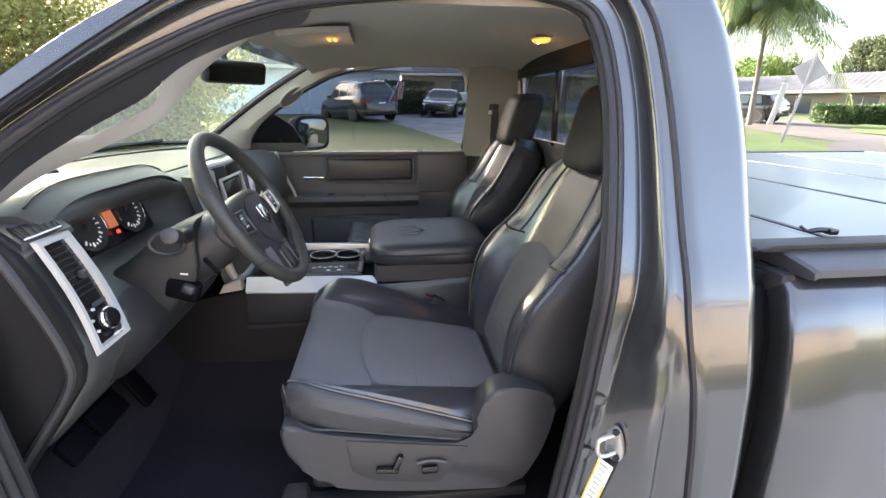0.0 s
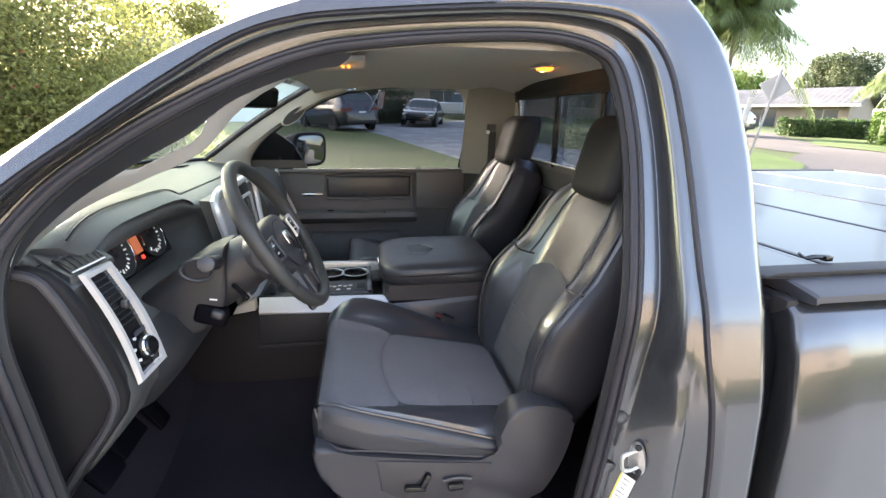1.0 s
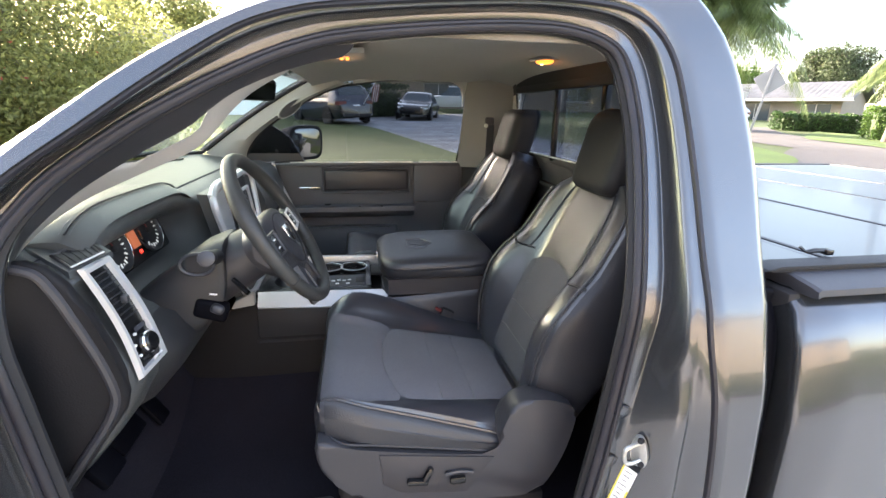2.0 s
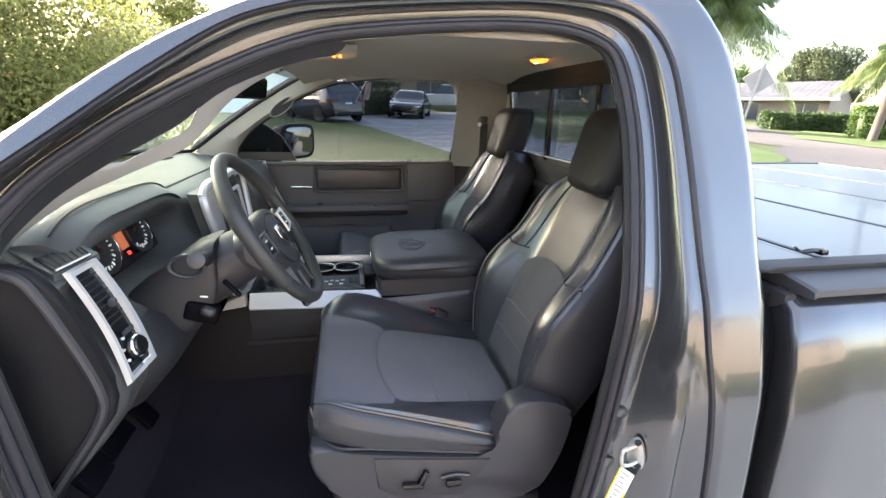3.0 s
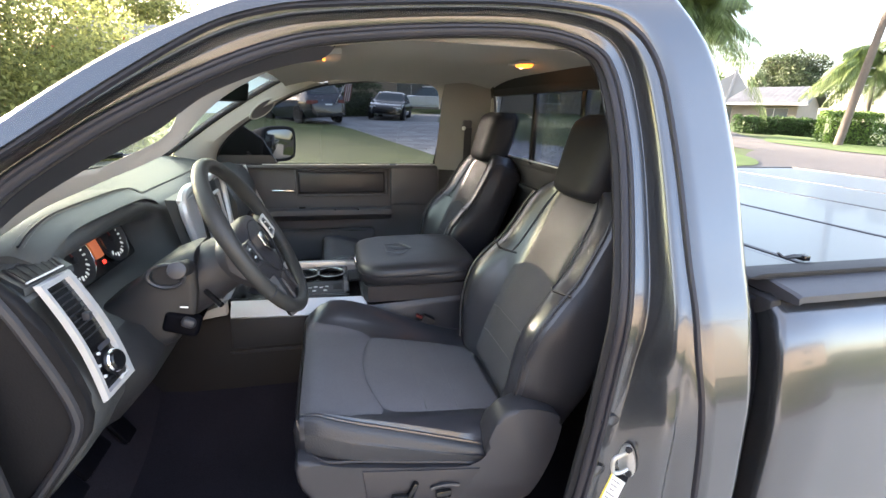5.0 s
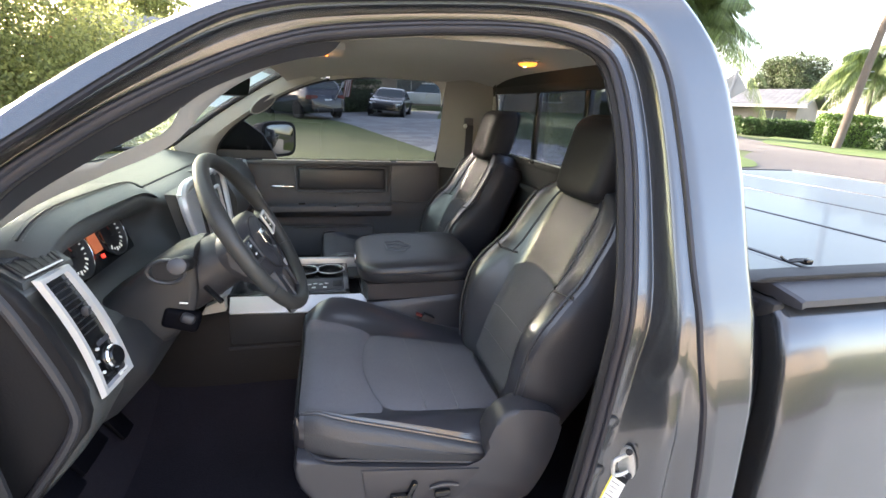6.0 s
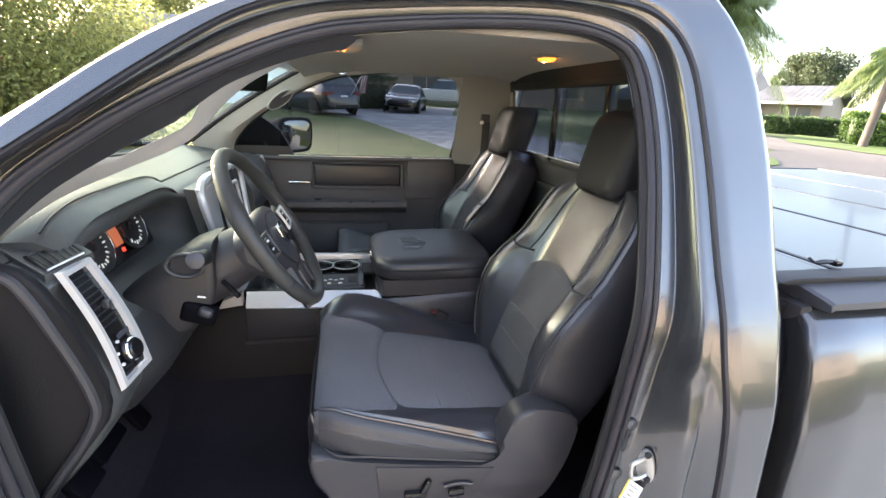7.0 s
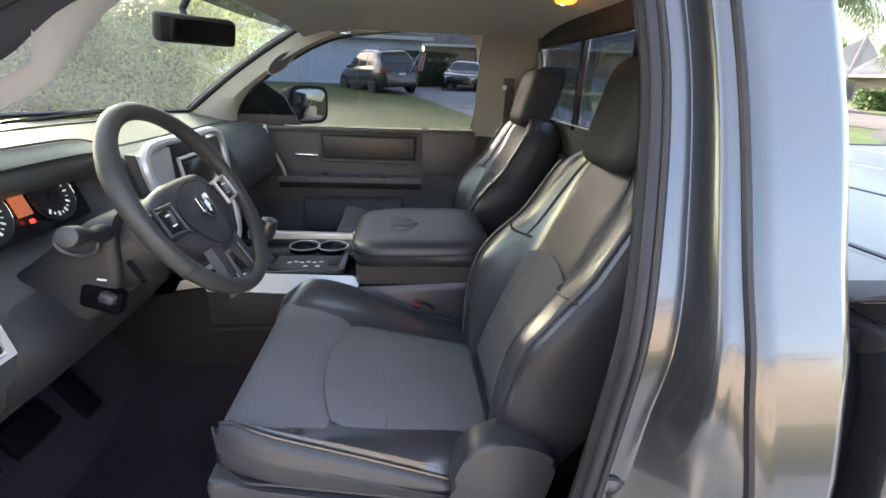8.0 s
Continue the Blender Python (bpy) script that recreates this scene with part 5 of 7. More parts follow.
for y in np.linspace(-0.688, -0.142, 36):
    zt = hood_top(y)
    hood_rings.append([(-0.96, y, min(zt, 1.420) - 0.004), (-0.90, y, zt * 0.5 + 1.420 * 0.5), (-0.83, y, zt - 0.003), (-0.785, y, zt), (-0.757, y, zt), (-0.750, y, zt - 0.003), (-0.733, y, zt - 0.012), (-0.717, y, zt - 0.022), (-0.714, y, zt - 0.025), (-0.717, y, zt - 0.028), (-0.75, y, zt - 0.026), (-0.86, y, min(zt - 0.030, 1.404)), (-0.93, y, 1.398)])
part("cluster_hood", loft(hood_rings), DASH, dash, "stitched hood over the dials", 26)
part("hood_seam", tube([(-0.752, y, hood_top(y) + 0.0015) for y in np.linspace(-0.675, -0.155, 40)], 0.0022, 6), RUBBER, dash, "dark seam along the hood")
for off in (-0.008, 0.008):
    part("hood_stitching", stitches([(-0.752 + off, y, hood_top(y) + 0.0012 - 0.10 * max(off, 0)) for y in np.linspace(-0.675, -0.155, 60)]), SEAM, dash, "row of pale stitches")
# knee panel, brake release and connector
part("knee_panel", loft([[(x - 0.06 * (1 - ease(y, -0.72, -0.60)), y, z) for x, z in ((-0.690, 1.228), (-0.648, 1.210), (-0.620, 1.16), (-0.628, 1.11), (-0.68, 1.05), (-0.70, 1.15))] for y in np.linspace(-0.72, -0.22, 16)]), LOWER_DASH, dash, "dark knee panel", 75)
# solid near-black block; its colour stands for the shade inside the recess
release = part("brake_release", box((0.070, 0.03, 0.046), (-0.578, -0.533, 1.204), 0.010, 3, (0, 18, 0)), SHADE_RUBBER, dash, "parking brake release recess, its shade drawn as a near-black block")
part("release_lever", box((0.028, 0.024, 0.021), (-0.562, -0.546, 1.210), 0.008, 3, (0, 24, 0)), PLASTIC_SEAT, release, "grey release lever")
part("release_mark", box((0.016, 0.002, 0.004), (-0.568, -0.5435, 1.243), 0.0008, 1, (0, 8, 0)), MARK, release, "white printed mark")
# centre stack in its silver frame
STX = -0.665


def stack_at(y, z, lift=0.0):
    return (STX + 0.0 + (1.42 - z) * 0.16 + lift, y, z)


stack_line = catmull([stack_at(-0.20, 1.405, 0.02), stack_at(0.02, 1.418, 0.02), stack_at(0.24, 1.405, 0.02), stack_at(0.225, 1.25, 0.02), stack_at(0.19, 1.09, 0.015), stack_at(0.02, 1.07, 0.015), stack_at(-0.15, 1.09, 0.015), stack_at(-0.185, 1.25, 0.02)], 6, True)
stack = part("stack_panel", loft([[stack_at(y, z, -0.02) for y, z in ((-0.21, 1.405), (0.25, 1.405), (0.19, 1.06), (-0.15, 1.06))], [stack_at(y, z, 0.018) for y, z in ((-0.20, 1.40), (0.24, 1.40), (0.185, 1.07), (-0.145, 1.07))]]), DASH, dash, "dark centre stack")
part("stack_frame", tube(stack_line, 0.012, 8, True), SILVER, stack, "satin silver stack frame")
part("stack_wing", loft([[stack_at(y, z, 0.03) for y, z in ((-0.215, 1.40), (-0.10, 1.408), (-0.12, 1.33), (-0.135, 1.24), (-0.175, 1.24))], [stack_at(y, z, 0.01) for y, z in ((-0.22, 1.405), (-0.10, 1.412), (-0.115, 1.325), (-0.13, 1.23), (-0.18, 1.23))]]), SILVER, stack, "silver wing of the stack frame")
part("radio_screen", box((0.008, 0.165, 0.095), stack_at(0.02, 1.318, 0.030), 0.004, 2, (0, -9, 0)), BLACK, stack, "black radio screen")
part("radio_frame", tube([stack_at(y, z, 0.032) for y, z in ((-0.08, 1.375), (0.12, 1.375), (0.12, 1.26), (-0.08, 1.26))], 0.006, 6, True), SILVER, stack)
for y in (-0.045, 0.085):
    part("stack_vent", box((0.012, 0.10, 0.05), stack_at(y, 1.39, 0.022), 0.006, 2, (0, -9, 0)), DARK, stack)
for k in range(3):
    part("climate_knob", lathe([(0.022, 0), (0.020, 0.02), (0, 0.022)], 20, Matrix.Translation(stack_at(-0.05 + 0.07 * k, 1.16, 0.018)) @ Matrix.Rotation(radians(81), 4, "Y")), PLASTIC_SEAT, stack, "round climate knob")
for k in range(6):
    part("stack_button", box((0.008, 0.022, 0.012), stack_at(-0.05 + 0.028 * k, 1.215, 0.022), 0.002), PLASTIC, stack)
part("passenger_bezel", tube([(-0.640, 0.742, 1.388), (-0.618, 0.748, 1.30), (-0.575, 0.748, 1.20), (-0.565, 0.735, 1.175)], 0.007, 8), SILVER, dash, "silver edge of the passenger's end vent")
part("passenger_dash_pad", loft([[(x, y, z) for x, z in ((-0.78, 1.395), (-0.70, 1.40), (-0.635, 1.375), (-0.60, 1.30), (-0.60, 1.22), (-0.66, 1.15), (-0.75, 1.15))] for y in np.linspace(0.275, 0.745, 12)]), DASH, dash, "padded passenger's side of the dashboard", 60)
part("glovebox_line", box((0.006, 0.40, 0.006), (-0.612, 0.51, 1.19)), DARK, dash)
part("defrost_grille", sheet(lambda u, v: (screen_foot(-0.55 + 1.1 * u) + 0.07 + 0.035 * v, -0.55 + 1.1 * u, 1.4285 - 0.002 * v), 20, 2, None, 0.004), DARK, dash, "dark defrost grille")
part("sun_sensor", lathe([(0.022, 0), (0.020, 0.01), (0.010, 0.016), (0, 0.017)], 16, pose(-0.985, -0.24, 1.42)), CAP, dash)

# pedals, with the footwell's shade put into their near-black colour
pedals = thing("pedal_set", "black brake and accelerator pedals, darkened further for footwell shade", "pedals", (-0.86, -0.45, 0.78))
part("brake_pedal", box((0.02, 0.12, 0.07), (-0.835, -0.47, 0.865), 0.008, 2, (0, -35, 0)), SHADE_RUBBER, pedals)
part("accelerator_pedal", box((0.015, 0.06, 0.15), (-0.845, -0.32, 0.85), 0.008, 2, (0, -30, 0)), SHADE_RUBBER, pedals)
part("parking_pedal", box((0.02, 0.08, 0.06), (-0.78, -0.66, 0.92), 0.008, 2, (0, -35, 0)), SHADE_RUBBER, pedals)
for y, x, z in ((-0.47, -0.86, 0.88), (-0.66, -0.80, 0.94)):
    part("pedal_arm", tube([(x, y, z), (x - 0.08, y, z + 0.12), (x - 0.10, y, z + 0.25)], 0.009, 6), SHADE_RUBBER, pedals)

# ---- steering wheel ----
WC, WTILT, WR = Vector((-0.443, -0.447, 1.358)), 30.0, 0.180
steering = thing("steering_wheel", "black leather four-spoke steering wheel with silver switch frames", "steering wheel", tuple(WC))
# local frame: X to the right of the driver (towards +y), Y up along the wheel, Z towards the driver
wn_ = Vector((math.cos(radians(WTILT)), 0, math.sin(radians(WTILT))))
wu_ = Vector((-math.sin(radians(WTILT)), 0, math.cos(radians(WTILT))))
wm = Matrix.Translation(WC) @ Matrix((Vector((0, 1, 0)), wu_, wn_)).transposed().to_4x4()


def W(*p):
    return wm @ Vector(p)


def H(x, y, z):
    """A point of the hub, which sits below the middle of the rim."""
    return wm @ Vector((x, y - 0.020, z))


rim_path, rim_r = [], []
for k in range(72):
    t = 2 * math.pi * k / 72
    rim_path.append(W(WR * math.cos(t), WR * math.sin(t), 0.012))
    rim_r.append(0.0155 + 0.003 * math.exp(-((math.sin(t) - 0.45) * 4) ** 2))
part("rim", tube(rim_path, rim_r, 14, True), RIM_LEATHER, steering, "black leather rim")
for t in (28, 152, 208, 332):
    c, s_ = math.cos(radians(t)), math.sin(radians(t))
    part("rim_seam", tube([W((WR + 0.0162 * math.cos(a)) * c, (WR + 0.0162 * math.cos(a)) * s_, 0.012 + 0.0165 * math.sin(a)) for a in np.linspace(0, 2 * math.pi, 16, endpoint=False)], 0.0012, 5, True), LEATHER_SOFT, steering)
hm = wm @ Matrix.Translation((0, -0.020, 0))
hub = []
for zz, g in ((-0.045, 0.88), (-0.01, 0.97), (0.004, 0.95), (0.014, 0.84), (0.020, 0.62), (0.022, 0.3)):
    ring = []
    for k in range(40):
        t = 2 * math.pi * k / 40
        c, s_ = math.cos(t), math.sin(t)
        rx = 0.122 * math.copysign(abs(c) ** 0.62, c)
        ry = (0.072 if s_ > 0 else 0.094) * math.copysign(abs(s_) ** 0.72, s_)
        ring.append(H(rx * g * (1 - 0.46 * ease(-s_, -0.25, 0.9)), ry * g, zz - 0.010 * abs(c) ** 3))
    hub.append(ring)
hub_part = part("hub_pad", loft(hub), PLASTIC, steering, "dark airbag pad", 60)
part("pad_seam", tube([H(0.082 * math.cos(t) * (1 - 0.2 * (math.sin(t) < 0) * abs(math.sin(t))), (0.055 if math.sin(t) > 0 else 0.074) * math.sin(t), 0.0165) for t in np.linspace(0, 2 * math.pi, 36, endpoint=False)], 0.002, 5, True), DARK, hub_part)
emblem = part("hub_emblem", slab([(-0.022, 0.024), (0.022, 0.024), (0.025, -0.005), (0.0, -0.029), (-0.025, -0.005)], "xy", 0.020, 0.0245, 0.0015), CHROME, hub_part, "plain chrome shield emblem")
emblem.data.transform(hm)
inlay = part("emblem_inlay", tube([(x * 0.62, y * 0.62 - 0.001, 0.0248) for x, y in ((-0.022, 0.024), (0.022, 0.024), (0.025, -0.005), (0.0, -0.029), (-0.025, -0.005))], 0.0016, 5, True), BLACK, hub_part)
inlay.data.transform(hm)
for sg in (-1, 1):
    spoke = part("side_spoke", loft([[H(sg * r, y + h, z) for y, z in ((-w, -0.008), (-w * 0.8, 0.012), (w * 0.8, 0.012), (w, -0.008), (0, -0.02))] for r, w, h in ((0.075, 0.032, 0.004), (0.12, 0.028, 0.008), (0.155, 0.026, 0.012), (0.175, 0.030, 0.014))]), PLASTIC, steering, "side spoke")
    part("switch_frame", tube([H(sg * x, y, 0.017) for x, y in ((0.092, 0.034), (0.146, 0.036), (0.150, -0.010), (0.098, -0.016))], 0.0042, 6, True), SILVER if sg > 0 else PLASTIC, spoke, "switch frame")
    bmx = box((0.046, 0.038, 0.008), (sg * 0.121, 0.011, 0.014), 0.003)
    bmesh.ops.transform(bmx, matrix=hm, verts=bmx.verts)
    part("wheel_switch", bmx, BLACK, spoke)
    for dy in (-0.009, 0.010):
        bmx = box((0.012, 0.003, 0.002), (sg * 0.121, 0.011 + dy, 0.0185))
        bmesh.ops.transform(bmx, matrix=hm, verts=bmx.verts)
        part("switch_mark", bmx, MARK, spoke)
    low = part("lower_spoke", loft([[H(sg * (x + w * a), y, z) for a, z in ((-1, -0.006), (-0.7, 0.008), (0.7, 0.008), (1, -0.006), (0, -0.018))] for x, y, w in ((0.038, -0.065, 0.026), (0.046, -0.10, 0.020), (0.056, -0.135, 0.019), (0.062, -0.158, 0.024))]), PLASTIC, steering, "lower spoke")
    part("spoke_accent", tube([H(sg * 0.030, -0.088, 0.010), H(sg * 0.036, -0.155, 0.010)], 0.004, 6), PLASTIC_SEAT, low)
column = part("column_shroud", loft([[WC + wn_ * d + Vector((0, r * math.cos(t) * 1.1, 0)) + wu_ * (r * math.sin(t) - 0.015) for t in np.linspace(0, 2 * math.pi, 20, endpoint=False)] for d, r in ((-0.045, 0.050), (-0.07, 0.060), (-0.14, 0.066), (-0.20, 0.070))]), PLASTIC, steering, "dark column shroud", 60)


def housing_ring(x, w, z0, z1, r=0.35):
    """A rounded box section of the column housing at one x."""
    ring = []
    for t in np.linspace(0, 2 * math.pi, 36, endpoint=False):
        c, q = math.cos(t), math.sin(t)
        ring.append((x + 0.03 * (q < 0) * q * (x > -0.6), WC.y + w * math.copysign(abs(c) ** r, c) * (1 - 0.10 * max(q, 0)), (z0 + z1) / 2 + (z1 - z0) / 2 * math.copysign(abs(q) ** 0.5, q)))
    return ring


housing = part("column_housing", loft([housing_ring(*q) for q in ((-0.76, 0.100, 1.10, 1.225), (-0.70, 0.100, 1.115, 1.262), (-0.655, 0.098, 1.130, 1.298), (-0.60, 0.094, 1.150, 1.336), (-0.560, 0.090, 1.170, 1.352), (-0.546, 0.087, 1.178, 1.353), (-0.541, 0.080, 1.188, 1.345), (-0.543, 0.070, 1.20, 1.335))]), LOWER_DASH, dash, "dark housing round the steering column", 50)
part("stalk_bezel", tube([(-0.588 + 0.030 * math.cos(t) * (1.25 if math.cos(t) < 0 else 1.0), -0.5475, 1.313 + 0.024 * math.sin(t)) for t in np.linspace(0, 2 * math.pi, 28, endpoint=False)], 0.004, 6, True), PLASTIC_SEAT, housing, "raised ring round the stalk")
part("stalk_hollow", lathe([(0.026, 0), (0.022, -0.003), (0, -0.004)], 24, pose(-0.590, -0.5455, 1.313, 90, 0, 0)), DARK, housing)
stalk = part("signal_stalk", tube(catmull([(-0.560, -0.500, 1.318), (-0.556, -0.545, 1.328), (-0.551, -0.580, 1.338), (-0.548, -0.605, 1.345), (-0.546, -0.626, 1.350)], 3), [0.016] * 4 + [0.011, 0.010, 0.0105, 0.012, 0.014, 0.016, 0.0165, 0.0165, 0.0165], 16), DARK, steering, "signal stalk with round end", 60)
part("stalk_end", lathe([(0.0165, 0), (0.0155, 0.004), (0.010, 0.006), (0, 0.0065)], 20, pose(-0.546, -0.626, 1.350, 72, 0, 8)), PLASTIC_SEAT, stalk)
part("tilt_lever", tube([WC + wn_ * -0.10 + Vector((0, -0.075, -0.04)), WC + wn_ * -0.06 + Vector((0, -0.10, -0.085))], 0.006, 6), BLACK, steering)

# ---- mirrors, lamps and handles ----
mirror = thing("rear_view_mirror", "black rear-view mirror hung at the windscreen", "mirror", (-0.56, 0.0, 1.69))
mirror_m = pose(-0.570, 0.0, 1.687, 0, 14, -40)
bm = box((0.035, 0.205, 0.066), (0, 0, 0), 0.014, 3)
bmesh.ops.transform(bm, matrix=mirror_m, verts=bm.verts)
part("mirror_case", bm, DARK, mirror)
bm = box((0.002, 0.184, 0.049), (0.0185, 0, 0))
bmesh.ops.transform(bm, matrix=mirror_m, verts=bm.verts)
part("mirror_glass", bm, MIRROR, mirror, "reflecting mirror glass")
part("mirror_stem", tube([(-0.59, 0.0, 1.71), (-0.60, 0.01, 1.735), (-0.58, 0.01, 1.765)], 0.009, 8), DARK, mirror)

wing_mirror = thing("wing_mirror", "black folding wing mirror outside the passenger's window", "mirror", (-0.52, 1.0, 1.42))
wing_m = pose(-0.52, 1.11, 1.455, 0, 3, -42)


def wing_ring(x, w, h):
    return [wing_m @ Vector((x, w * math.copysign(abs(math.cos(t)) ** 0.5, math.cos(t)), h * math.copysign(abs(math.sin(t)) ** 0.5, math.sin(t)))) for t in np.linspace(0, 2 * math.pi, 32, endpoint=False)]


part("mirror_shell", loft([wing_ring(-0.12, 0.06, 0.05), wing_ring(-0.09, 0.10, 0.075), wing_ring(-0.01, 0.118, 0.094), wing_ring(0.004, 0.116, 0.092), wing_ring(0.006, 0.104, 0.080)]), DARK, wing_mirror)
part("mirror_glass", loft([wing_ring(0.007, 0.100, 0.076), wing_ring(0.009, 0.096, 0.072)]), MIRROR, wing_mirror, "reflecting mirror glass")
part("mirror_arm", tube([(-0.62, 0.86, 1.405), (-0.61, 0.93, 1.41), (-0.57, 1.03, 1.42)], [0.04, 0.035, 0.03], 10), DARK, wing_mirror)

dome = thing("dome_lamp", "lit amber dome lamp in the headliner", "lamp", (0.37, 0, 1.81))
part("lamp_base", box((0.075, 0.10, 0.008), (0.372, 0.0, 1.803), 0.003), LINER, dome)
part("lamp_lens", loft([[(0.372 + w * 0.028 * math.cos(t), w * 0.038 * math.sin(t) + 0.006 * math.cos(2 * t), z) for t in np.linspace(0, 2 * math.pi, 24, endpoint=False)] for z, w in ((1.802, 1.0), (1.796, 0.97), (1.791, 0.8), (1.789, 0.4))]), AMBER, dome, "glowing amber lens")
part("lamp_core", lathe([(0, -0.010), (0.010, -0.006), (0.012, 0), (0, 0.004)], 12, pose(0.365, 0.008, 1.7965)), AMBER_CORE, dome)
overhead = thing("overhead_lamp", "dark overhead console with a lit amber map lamp", "lamp", (-0.28, 0, 1.79))
part("overhead_base", loft([[(x, y * w, z + h) for y, z in ((-1, 1.80), (-0.9, 1.787), (0.9, 1.787), (1, 1.80))] for x, w, h in ((-0.42, 0.13, -0.012), (-0.30, 0.15, -0.004), (-0.22, 0.14, 0.0))]), LINER, overhead)
for x in (-0.287, -0.269):
    part("map_lens", box((0.009, 0.048, 0.006), (x, -0.005, 1.782), 0.002), AMBER, overhead, "thin glowing amber lens")
for nm, at_, power in (("dome_light", (0.372, 0, 1.765), 0.004), ("map_light", (-0.277, -0.005, 1.765), 0.006)):
    ld = bpy.data.lights.new(nm, "POINT")
    ld.energy, ld.color, ld.shadow_soft_size = power, (1.0, 0.55, 0.2), 0.03
    new(nm, ld).location = at_

handle = thing("grab_handle", "beige moulded grab handle on the driver's windscreen pillar", "grab handle", (-0.60, -0.70, 1.58))
for name, first, last in (("lower_cover", 0.0, 10 / 36), ("grip_bar", 10 / 36, 20 / 36), ("upper_cover", 20 / 36, 1.0)):
    part(name, trim_strip(lambda v: seal_share(v) + 0.40 * grip_gap(v), lambda v: 1.0, first, last), TRIM, handle, "", 75)

# passenger's grip: an oval hollow in the pillar trim
oval = thing("grab_handle", "oval grip hollow moulded in the passenger's pillar trim", "grab handle", (-0.535, 0.67, 1.63))
OV_C, OV_U = Vector((-0.533, 0.668, 1.632)), Vector((0.134, -0.04, 0.107)).normalized()
OV_N = Vector((0.45, -0.80, -0.40))
OV_N = (OV_N - OV_U * OV_N.dot(OV_U)).normalized()
OV_V = OV_N.cross(OV_U)


def oval_at(t, g, lift):
    return OV_C + OV_U * 0.064 * g * math.cos(t) + OV_V * 0.027 * (1 - (1 - g) * 1.4) * math.sin(t) + OV_N * lift


turn_ = np.linspace(0, 2 * math.pi, 40, endpoint=False)
part("grip_rim", loft([[oval_at(t, g, d) for t in turn_] for g, d in ((1.12, -0.005), (1.07, 0.001), (1.02, 0.0025), (0.97, 0.002), (0.93, 0.000))], True, False), TRIM, oval, "", 70)
# barely sunk disc; darker plastic paints the shade of a deeper hollow
part("grip_hollow", loft([[oval_at(t, g, d) for t in turn_] for g, d in ((0.94, 0.001), (0.80, -0.0015), (0.50, -0.002))]), DOOR_PLASTIC, oval, "almost flat hollow, its shade painted as dark grey", 70)


# ---- ground and street ----
GRASS = material("lawn_grass", (0.075, 0.098, 0.024), 0.9, 0, 0.5, 60, 0.3, 0.7, bump=1.0)
ROAD = material("pale_asphalt", (0.105, 0.090, 0.080), 0.9, 0, 0.2, 90, 0.12, 0.5, bump=0.4)
PAVER = material("grey_paver", (0.23, 0.24, 0.255), 0.85, 0, 0.25, 60, 0.10, 0.8, objects=0.2, island=0.15)
CONCRETE = material("pale_concrete", (0.20, 0.205, 0.215), 0.9, 0, 0.2, 60, 0.15, 0.7, bump=0.3)
# overbright ground, to bounce light onto lower paint and into the cab
APRON = material("bounce_pale_concrete", (0.66, 0.60, 0.51), 0.85, 0, 0.15, 60, 0.12, 0.7, bump=0.3)
LEAF = material("yellow_green_leaves", (0.190, 0.205, 0.068), 0.55, 0, 0, 60, 0.25, 1.2, island=0.5, translucent=0.55)
LEAF_BRIGHT = material("bright_hedge_leaves", (0.095, 0.165, 0.030), 0.5, 0, 0, 60, 0.2, 1.5, island=0.45, translucent=0.35)
LEAF_DEEP = material("deep_green_leaves", (0.045, 0.09, 0.02), 0.5, 0, 0, 60, 0.2, 1.5, island=0.5, translucent=0.3)
LEAF_DARK = material("dark_tree_leaves", (0.050, 0.070, 0.028), 0.6, 0, 0, 60, 0.2, 0.3, island=0.6, translucent=0.25)
FROND = material("palm_frond_green", (0.100, 0.140, 0.042), 0.55, 0, 0, 60, 0.2, 0.8, island=0.4, translucent=0.18)
BARK = material("grey_brown_bark", (0.13, 0.115, 0.095), 0.9, 0, 0.4, 25, 0.25, 3, bump=0.8)
BLOSSOM = material("red_blossom", (0.30, 0.05, 0.03), 0.6, 0, 0, 60, 0.2, 2, island=0.4, translucent=0.3)
STUCCO = material("cream_stucco", (0.22, 0.18, 0.145), 0.9, 0, 0.1, 40, 0.08, 0.8, bump=0.3)
STUCCO_WARM = material("peach_stucco", (0.30, 0.255, 0.205), 0.9, 0, 0.1, 40, 0.08, 0.8, bump=0.3)
STUCCO_BLUE = material("pale_blue_stucco", (0.42, 0.50, 0.62), 0.9, 0, 0.1, 40, 0.08, 0.8, bump=0.3)
ROOF_TILE = material("weathered_white_tile", (0.15, 0.15, 0.155), 0.8, 0, 0.2, 30, 0.2, 0.6, island=0.15)
FASCIA = material("white_fascia_paint", (0.40, 0.40, 0.40), 0.6, 0, 0.05, 40, 0.06, 2)
HOUSE_GLASS = material("dark_house_glass", (0.05, 0.065, 0.075), 0.1, 0, 0, 60, 0.1, 2)
POLE = material("weathered_timber_pole", (0.105, 0.083, 0.068), 0.9, 0, 0.35, 30, 0.2, 2, bump=0.7)
SIGN_BACK = material("bare_sign_back", (0.22, 0.22, 0.23), 0.5, 0.0, 0.1, 40, 0.1, 3)
VERGE = material("bright_mown_grass", (0.085, 0.130, 0.022), 0.9, 0, 0.5, 60, 0.3, 0.7, bump=1.0)
SLOPE = 0.048


def ground_z(x, y):
    return SLOPE * max(min(y, 70), -30)


def drape(x, y, lift=0.0):
    return (x, y, ground_z(x, y) + lift)


setting("ground", sheet(lambda u, v: drape(-300 + 600 * u, -300 + 600 * v), 60, 60), GRASS, "sloping lawn and verge reaching the horizon", "ground")


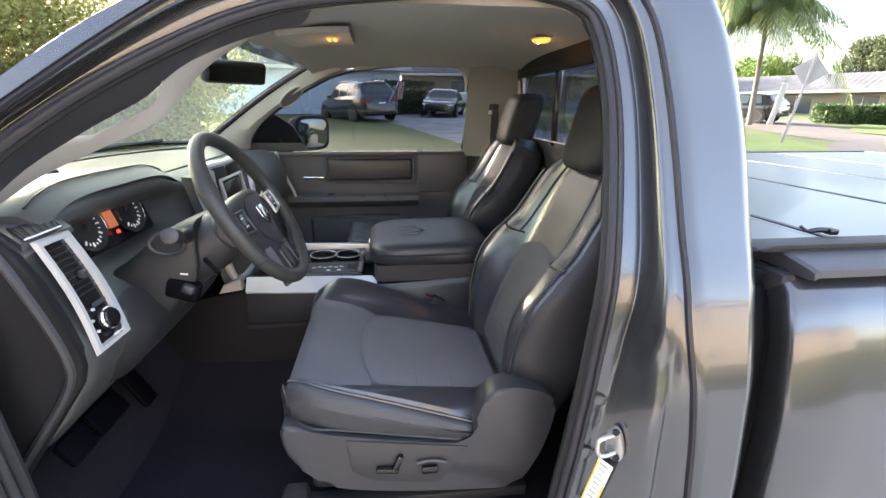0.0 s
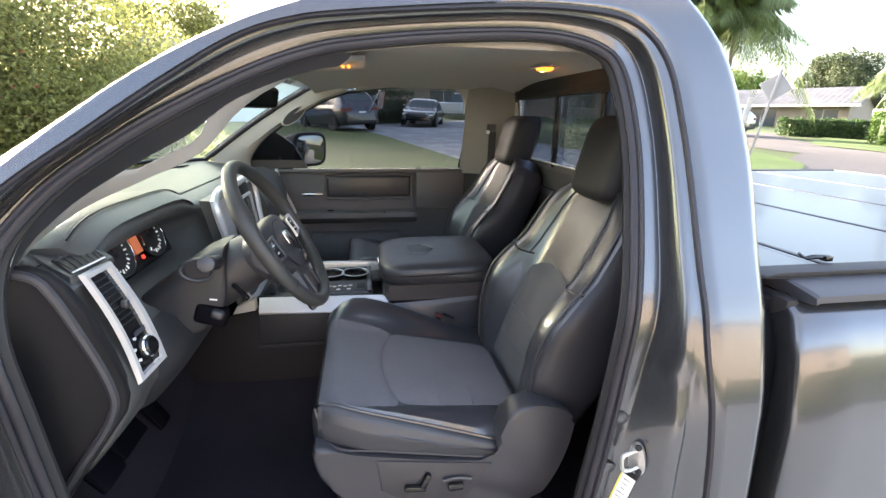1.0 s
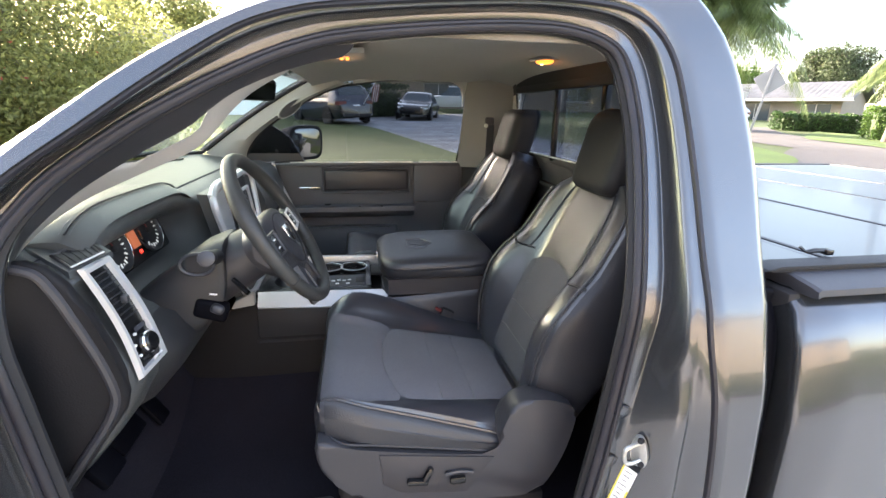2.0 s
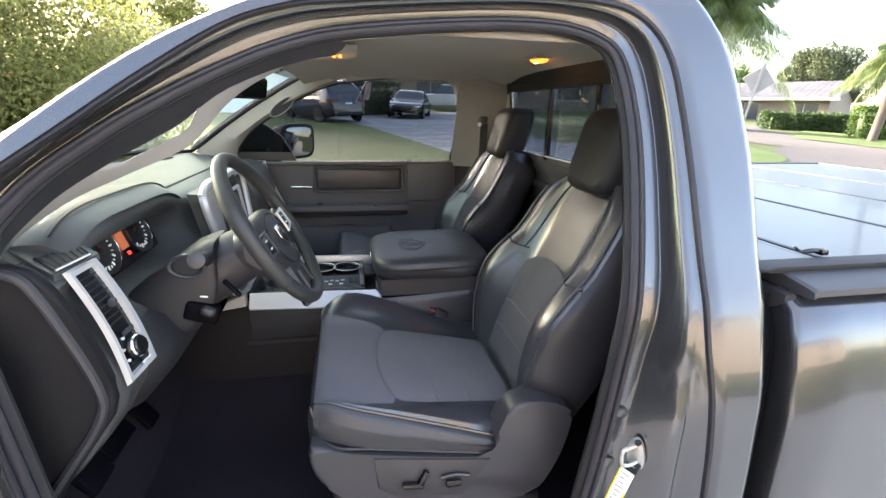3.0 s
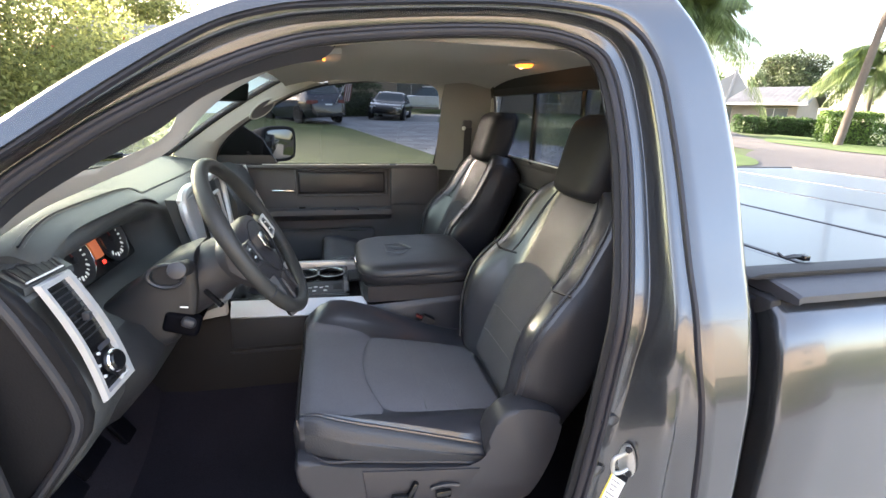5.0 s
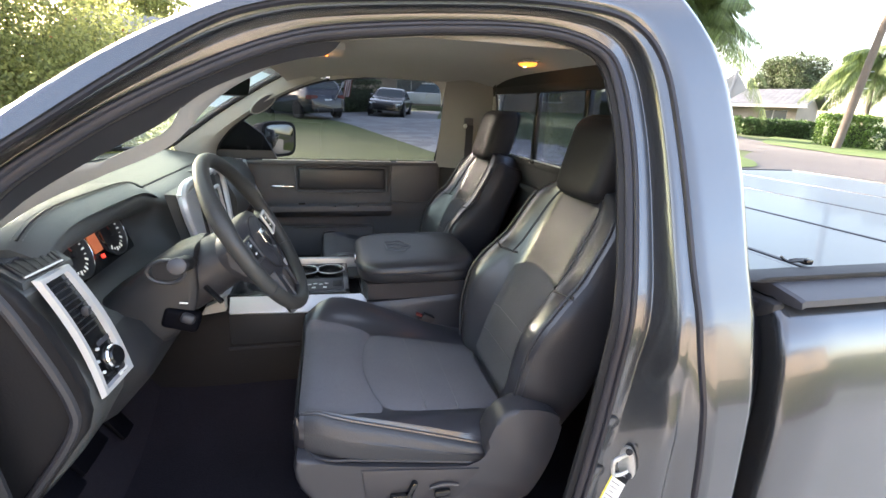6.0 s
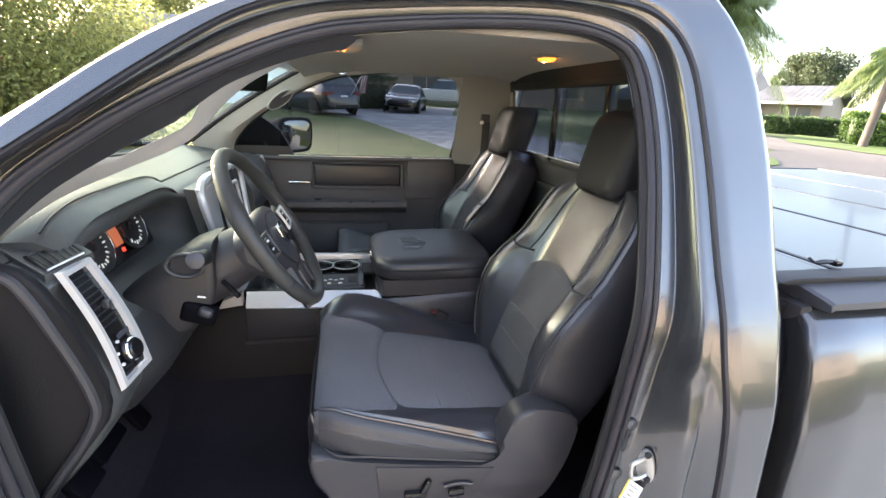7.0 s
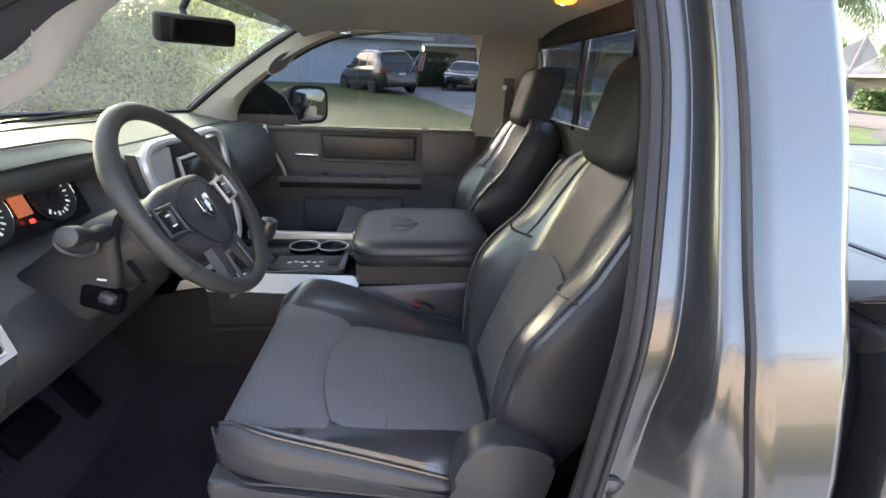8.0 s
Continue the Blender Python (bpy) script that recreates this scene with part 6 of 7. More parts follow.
def strip(points_a, points_b, lift, n=14):
    a, b = catmull(points_a, n), catmull(points_b, n)
    bm = bmesh.new()
    rings = [[drape(p[0] + (q[0] - p[0]) * f, p[1] + (q[1] - p[1]) * f, lift) for f in np.linspace(0, 1, 7)] for p, q in zip(a, b)]
    loft(rings, False, False, bm)
    return bm


setting("road", strip([(-60, -9), (0, -5.5), (8, 2.0), (14, 6.0), (30, 4.0), (90, 0)], [(-60, 1.2), (0, 1.6), (9, 7.5), (18.0, 13.6), (32, 5.5 + 4), (90, 12)], 0.02), ROAD, "pale worn street surface", "road")
near_verge = [(6.0, 9.2), (10.7, 8.9), (12.3, 9.9), (13.0, 11.2), (13.5, 12.8), (13.1, 14.2), (10.0, 16.0)]
setting("verge", strip(near_verge, [(6.0, 12.0), (8.0, 11.5), (9.0, 12.0), (9.5, 12.5), (9.8, 13.2), (9.5, 14.2), (8.5, 14.5)], 0.045, 5), VERGE, "bright mown verge at the street corner", "verge")
setting("verge", strip([(23.2, 19.2), (19.3, 16.1), (18.9, 14.6), (19.1, 13.2), (19.4, 11.8), (24.0, 6.0)], [(24.0, 19.6), (24.4, 17.9), (24.4, 16.5), (24.2, 15.0), (24.6, 13.0), (30.0, 9.0)], 0.05, 5), VERGE, "mown verge before the clipped hedges", "verge")
# unseen apron, added as a reflector below the doorway
setting("parking_apron", strip([(-9, -4.6), (0, -4.4), (9, -3.6)], [(-9, 2.0), (0, 2.0), (9, 2.4)], 0.034, 6), APRON, "unseen pale concrete apron under the truck, brightened to bounce light", "driveway")
setting("driveway", strip([(16.0, 9.6), (15.0, 14.5), (17.5, 22.0)], [(20.5, 12.5), (20.0, 17.0), (23.5, 22.5)], 0.024), ROAD, "pale concrete driveway of the house over the road", "driveway")
setting("paver_base", strip([(2.2, 9.0), (1.0, 14.0), (-0.6, 19.5), (-4.5, 23.5)], [(9.0, 9.0), (6.4, 14.0), (4.8, 19.5), (7.5, 31)], 0.02), CONCRETE, "joint bed of the paved driveway", "driveway")


# ---- plants ----
def leaf_mesh(name, centres, size, droop=0.3, aspect=2.2, up=0.0):
    """Many small bent leaves, each an island of two faces."""
    rng = np.random.default_rng(len(centres) + int(size * 1000))
    k = len(centres)
    d = rng.normal(size=(k, 3))
    d[:, 2] -= droop
    d /= np.linalg.norm(d, axis=1)[:, None]
    e = np.cross(d, rng.normal(size=(k, 3)))
    e /= np.linalg.norm(e, axis=1)[:, None]
    n = np.cross(d, e)
    s = size * rng.uniform(0.6, 1.35, k)[:, None]
    c = np.array(centres)
    p0, p2 = c, c + d * s
    p1, p3 = c + d * s * 0.5 + e * s / aspect / 2 + n * s * 0.08, c + d * s * 0.5 - e * s / aspect / 2 + n * s * 0.08
    verts = np.stack([p0, p1, p2, p3], axis=1).reshape(-1, 3)
    faces = [(4 * i, 4 * i + 1, 4 * i + 2, 4 * i + 3) for i in range(k)]
    me = bpy.data.meshes.new(name)
    me.from_pydata(verts.tolist(), [], faces)
    return me


def clumps(seed, blobs, leaves, spread_=0.35):
    """Leaf centres on the shells of uneven clumps; blobs: (x, y, z, rx, ry, rz)."""
    rng = np.random.default_rng(seed)
    pts = []
    total = sum(b[3] * b[4] + b[5] * b[4] for b in blobs)
    for b in blobs:
        k = int(leaves * (b[3] * b[4] + b[5] * b[4]) / total)
        v = rng.normal(size=(k, 3))
        v /= np.linalg.norm(v, axis=1)[:, None]
        r = 1 - np.abs(rng.normal(size=k)) * spread_
        bump = np.array([1 + 0.25 * noise.noise(Vector((q[0] * 2.2 + seed, q[1] * 2.2, q[2] * 2.2))) for q in v])
        pts.append(np.array(b[:3]) + v * np.array(b[3:6]) * (r * bump)[:, None])
    return np.concatenate(pts)


def limbs(base, tips, r0):
    bm = bmesh.new()
    for t in tips:
        b, e = Vector(base), Vector(t)
        mid = b.lerp(e, 0.5) + Vector((random.uniform(-0.15, 0.15), random.uniform(-0.15, 0.15), 0.1)) * (e - b).length * 0.4
        path = catmull([b, mid, e], 6)
        tube(path, list(np.linspace(r0, r0 * 0.2, len(path))), 7, False, bm)
    return bm


def shrub(name, label, base, blobs, leaves, size, mat, seed, r0=0.06, flowers=0):
    s = thing(name, label, "shrub", tuple(base))
    for b in blobs[::4]:
        part("stem", limbs(base, [(b[0], b[1], b[2])], r0), BARK, s)
    part_mesh("foliage", leaf_mesh("foliage", clumps(seed, blobs, leaves), size), mat, s, "", 180, False)
    if flowers:
        part_mesh("blossoms", leaf_mesh("blossoms", clumps(seed + 7, blobs, flowers, 0.05), size * 0.7), BLOSSOM, s, "red blossoms", 180, False)
    return s


def blobs_in(seed, n, x, y, z, r):
    rng = np.random.default_rng(seed)
    return [(rng.uniform(*x), rng.uniform(*y), rng.uniform(*z), r * rng.uniform(0.7, 1.3), r * rng.uniform(0.7, 1.3), r * rng.uniform(0.6, 1.1)) for _ in range(n)]


# the second, higher group of clumps is added to filter the low sun
shrub("flowering_shrub", "large loose yellow-green shrub with red blossoms on the verge", (-5.0, 6.6, 0.3), blobs_in(3, 46, (-8.8, -3.3), (5.2, 8.6), (0.4, 3.0), 1.0) + blobs_in(5, 16, (-8.6, -4.1), (5.6, 8.2), (2.7, 4.4), 0.8), 160000, 0.070, LEAF, 3, 0.07, 900)
shrub("low_shrub", "low dense green shrub beside the lawn", (-7.4, 10.2, 0.4), blobs_in(9, 14, (-9.5, -5.4), (9.0, 11.5), (0.5, 1.5), 0.7), 9000, 0.11, LEAF_DEEP, 9, 0.04)


def tree(name, label, base, height, blobs, leaves, size, mat, seed, r0=0.25):
    t = thing(name, label, "tree", tuple(base))
    top = Vector(base) + Vector((0, 0, height * 0.5))
    path = catmull([base, Vector(base).lerp(top, 0.5) + Vector((0.15, 0.1, 0)), top], 6)
    part("trunk", tube(path, list(np.linspace(r0, r0 * 0.6, len(path))), 10), BARK, t)
    part("limbs", limbs(tuple(top), [(b[0], b[1], b[2]) for b in blobs[:14]], r0 * 0.5), BARK, t)
    part_mesh("crown", leaf_mesh("crown", clumps(seed, blobs, leaves, 0.25), size), mat, t, "", 180, False)
    return t


tree("broadleaf_tree", "dark broadleaf tree behind the tiled house", (52, 45, 2.2), 8, blobs_in(11, 26, (50.5, 57), (42, 47), (4.5, 8.4), 1.7), 30000, 0.26, LEAF_DARK, 11, 0.4)
tree("light_tree", "yellow-green tree behind the tiled house", (44, 50, 2.2), 6, blobs_in(12, 12, (41, 47), (48, 52), (4.0, 6.6), 1.6), 9000, 0.34, LEAF_BRIGHT, 12, 0.3)
tree("garden_tree", "green garden tree beside the street", (-15.0, 40.0, 1.9), 8, blobs_in(14, 16, (-18.0, -11.0), (38, 42), (6.0, 9.5), 1.6), 9000, 0.3, LEAF, 14, 0.2)


def palm(name, label, base, height, lean, fronds, length, seed):
    rng = np.random.default_rng(seed)
    p = thing(name, label, "palm", tuple(base))
    b = Vector(base)
    top = b + Vector((lean[0], lean[1], height))
    path = catmull([b, b.lerp(top, 0.5) + Vector((lean[0] * -0.08, 0, 0)), top], 8)
    part("trunk", tube(path, list(np.linspace(0.13, 0.085, len(path))), 10), BARK, p, "grey palm trunk")
    for k in range(fronds):
        az = 2 * math.pi * (k + rng.uniform(-0.3, 0.3)) / fronds * 2.0
        el = radians(rng.uniform(-5, 75))
        d = Vector((math.cos(az) * math.cos(el), math.sin(az) * math.cos(el), math.sin(el)))
        ln = length * rng.uniform(0.8, 1.15)
        rach = []
        for j in range(11):
            f = j / 10
            rach.append(top + d * ln * f + Vector((0, 0, -1)) * ln * (0.95 - 0.35 * math.sin(el)) * f ** 2.1)
        verts, faces = [], []
        for j in range(64):
            f = 0.10 + 0.9 * j / 64
            i = min(int(f * 10), 9)
            q = rach[i].lerp(rach[i + 1], f * 10 - i)
            t = (rach[i + 1] - rach[i]).normalized()
            side = t.cross(Vector((0, 0, 1)))
            side = side.normalized() if side.length > 0.05 else Vector((1, 0, 0))
            for sg in (-1, 1):
                ll = 0.72 * length / 2.4 * math.sin(math.pi * min(f * 0.85 + 0.12, 1)) + 0.10
                w = (side * sg * 0.72 + t * 0.45 + Vector((0, 0, -0.55 - 0.3 * rng.random()))).normalized()
                o = len(verts)
                verts += [q, q + w * ll * 0.5 + t * 0.024, q + w * ll + Vector((0, 0, -0.22)), q + w * ll * 0.5 - t * 0.024]
                faces.append((o, o + 1, o + 2, o + 3))
        me = bpy.data.meshes.new("frond")
        me.from_pydata([tuple(v) for v in verts], [], faces)
        fr = part_mesh("frond", me, FROND, p, "", 180, False)
        part("midrib", tube(rach, list(np.linspace(0.022, 0.005, 11)), 5), FROND, fr)
    return p


palm("palm_tree", "tall palm with arching green fronds by the street", drape(17.2, 19.2), 5.0, (-0.3, -0.2), 42, 4.0, 21)
palm("palm_tree", "tall palm with arching green fronds by the street", drape(15.2, 18.9), 5.6, (-0.1, 0.2), 36, 3.8, 22)
palm("palm_tree", "feathery palm behind the clipped hedge", drape(25.9, 16.6), 3.8, (-0.2, 0.1), 46, 2.6, 23)
palm("palm_tree", "feathery palm behind the clipped hedge", drape(27.5, 14.9), 4.2, (-0.2, 0.1), 42, 2.6, 24)


def hedge(name, label, x0, y0, x1, y1, height, depth, leaves, mat, seed):
    h = thing(name, label, "hedge", drape((x0 + x1) / 2, (y0 + y1) / 2))
    rng = np.random.default_rng(seed)
    d = np.array([x1 - x0, y1 - y0])
    ln = np.linalg.norm(d)
    nrm = np.array([-d[1], d[0]]) / ln
    pts = []
    for _ in range(leaves):
        t, f = rng.random(), rng.random()
        if rng.random() < 0.4:
            w, z = rng.uniform(-0.5, 0.5), height * (1 + 0.05 * math.sin(t * 40)) + rng.normal() * 0.03
        else:
            w, z = rng.choice([-0.5, 0.5]) + rng.normal() * 0.05, height * f
        x, y = x0 + d[0] * t + nrm[0] * w * depth, y0 + d[1] * t + nrm[1] * w * depth
        pts.append((x, y, ground_z(x, y) + z))
    core = bmesh.new()
    ring = []
    for t in np.linspace(0.12, 0.88, 8):
        x, y = x0 + d[0] * t, y0 + d[1] * t
        ring.append([(x + nrm[0] * w * depth * 0.26, y + nrm[1] * w * depth * 0.26, ground_z(x, y) + z * height * 0.76) for w, z in ((-1, 0), (-1, 1), (1, 1), (1, 0))])
    part("dense_core", loft(ring, True, True, core), LEAF_DARK, h)
    part_mesh("foliage", leaf_mesh("foliage", pts, 0.13), mat, h, "", 180, False)
    return h


hedge("hedge", "long clipped green hedge before the tiled house", 22.5, 21.2, 26.0, 18.8, 0.86, 0.9, 7000, LEAF_DEEP, 31)
hedge("clipped_bush", "bright clipped bush beside the timber pole", 22.2, 15.9, 24.0, 14.8, 1.35, 1.0, 5000, LEAF_BRIGHT, 32)
hedge("hedge", "low clipped hedge by the palms", 24.0, 14.9, 28.0, 11.5, 0.9, 0.9, 4000, LEAF_DEEP, 33)
hedge("hedge", "dark hedge between the two drives", -0.4, 25.5, 2.6, 27.5, 1.7, 1.4, 5000, LEAF_DARK, 34)


# ---- houses ----
def house(name, label, origin, turn, length, depth, eave, ridge, wall_mat, openings, gable=True):
    """A bungalow in its own frame: front wall along local x at y = 0; openings (x, z, w, h)."""
    h = thing(name, label, "house")
    front = bmesh.new()
    xs = sorted({0.0, length, *[o[0] for o in openings], *[o[0] + o[2] for o in openings]})
    zs_ = sorted({0.0, eave, *[o[1] for o in openings], *[o[1] + o[3] for o in openings]})
    for a, b in zip(xs[:-1], xs[1:]):
        for c, d in zip(zs_[:-1], zs_[1:]):
            if any(o[0] - 1e-6 <= a and b <= o[0] + o[2] + 1e-6 and o[1] - 1e-6 <= c and d <= o[1] + o[3] + 1e-6 for o in openings):
                continue
            box((b - a, 0.2, d - c), ((a + b) / 2, 0.1, (c + d) / 2), 0, 1, (0, 0, 0), front)
    bmesh.ops.remove_doubles(front, verts=front.verts, dist=0.0005)
    part("wall", front, wall_mat, h)
    for x in (0.1, length - 0.1):
        bm = slab([(0.2, 0), (depth, 0), (depth, eave), (depth / 2, ridge - 0.12), (0.2, eave)] if gable else [(0.2, 0), (depth, 0), (depth, eave), (0.2, eave)], "yz", x - 0.1, x + 0.1)
        part("wall", bm, wall_mat, h)
    part("wall", box((length, 0.2, eave), (length / 2, depth, eave / 2)), wall_mat, h)
    over = 0.6
    rise = (ridge - eave) / (depth / 2)
    for sg in (-1, 1):
        slope = part("roof", slab([(-over if sg < 0 else depth + over, eave - over * rise), (depth / 2, ridge), (depth / 2, ridge + 0.14), (-over if sg < 0 else depth + over, eave - over * rise + 0.14)], "yz", -over, length + over), ROOF_TILE, h, "tiled roof slope")
        if sg < 0:
            courses = 16
            tiles = bmesh.new()
            for r in range(courses):
                f0, f1 = r / courses, (r + 1.15) / courses
                y0, y1 = -over + (depth / 2 + over) * f0, -over + (depth / 2 + over) * min(f1, 1)
                z0, z1 = eave - over * rise + (depth / 2 + over) * rise * f0 + 0.16, eave - over * rise + (depth / 2 + over) * rise * min(f1, 1) + 0.15
                cols = int((length + 2 * over) / 0.36)
                for c in range(cols):
                    xa = -over + (length + 2 * over) * c / cols
                    xb = xa + (length + 2 * over) / cols - 0.02
                    xm = (xa + xb) / 2
                    v = [tiles.verts.new(p) for p in ((xa, y0, z0), (xm, y0, z0 + 0.05), (xb, y0, z0), (xb, y1, z1), (xm, y1, z1 + 0.03), (xa, y1, z1))]
                    tiles.faces.new((v[0], v[1], v[4], v[5]))
                    tiles.faces.new((v[1], v[2], v[3], v[4]))
            tagged(part("roof_tiles", tiles, ROOF_TILE, slope, "rows of weathered tiles"), kind="stuff")
    part("fascia", box((length + 2 * over, 0.04, 0.2), (length / 2, -over - 0.02, eave - over * rise + 0.04)), FASCIA, h, "white fascia board")
    part("soffit", box((length + 2 * over, over, 0.03), (length / 2, -over / 2, eave - over * rise - 0.03)), FASCIA, h)
    for x, z, w, hh in openings:
        win = part("window", box((w + 0.12, 0.05, 0.08), (x + w / 2, -0.02, z - 0.04)), FASCIA, h, "house window with white frame")
        part("window_pane", box((w, 0.02, hh), (x + w / 2, 0.12, z + hh / 2)), HOUSE_GLASS, win)
        for k in range(3):
            part("window_bar", box((0.05, 0.05, hh), (x + w * k / 2, 0.09, z + hh / 2)), FASCIA, win)
        for k in range(2):
            part("window_bar", box((w, 0.05, 0.05), (x + w / 2, 0.085, z + hh * k)), FASCIA, win)
    h.matrix_basis = origin @ Matrix.Rotation(radians(turn), 4, "Z")
    return h


far_house = house("bungalow", "cream bungalow with a weathered white tiled roof", pose(24.5, 39.7, 0.55), -60, 16.0, 8.0, 2.50, 3.62, STUCCO, [(13.7, 1.25, 1.75, 0.85), (9.8, 0.2, 2.0, 1.95), (4.0, 1.25, 2.2, 0.85)])
part("wall_lamp", lathe([(0.05, 0), (0.09, 0.05), (0.08, 0.25), (0, 0.3)], 10, pose(12.55, -0.08, 1.60)), AMBER, far_house, "small lit wall lamp")
house("blue_house", "pale blue house with white eaves beside the paved drive", pose(-12.5, 25.5, 1.15), 4, 13.4, 9.0, 2.75, 4.6, STUCCO_BLUE, [(2.0, 0.9, 2.2, 1.2)])
# out of view; added to give the truck's side its tan reflection
house("reflection_house", "unseen two-storey peach house with a tiled roof, added for warm reflections", pose(16.0, -16.5, -0.78), 180, 34.0, 10.0, 6.0, 8.0, STUCCO_WARM, [(x, z, 2.4, 1.2) for x in (4.0, 12.0, 20.0) for z in (0.9, 3.9)])
house("tan_house", "tan house with a tiled roof behind the parked cars", pose(1.5, 39.0, 1.75), -6, 22.0, 9.0, 2.7, 4.4, STUCCO, [(4.0, 0.9, 2.4, 1.2), (10.5, 0.9, 2.4, 1.2), (16.0, 0.9, 2.4, 1.2)])


# ---- street furniture ----
pole = thing("utility_pole", "leaning weathered timber utility pole on the verge", "utility pole", drape(21.7, 14.6))
pole_path = [Vector(drape(21.7, 14.6, -0.1)).lerp(Vector((22.35, 14.2, 9.2)), f) for f in np.linspace(0, 1, 10)]
part("pole_shaft", tube(pole_path, list(np.linspace(0.17, 0.12, 10)), 12), POLE, pole)
for k, f in enumerate((0.30, 0.34, 0.38)):
    q = Vector(drape(21.7, 14.6)).lerp(Vector((22.35, 14.2, 9.2)), f)
    part("pole_step", tube([q + Vector((0.1, -0.05, 0)), q + Vector((0.32, -0.12, 0.02))], 0.012, 6), STEEL, pole)
part("wire", tube([Vector((22.32, 14.22, 8.8)).lerp(Vector((-6, 46, 9.0)), f) + Vector((0, 0, -1.6 * math.sin(math.pi * f))) for f in np.linspace(0, 1, 20)], 0.012, 5), DARK, pole, "sagging overhead wire")
sign = thing("road_sign", "grey back of a square road sign on a leaning post", "road sign", drape(12.3, 11.8))
sign_m = pose(*drape(12.34, 11.91), 0, 9, -43)
bm = box((0.64, 0.012, 0.64), (0, 0, 0), 0.004, 1, (0, 45, 0))
bmesh.ops.transform(bm, matrix=sign_m @ Matrix.Translation((0, 0.04, 2.20)), verts=bm.verts)
part("sign_plate", bm, SIGN_BACK, sign)
bm = box((0.075, 0.04, 2.72), (0, -0.01, 1.36), 0.006)
bmesh.ops.transform(bm, matrix=sign_m, verts=bm.verts)
part("sign_post", bm, SIGN_BACK, sign)
post = thing("white_post", "white leaning mailbox post by the driveway", "post", drape(18.6, 19.6))
part("post_shaft", box((0.24, 0.24, 1.95), (18.75, 19.5, ground_z(0, 19.5) + 0.95), 0.03, 2, (0, 9, -43)), FASCIA, post)


def flag(name, at, turn):
    f = thing(name, "striped flag hanging from a short pole", "flag", at)
    part("flag_pole", tube([at, Vector(at) + Vector((0.5, -0.2, 0.9))], 0.018, 6), STEEL, f)
    for k in range(7):
        part("flag_stripe", sheet(lambda u, v: Vector(at) + Vector((0.45 - 0.35 * u * 0.4 + 0.045 * (k + v) * 0.9, -0.2 + 0.06 * math.sin(u * 6 + k), 0.82 - 0.7 * u)), 8, 1, None, 0.004), RED if k % 2 == 0 else FASCIA, f, "red stripe" if k % 2 == 0 else "white stripe")


flag("flag", (0.12, 19.6, 1.85), 0)


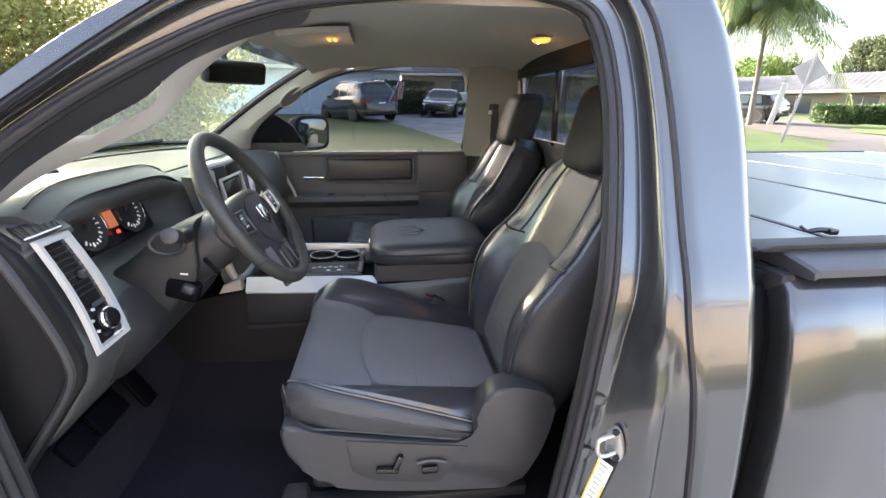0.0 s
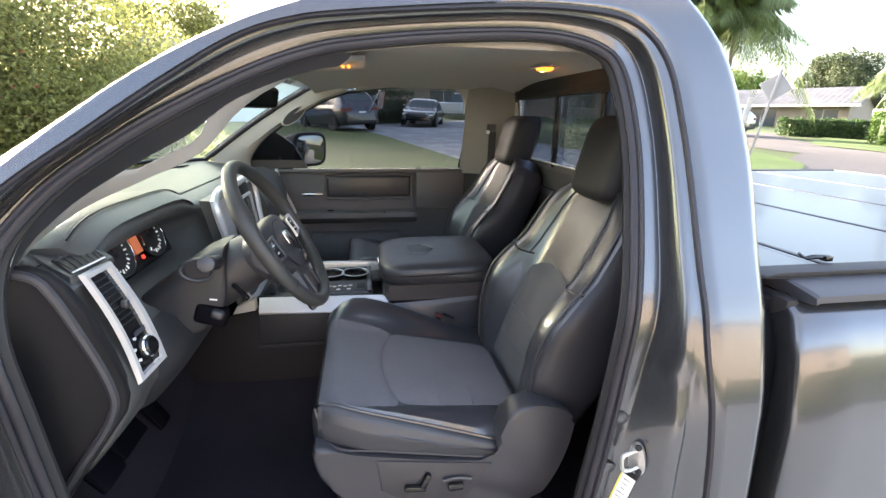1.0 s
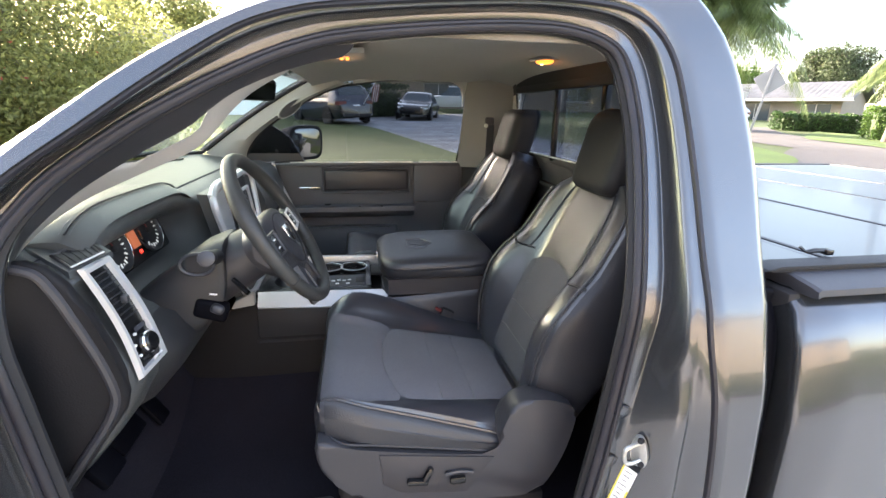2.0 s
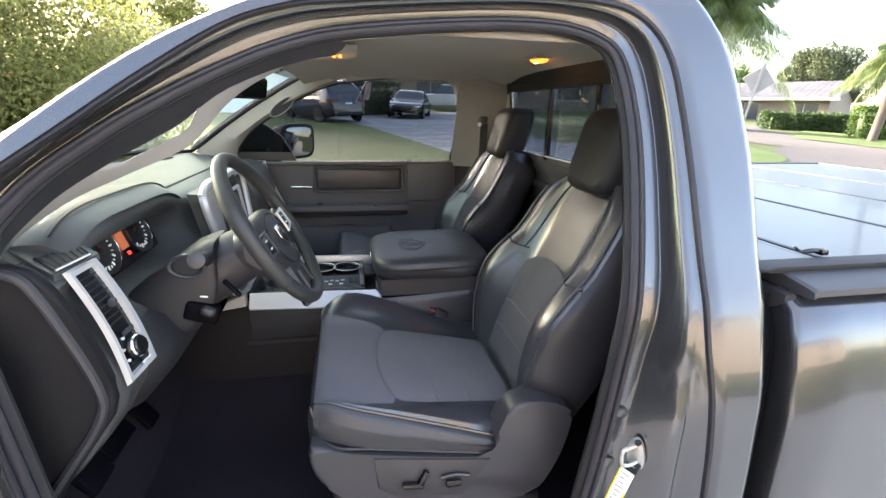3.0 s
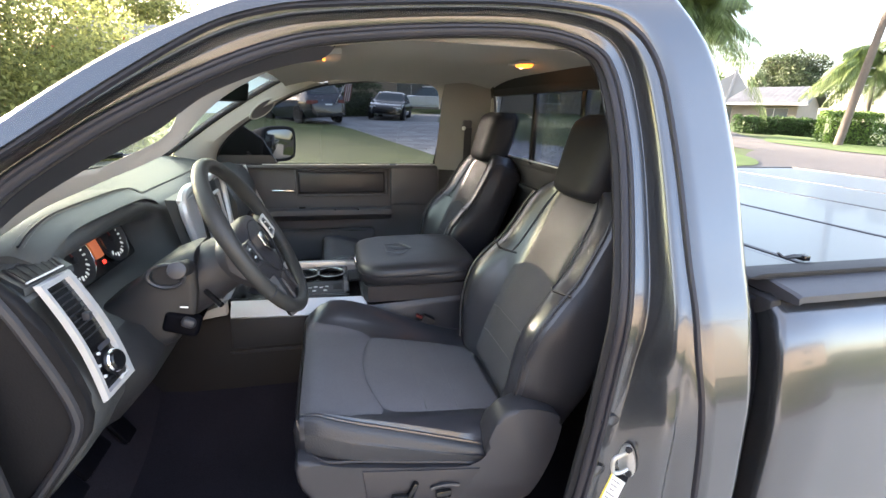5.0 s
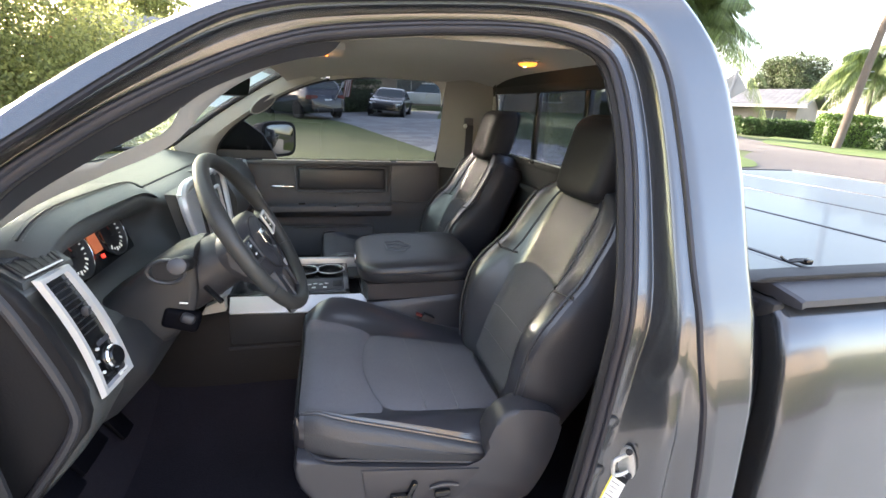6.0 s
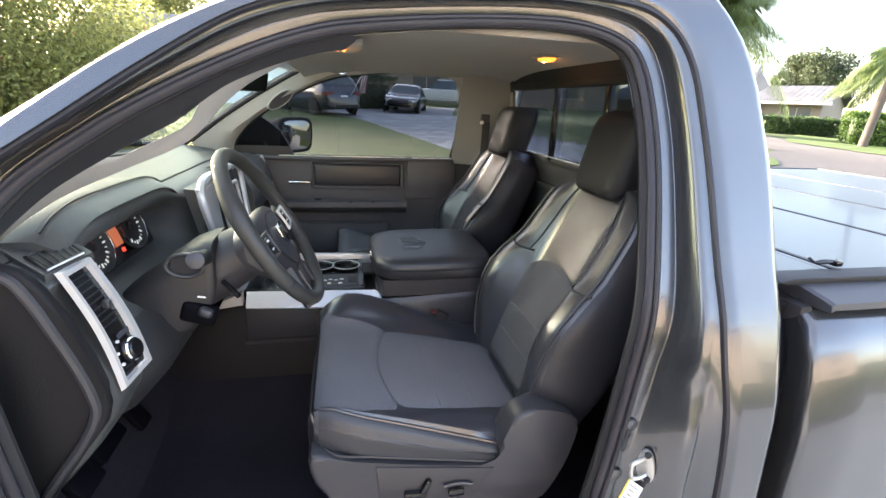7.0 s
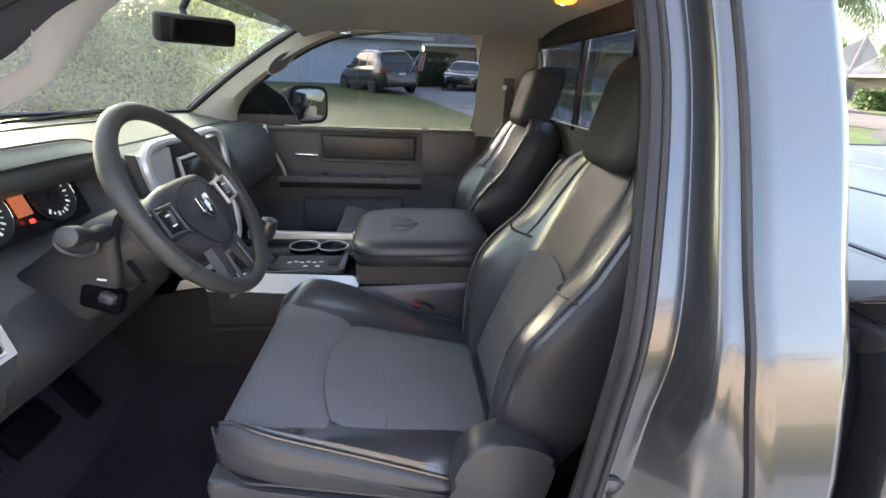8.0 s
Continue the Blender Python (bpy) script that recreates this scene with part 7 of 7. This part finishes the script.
# ---- parked cars ----
def car(name, label, m, paint, length, width, height, belt, hatch):
    """A parked car in its own frame: nose at -x, wheels on z = 0."""
    c = thing(name, label, "car")
    L, Wd = length / 2, width / 2
    if hatch:
        top_line = [(-1.0, 0.62), (-0.93, 0.72), (-0.80, 0.80), (-0.50, 0.95), (-0.42, 1.0), (-0.14, 1.50), (0.0, 1.555), (0.30, 1.56), (0.62, 1.52), (0.74, 1.46), (0.90, 1.10), (0.94, 1.03), (0.975, 0.92), (1.0, 0.70)]
    else:
        top_line = [(-1.0, 0.60), (-0.94, 0.72), (-0.80, 0.80), (-0.48, 0.93), (-0.40, 0.98), (-0.10, 1.48), (0.04, 1.545), (0.24, 1.55), (0.40, 1.48), (0.66, 1.10), (0.74, 1.06), (0.92, 1.02), (0.97, 0.92), (1.0, 0.66)]
    lift = (height - belt) / 0.56

    def top(f):
        q = glide(top_line, f)
        return q * belt if q < 1 else belt + (q - 1) * lift

    def plan(f):
        return Wd * glide([(-1.0, 0.66), (-0.93, 0.84), (-0.75, 0.97), (-0.4, 1.0), (0.6, 1.0), (0.86, 0.95), (0.96, 0.86), (1.0, 0.74)], f)

    def shoulder(f):
        return min(belt * glide([(-1.0, 0.55), (-0.8, 0.76), (-0.4, 0.93), (0.6, 1.0), (0.95, 0.99), (1.0, 0.7)], f), top(f) - 0.004)

    def half_ring(f):
        w, t, sh = plan(f), top(f), shoulder(f)
        low = 0.21 + 0.10 * abs(f) ** 8
        k = min(max((t - belt) / (height - belt), 0), 1)
        edge = w * (0.93 - 0.19 * k)
        return [(w * 0.80, low), (w * 0.95, low + 0.05), (w * 0.99, 0.30 * sh + 0.7 * low), (w, 0.52 * sh), (w * 0.985, 0.74 * sh), (w * 0.992, 0.83 * sh), (w * 0.95, sh - 0.02), (w * 0.93, sh),
                (w * 0.93 + (edge - w * 0.93) * 0.5, sh + (t - sh) * 0.52), (edge, sh + (t - sh) * 0.88), (edge * 0.90, sh + (t - sh) * 0.97), (edge * 0.55, t), (0.0, t)]

    rings = []
    for f in np.linspace(-1, 1, 53):
        h = half_ring(f)
        rings.append([(f * L, -y, z) for y, z in h] + [(f * L, y, z) for y, z in h[-2::-1]])
    shell = part("body", loft(rings), paint, c, "", 42)

    def flank(f, g, sg):
        """A point on the side of the cabin, g from the shoulder up to the roof's edge."""
        h = half_ring(f)
        a, mid, b_ = h[7], h[8], h[9]
        p = (a[0] + (mid[0] - a[0]) * g * 2, a[1] + (mid[1] - a[1]) * g * 2) if g < 0.5 else (mid[0] + (b_[0] - mid[0]) * (g * 2 - 1), mid[1] + (b_[1] - mid[1]) * (g * 2 - 1))
        return (f * L, sg * (p[0] + 0.009), p[1])

    def slope(f, u):
        h = half_ring(f)
        return (f * L + (0.010 if f > 0 else -0.010), u * h[9][0] * 0.90, top(f) + 0.008 - 0.016 * abs(u) ** 3)

    spans = ((-0.30, 0.02), (0.05, 0.36), (0.39, 0.66)) if hatch else ((-0.27, 0.06), (0.09, 0.42))
    for sg in (-1, 1):
        for f0, f1 in spans:
            part("side_window", sheet(lambda u, v: flank(f0 + (f1 - f0) * u + 0.05 * v * (f0 < -0.2) * (1 - u) - 0.06 * v * (f1 > 0.4) * u, 0.08 + 0.84 * v, sg), 6, 4), HOUSE_GLASS, c, "dark side window")
        for x in (-0.62, 0.60):
            at = pose(x * L, sg * (Wd - 0.10), 0.335, 90 * -sg, 0, 0)
            part("wheel_arch", lathe([(0.30, 0.085), (0.40, 0.092), (0.415, 0.104), (0.40, 0.112), (0.345, 0.106)], 30, at, None, False), DARK, c, "dark wheel arch")
            wh = part("wheel", lathe([(0.20, -0.10), (0.31, -0.11), (0.335, -0.07), (0.335, 0.08), (0.31, 0.118), (0.20, 0.118)], 26, at), TYRE, c)
            part("rim", lathe([(0.02, 0.100), (0.18, 0.082), (0.215, 0.122), (0.215, -0.05), (0.02, -0.05)], 20, at), RIM, wh)
        part("headlight", loft([[(-L * f, sg * plan(-f) * y, belt * z) for y, z in ((0.98, 0.56), (0.99, 0.66), (0.70, 0.66), (0.68, 0.58))] for f in (0.985, 0.90)]), PAPER, c, "clear headlight")
        part("tail_light", loft([[(L * f + e, sg * (plan(f) * y + e), belt * z) for y, z in ((1.0, 0.76), (1.0, 0.90), (0.62, 0.90), (0.60, 0.80))] for f, e in ((0.90, 0.006), (0.955, 0.010), (0.985, 0.012))]), RED, c, "red tail light")
        part("wing_mirror", box((0.16, 0.15, 0.11), (-0.30 * L, sg * (Wd + 0.06), belt + 0.04), 0.035, 3), paint, c)
        if hatch:
            part("roof_rail", tube([(f * L, sg * half_ring(f)[10][0], top(f) + 0.03) for f in np.linspace(-0.08, 0.64, 9)], 0.016, 6), SILVER, c, "bright roof rail")
    g0, g1 = (0.745, 0.895) if hatch else (0.41, 0.64)
    part("rear_window", sheet(lambda u, v: slope(g0 + (g1 - g0) * v, -0.92 + 1.84 * u), 8, 5), HOUSE_GLASS, c, "dark rear window")
    part("windscreen", sheet(lambda u, v: slope(-0.40 + 0.25 * v, -0.92 + 1.84 * u), 8, 5), HOUSE_GLASS, c, "dark windscreen")
    if hatch:
        part("roof_spoiler", loft([[(x * L, y * Wd * 0.62, top(0.70) + z) for y, z in ((-1, -0.02), (-0.6, 0.03), (0.6, 0.03), (1, -0.02))] for x in (0.66, 0.775)]), paint, c)
    part("grille", box((0.06, Wd * 1.0, 0.14), (-L + 0.015, 0, belt * 0.50), 0.02), BLACK, c)
    part("bumper", box((0.10, Wd * 1.42, 0.17), (L - 0.035, 0, 0.36), 0.05, 3), DARK, c)
    part("number_plate", box((0.012, 0.34, 0.13), (L * 0.985 + 0.03, 0, belt * 0.70), 0.004), PAPER, c, "blank pale plate")
    c.matrix_basis = m
    return c


CAR_NAVY = material("dark_blue_car_paint", (0.014, 0.018, 0.034), 0.25, 0.1, 0, 60, 0.03, 2, coat=1.0)
CAR_BLACK = material("black_car_paint", (0.018, 0.020, 0.024), 0.22, 0.2, 0, 60, 0.03, 2, coat=1.0)
CAR_WHITE = material("white_car_paint", (0.65, 0.66, 0.67), 0.3, 0, 0, 60, 0.03, 2, coat=1.0)
car("suv", "dark blue compact SUV parked on the paved drive", pose(*drape(-1.35, 21.6), 2.7, 0, -60), CAR_NAVY, 4.9, 1.96, 1.70, 1.06, True)
car("sedan", "black sedan parked facing the street", pose(*drape(3.2, 25.0), 2.7, 0, 74), CAR_BLACK, 4.7, 1.84, 1.44, 0.95, False)
car("suv", "black SUV parked on the driveway over the road", pose(*drape(18.45, 21.6), 2.7, 0, -63), CAR_BLACK, 4.2, 1.75, 1.42, 0.92, True)


def far_pickup(m):
    c = thing("white_pickup", "white pickup truck parked before the tan house", "pickup truck")
    part("body", loft([[(x, y, z) for y, z in ((-0.85, 0.4), (-0.95, 0.6), (-0.95, h), (-0.85, h + 0.05), (0.85, h + 0.05), (0.95, h), (0.95, 0.6), (0.85, 0.4))] for x, h in ((-2.7, 0.95), (-2.5, 1.05), (-1.2, 1.12), (2.6, 1.12), (2.7, 1.05))]), CAR_WHITE, c)
    part("cab", loft([[(x, y * w, z) for x, y in ((x0, -1), (x1, -1), (x1, 1), (x0, 1))] for z, x0, x1, w in ((1.1, -1.25, 0.9, 0.88), (1.72, -0.65, 0.75, 0.74), (1.78, -0.5, 0.65, 0.66))]), HOUSE_GLASS, c)
    part("roof", box((1.35, 1.45, 0.08), (0.05, 0, 1.77), 0.03), CAR_WHITE, c)
    for x in (-1.7, 1.7):
        for y in (-0.86, 0.86):
            part("wheel", lathe([(0.02, -0.12), (0.34, -0.12), (0.37, 0), (0.34, 0.12), (0.02, 0.12)], 24, pose(x, y, 0.37, 90, 0, 0)), TYRE, c)
    part("bumper", box((0.15, 1.8, 0.2), (2.72, 0, 0.55), 0.04), DARK, c)
    c.matrix_basis = m


far_pickup(pose(*drape(7.2, 33.2), 2.7, 0, -12))


# ---- paving slabs of the drive, nearest rows one by one ----
edge_in = [(2.75, 9.0), (1.55, 14.0), (-0.05, 19.5), (-3.6, 23.5)]
setting("lawn_edge", strip([(x - 13.0, y) for x, y in edge_in], edge_in, 0.055, 6), GRASS, "lawn edge along the paved drive", "lawn")
drive = bpy.data.objects["paver_base"]
drive.name = "paved_drive"
slab_mesh = bpy.data.meshes.new("paver")
bm = box((0.585, 0.385, 0.05), (0, 0, 0), 0.008, 1)
bm.to_mesh(slab_mesh)
bm.free()
slab_mesh.materials.append(PAVER)
rng = np.random.default_rng(77)
rest = bmesh.new()
placed = 0
for row in range(34):
    y = 9.2 + 0.4 * row
    xa = float(spread([(9.0, 2.2), (14.0, 1.0), (19.5, -0.6), (23.5, -4.5)], y))
    xb = float(spread([(9.0, 9.0), (14.0, 6.4), (19.5, 4.8), (31.0, 7.5)], y))
    x = xa + 0.3 * (row % 2)
    while x < xb:
        at = pose(*drape(x, y, 0.022 + rng.uniform(-0.004, 0.004)), 2.75 + rng.uniform(-0.3, 0.3), rng.uniform(-0.3, 0.3), rng.uniform(-0.6, 0.6))
        if placed < 300:
            piece = new("paver", slab_mesh)
            piece.parent = drive
            piece.matrix_basis = at
            placed += 1
        else:
            piece = box((0.585, 0.385, 0.05), (0, 0, 0))
            bmesh.ops.transform(piece, matrix=at, verts=piece.verts)
            me = bpy.data.meshes.new("tmp")
            piece.to_mesh(me)
            piece.free()
            rest.from_mesh(me)
            bpy.data.meshes.remove(me)
        x += 0.6
if rest.verts:
    tagged(part("pavers", rest, PAVER, drive), kind="stuff")
else:
    rest.free()
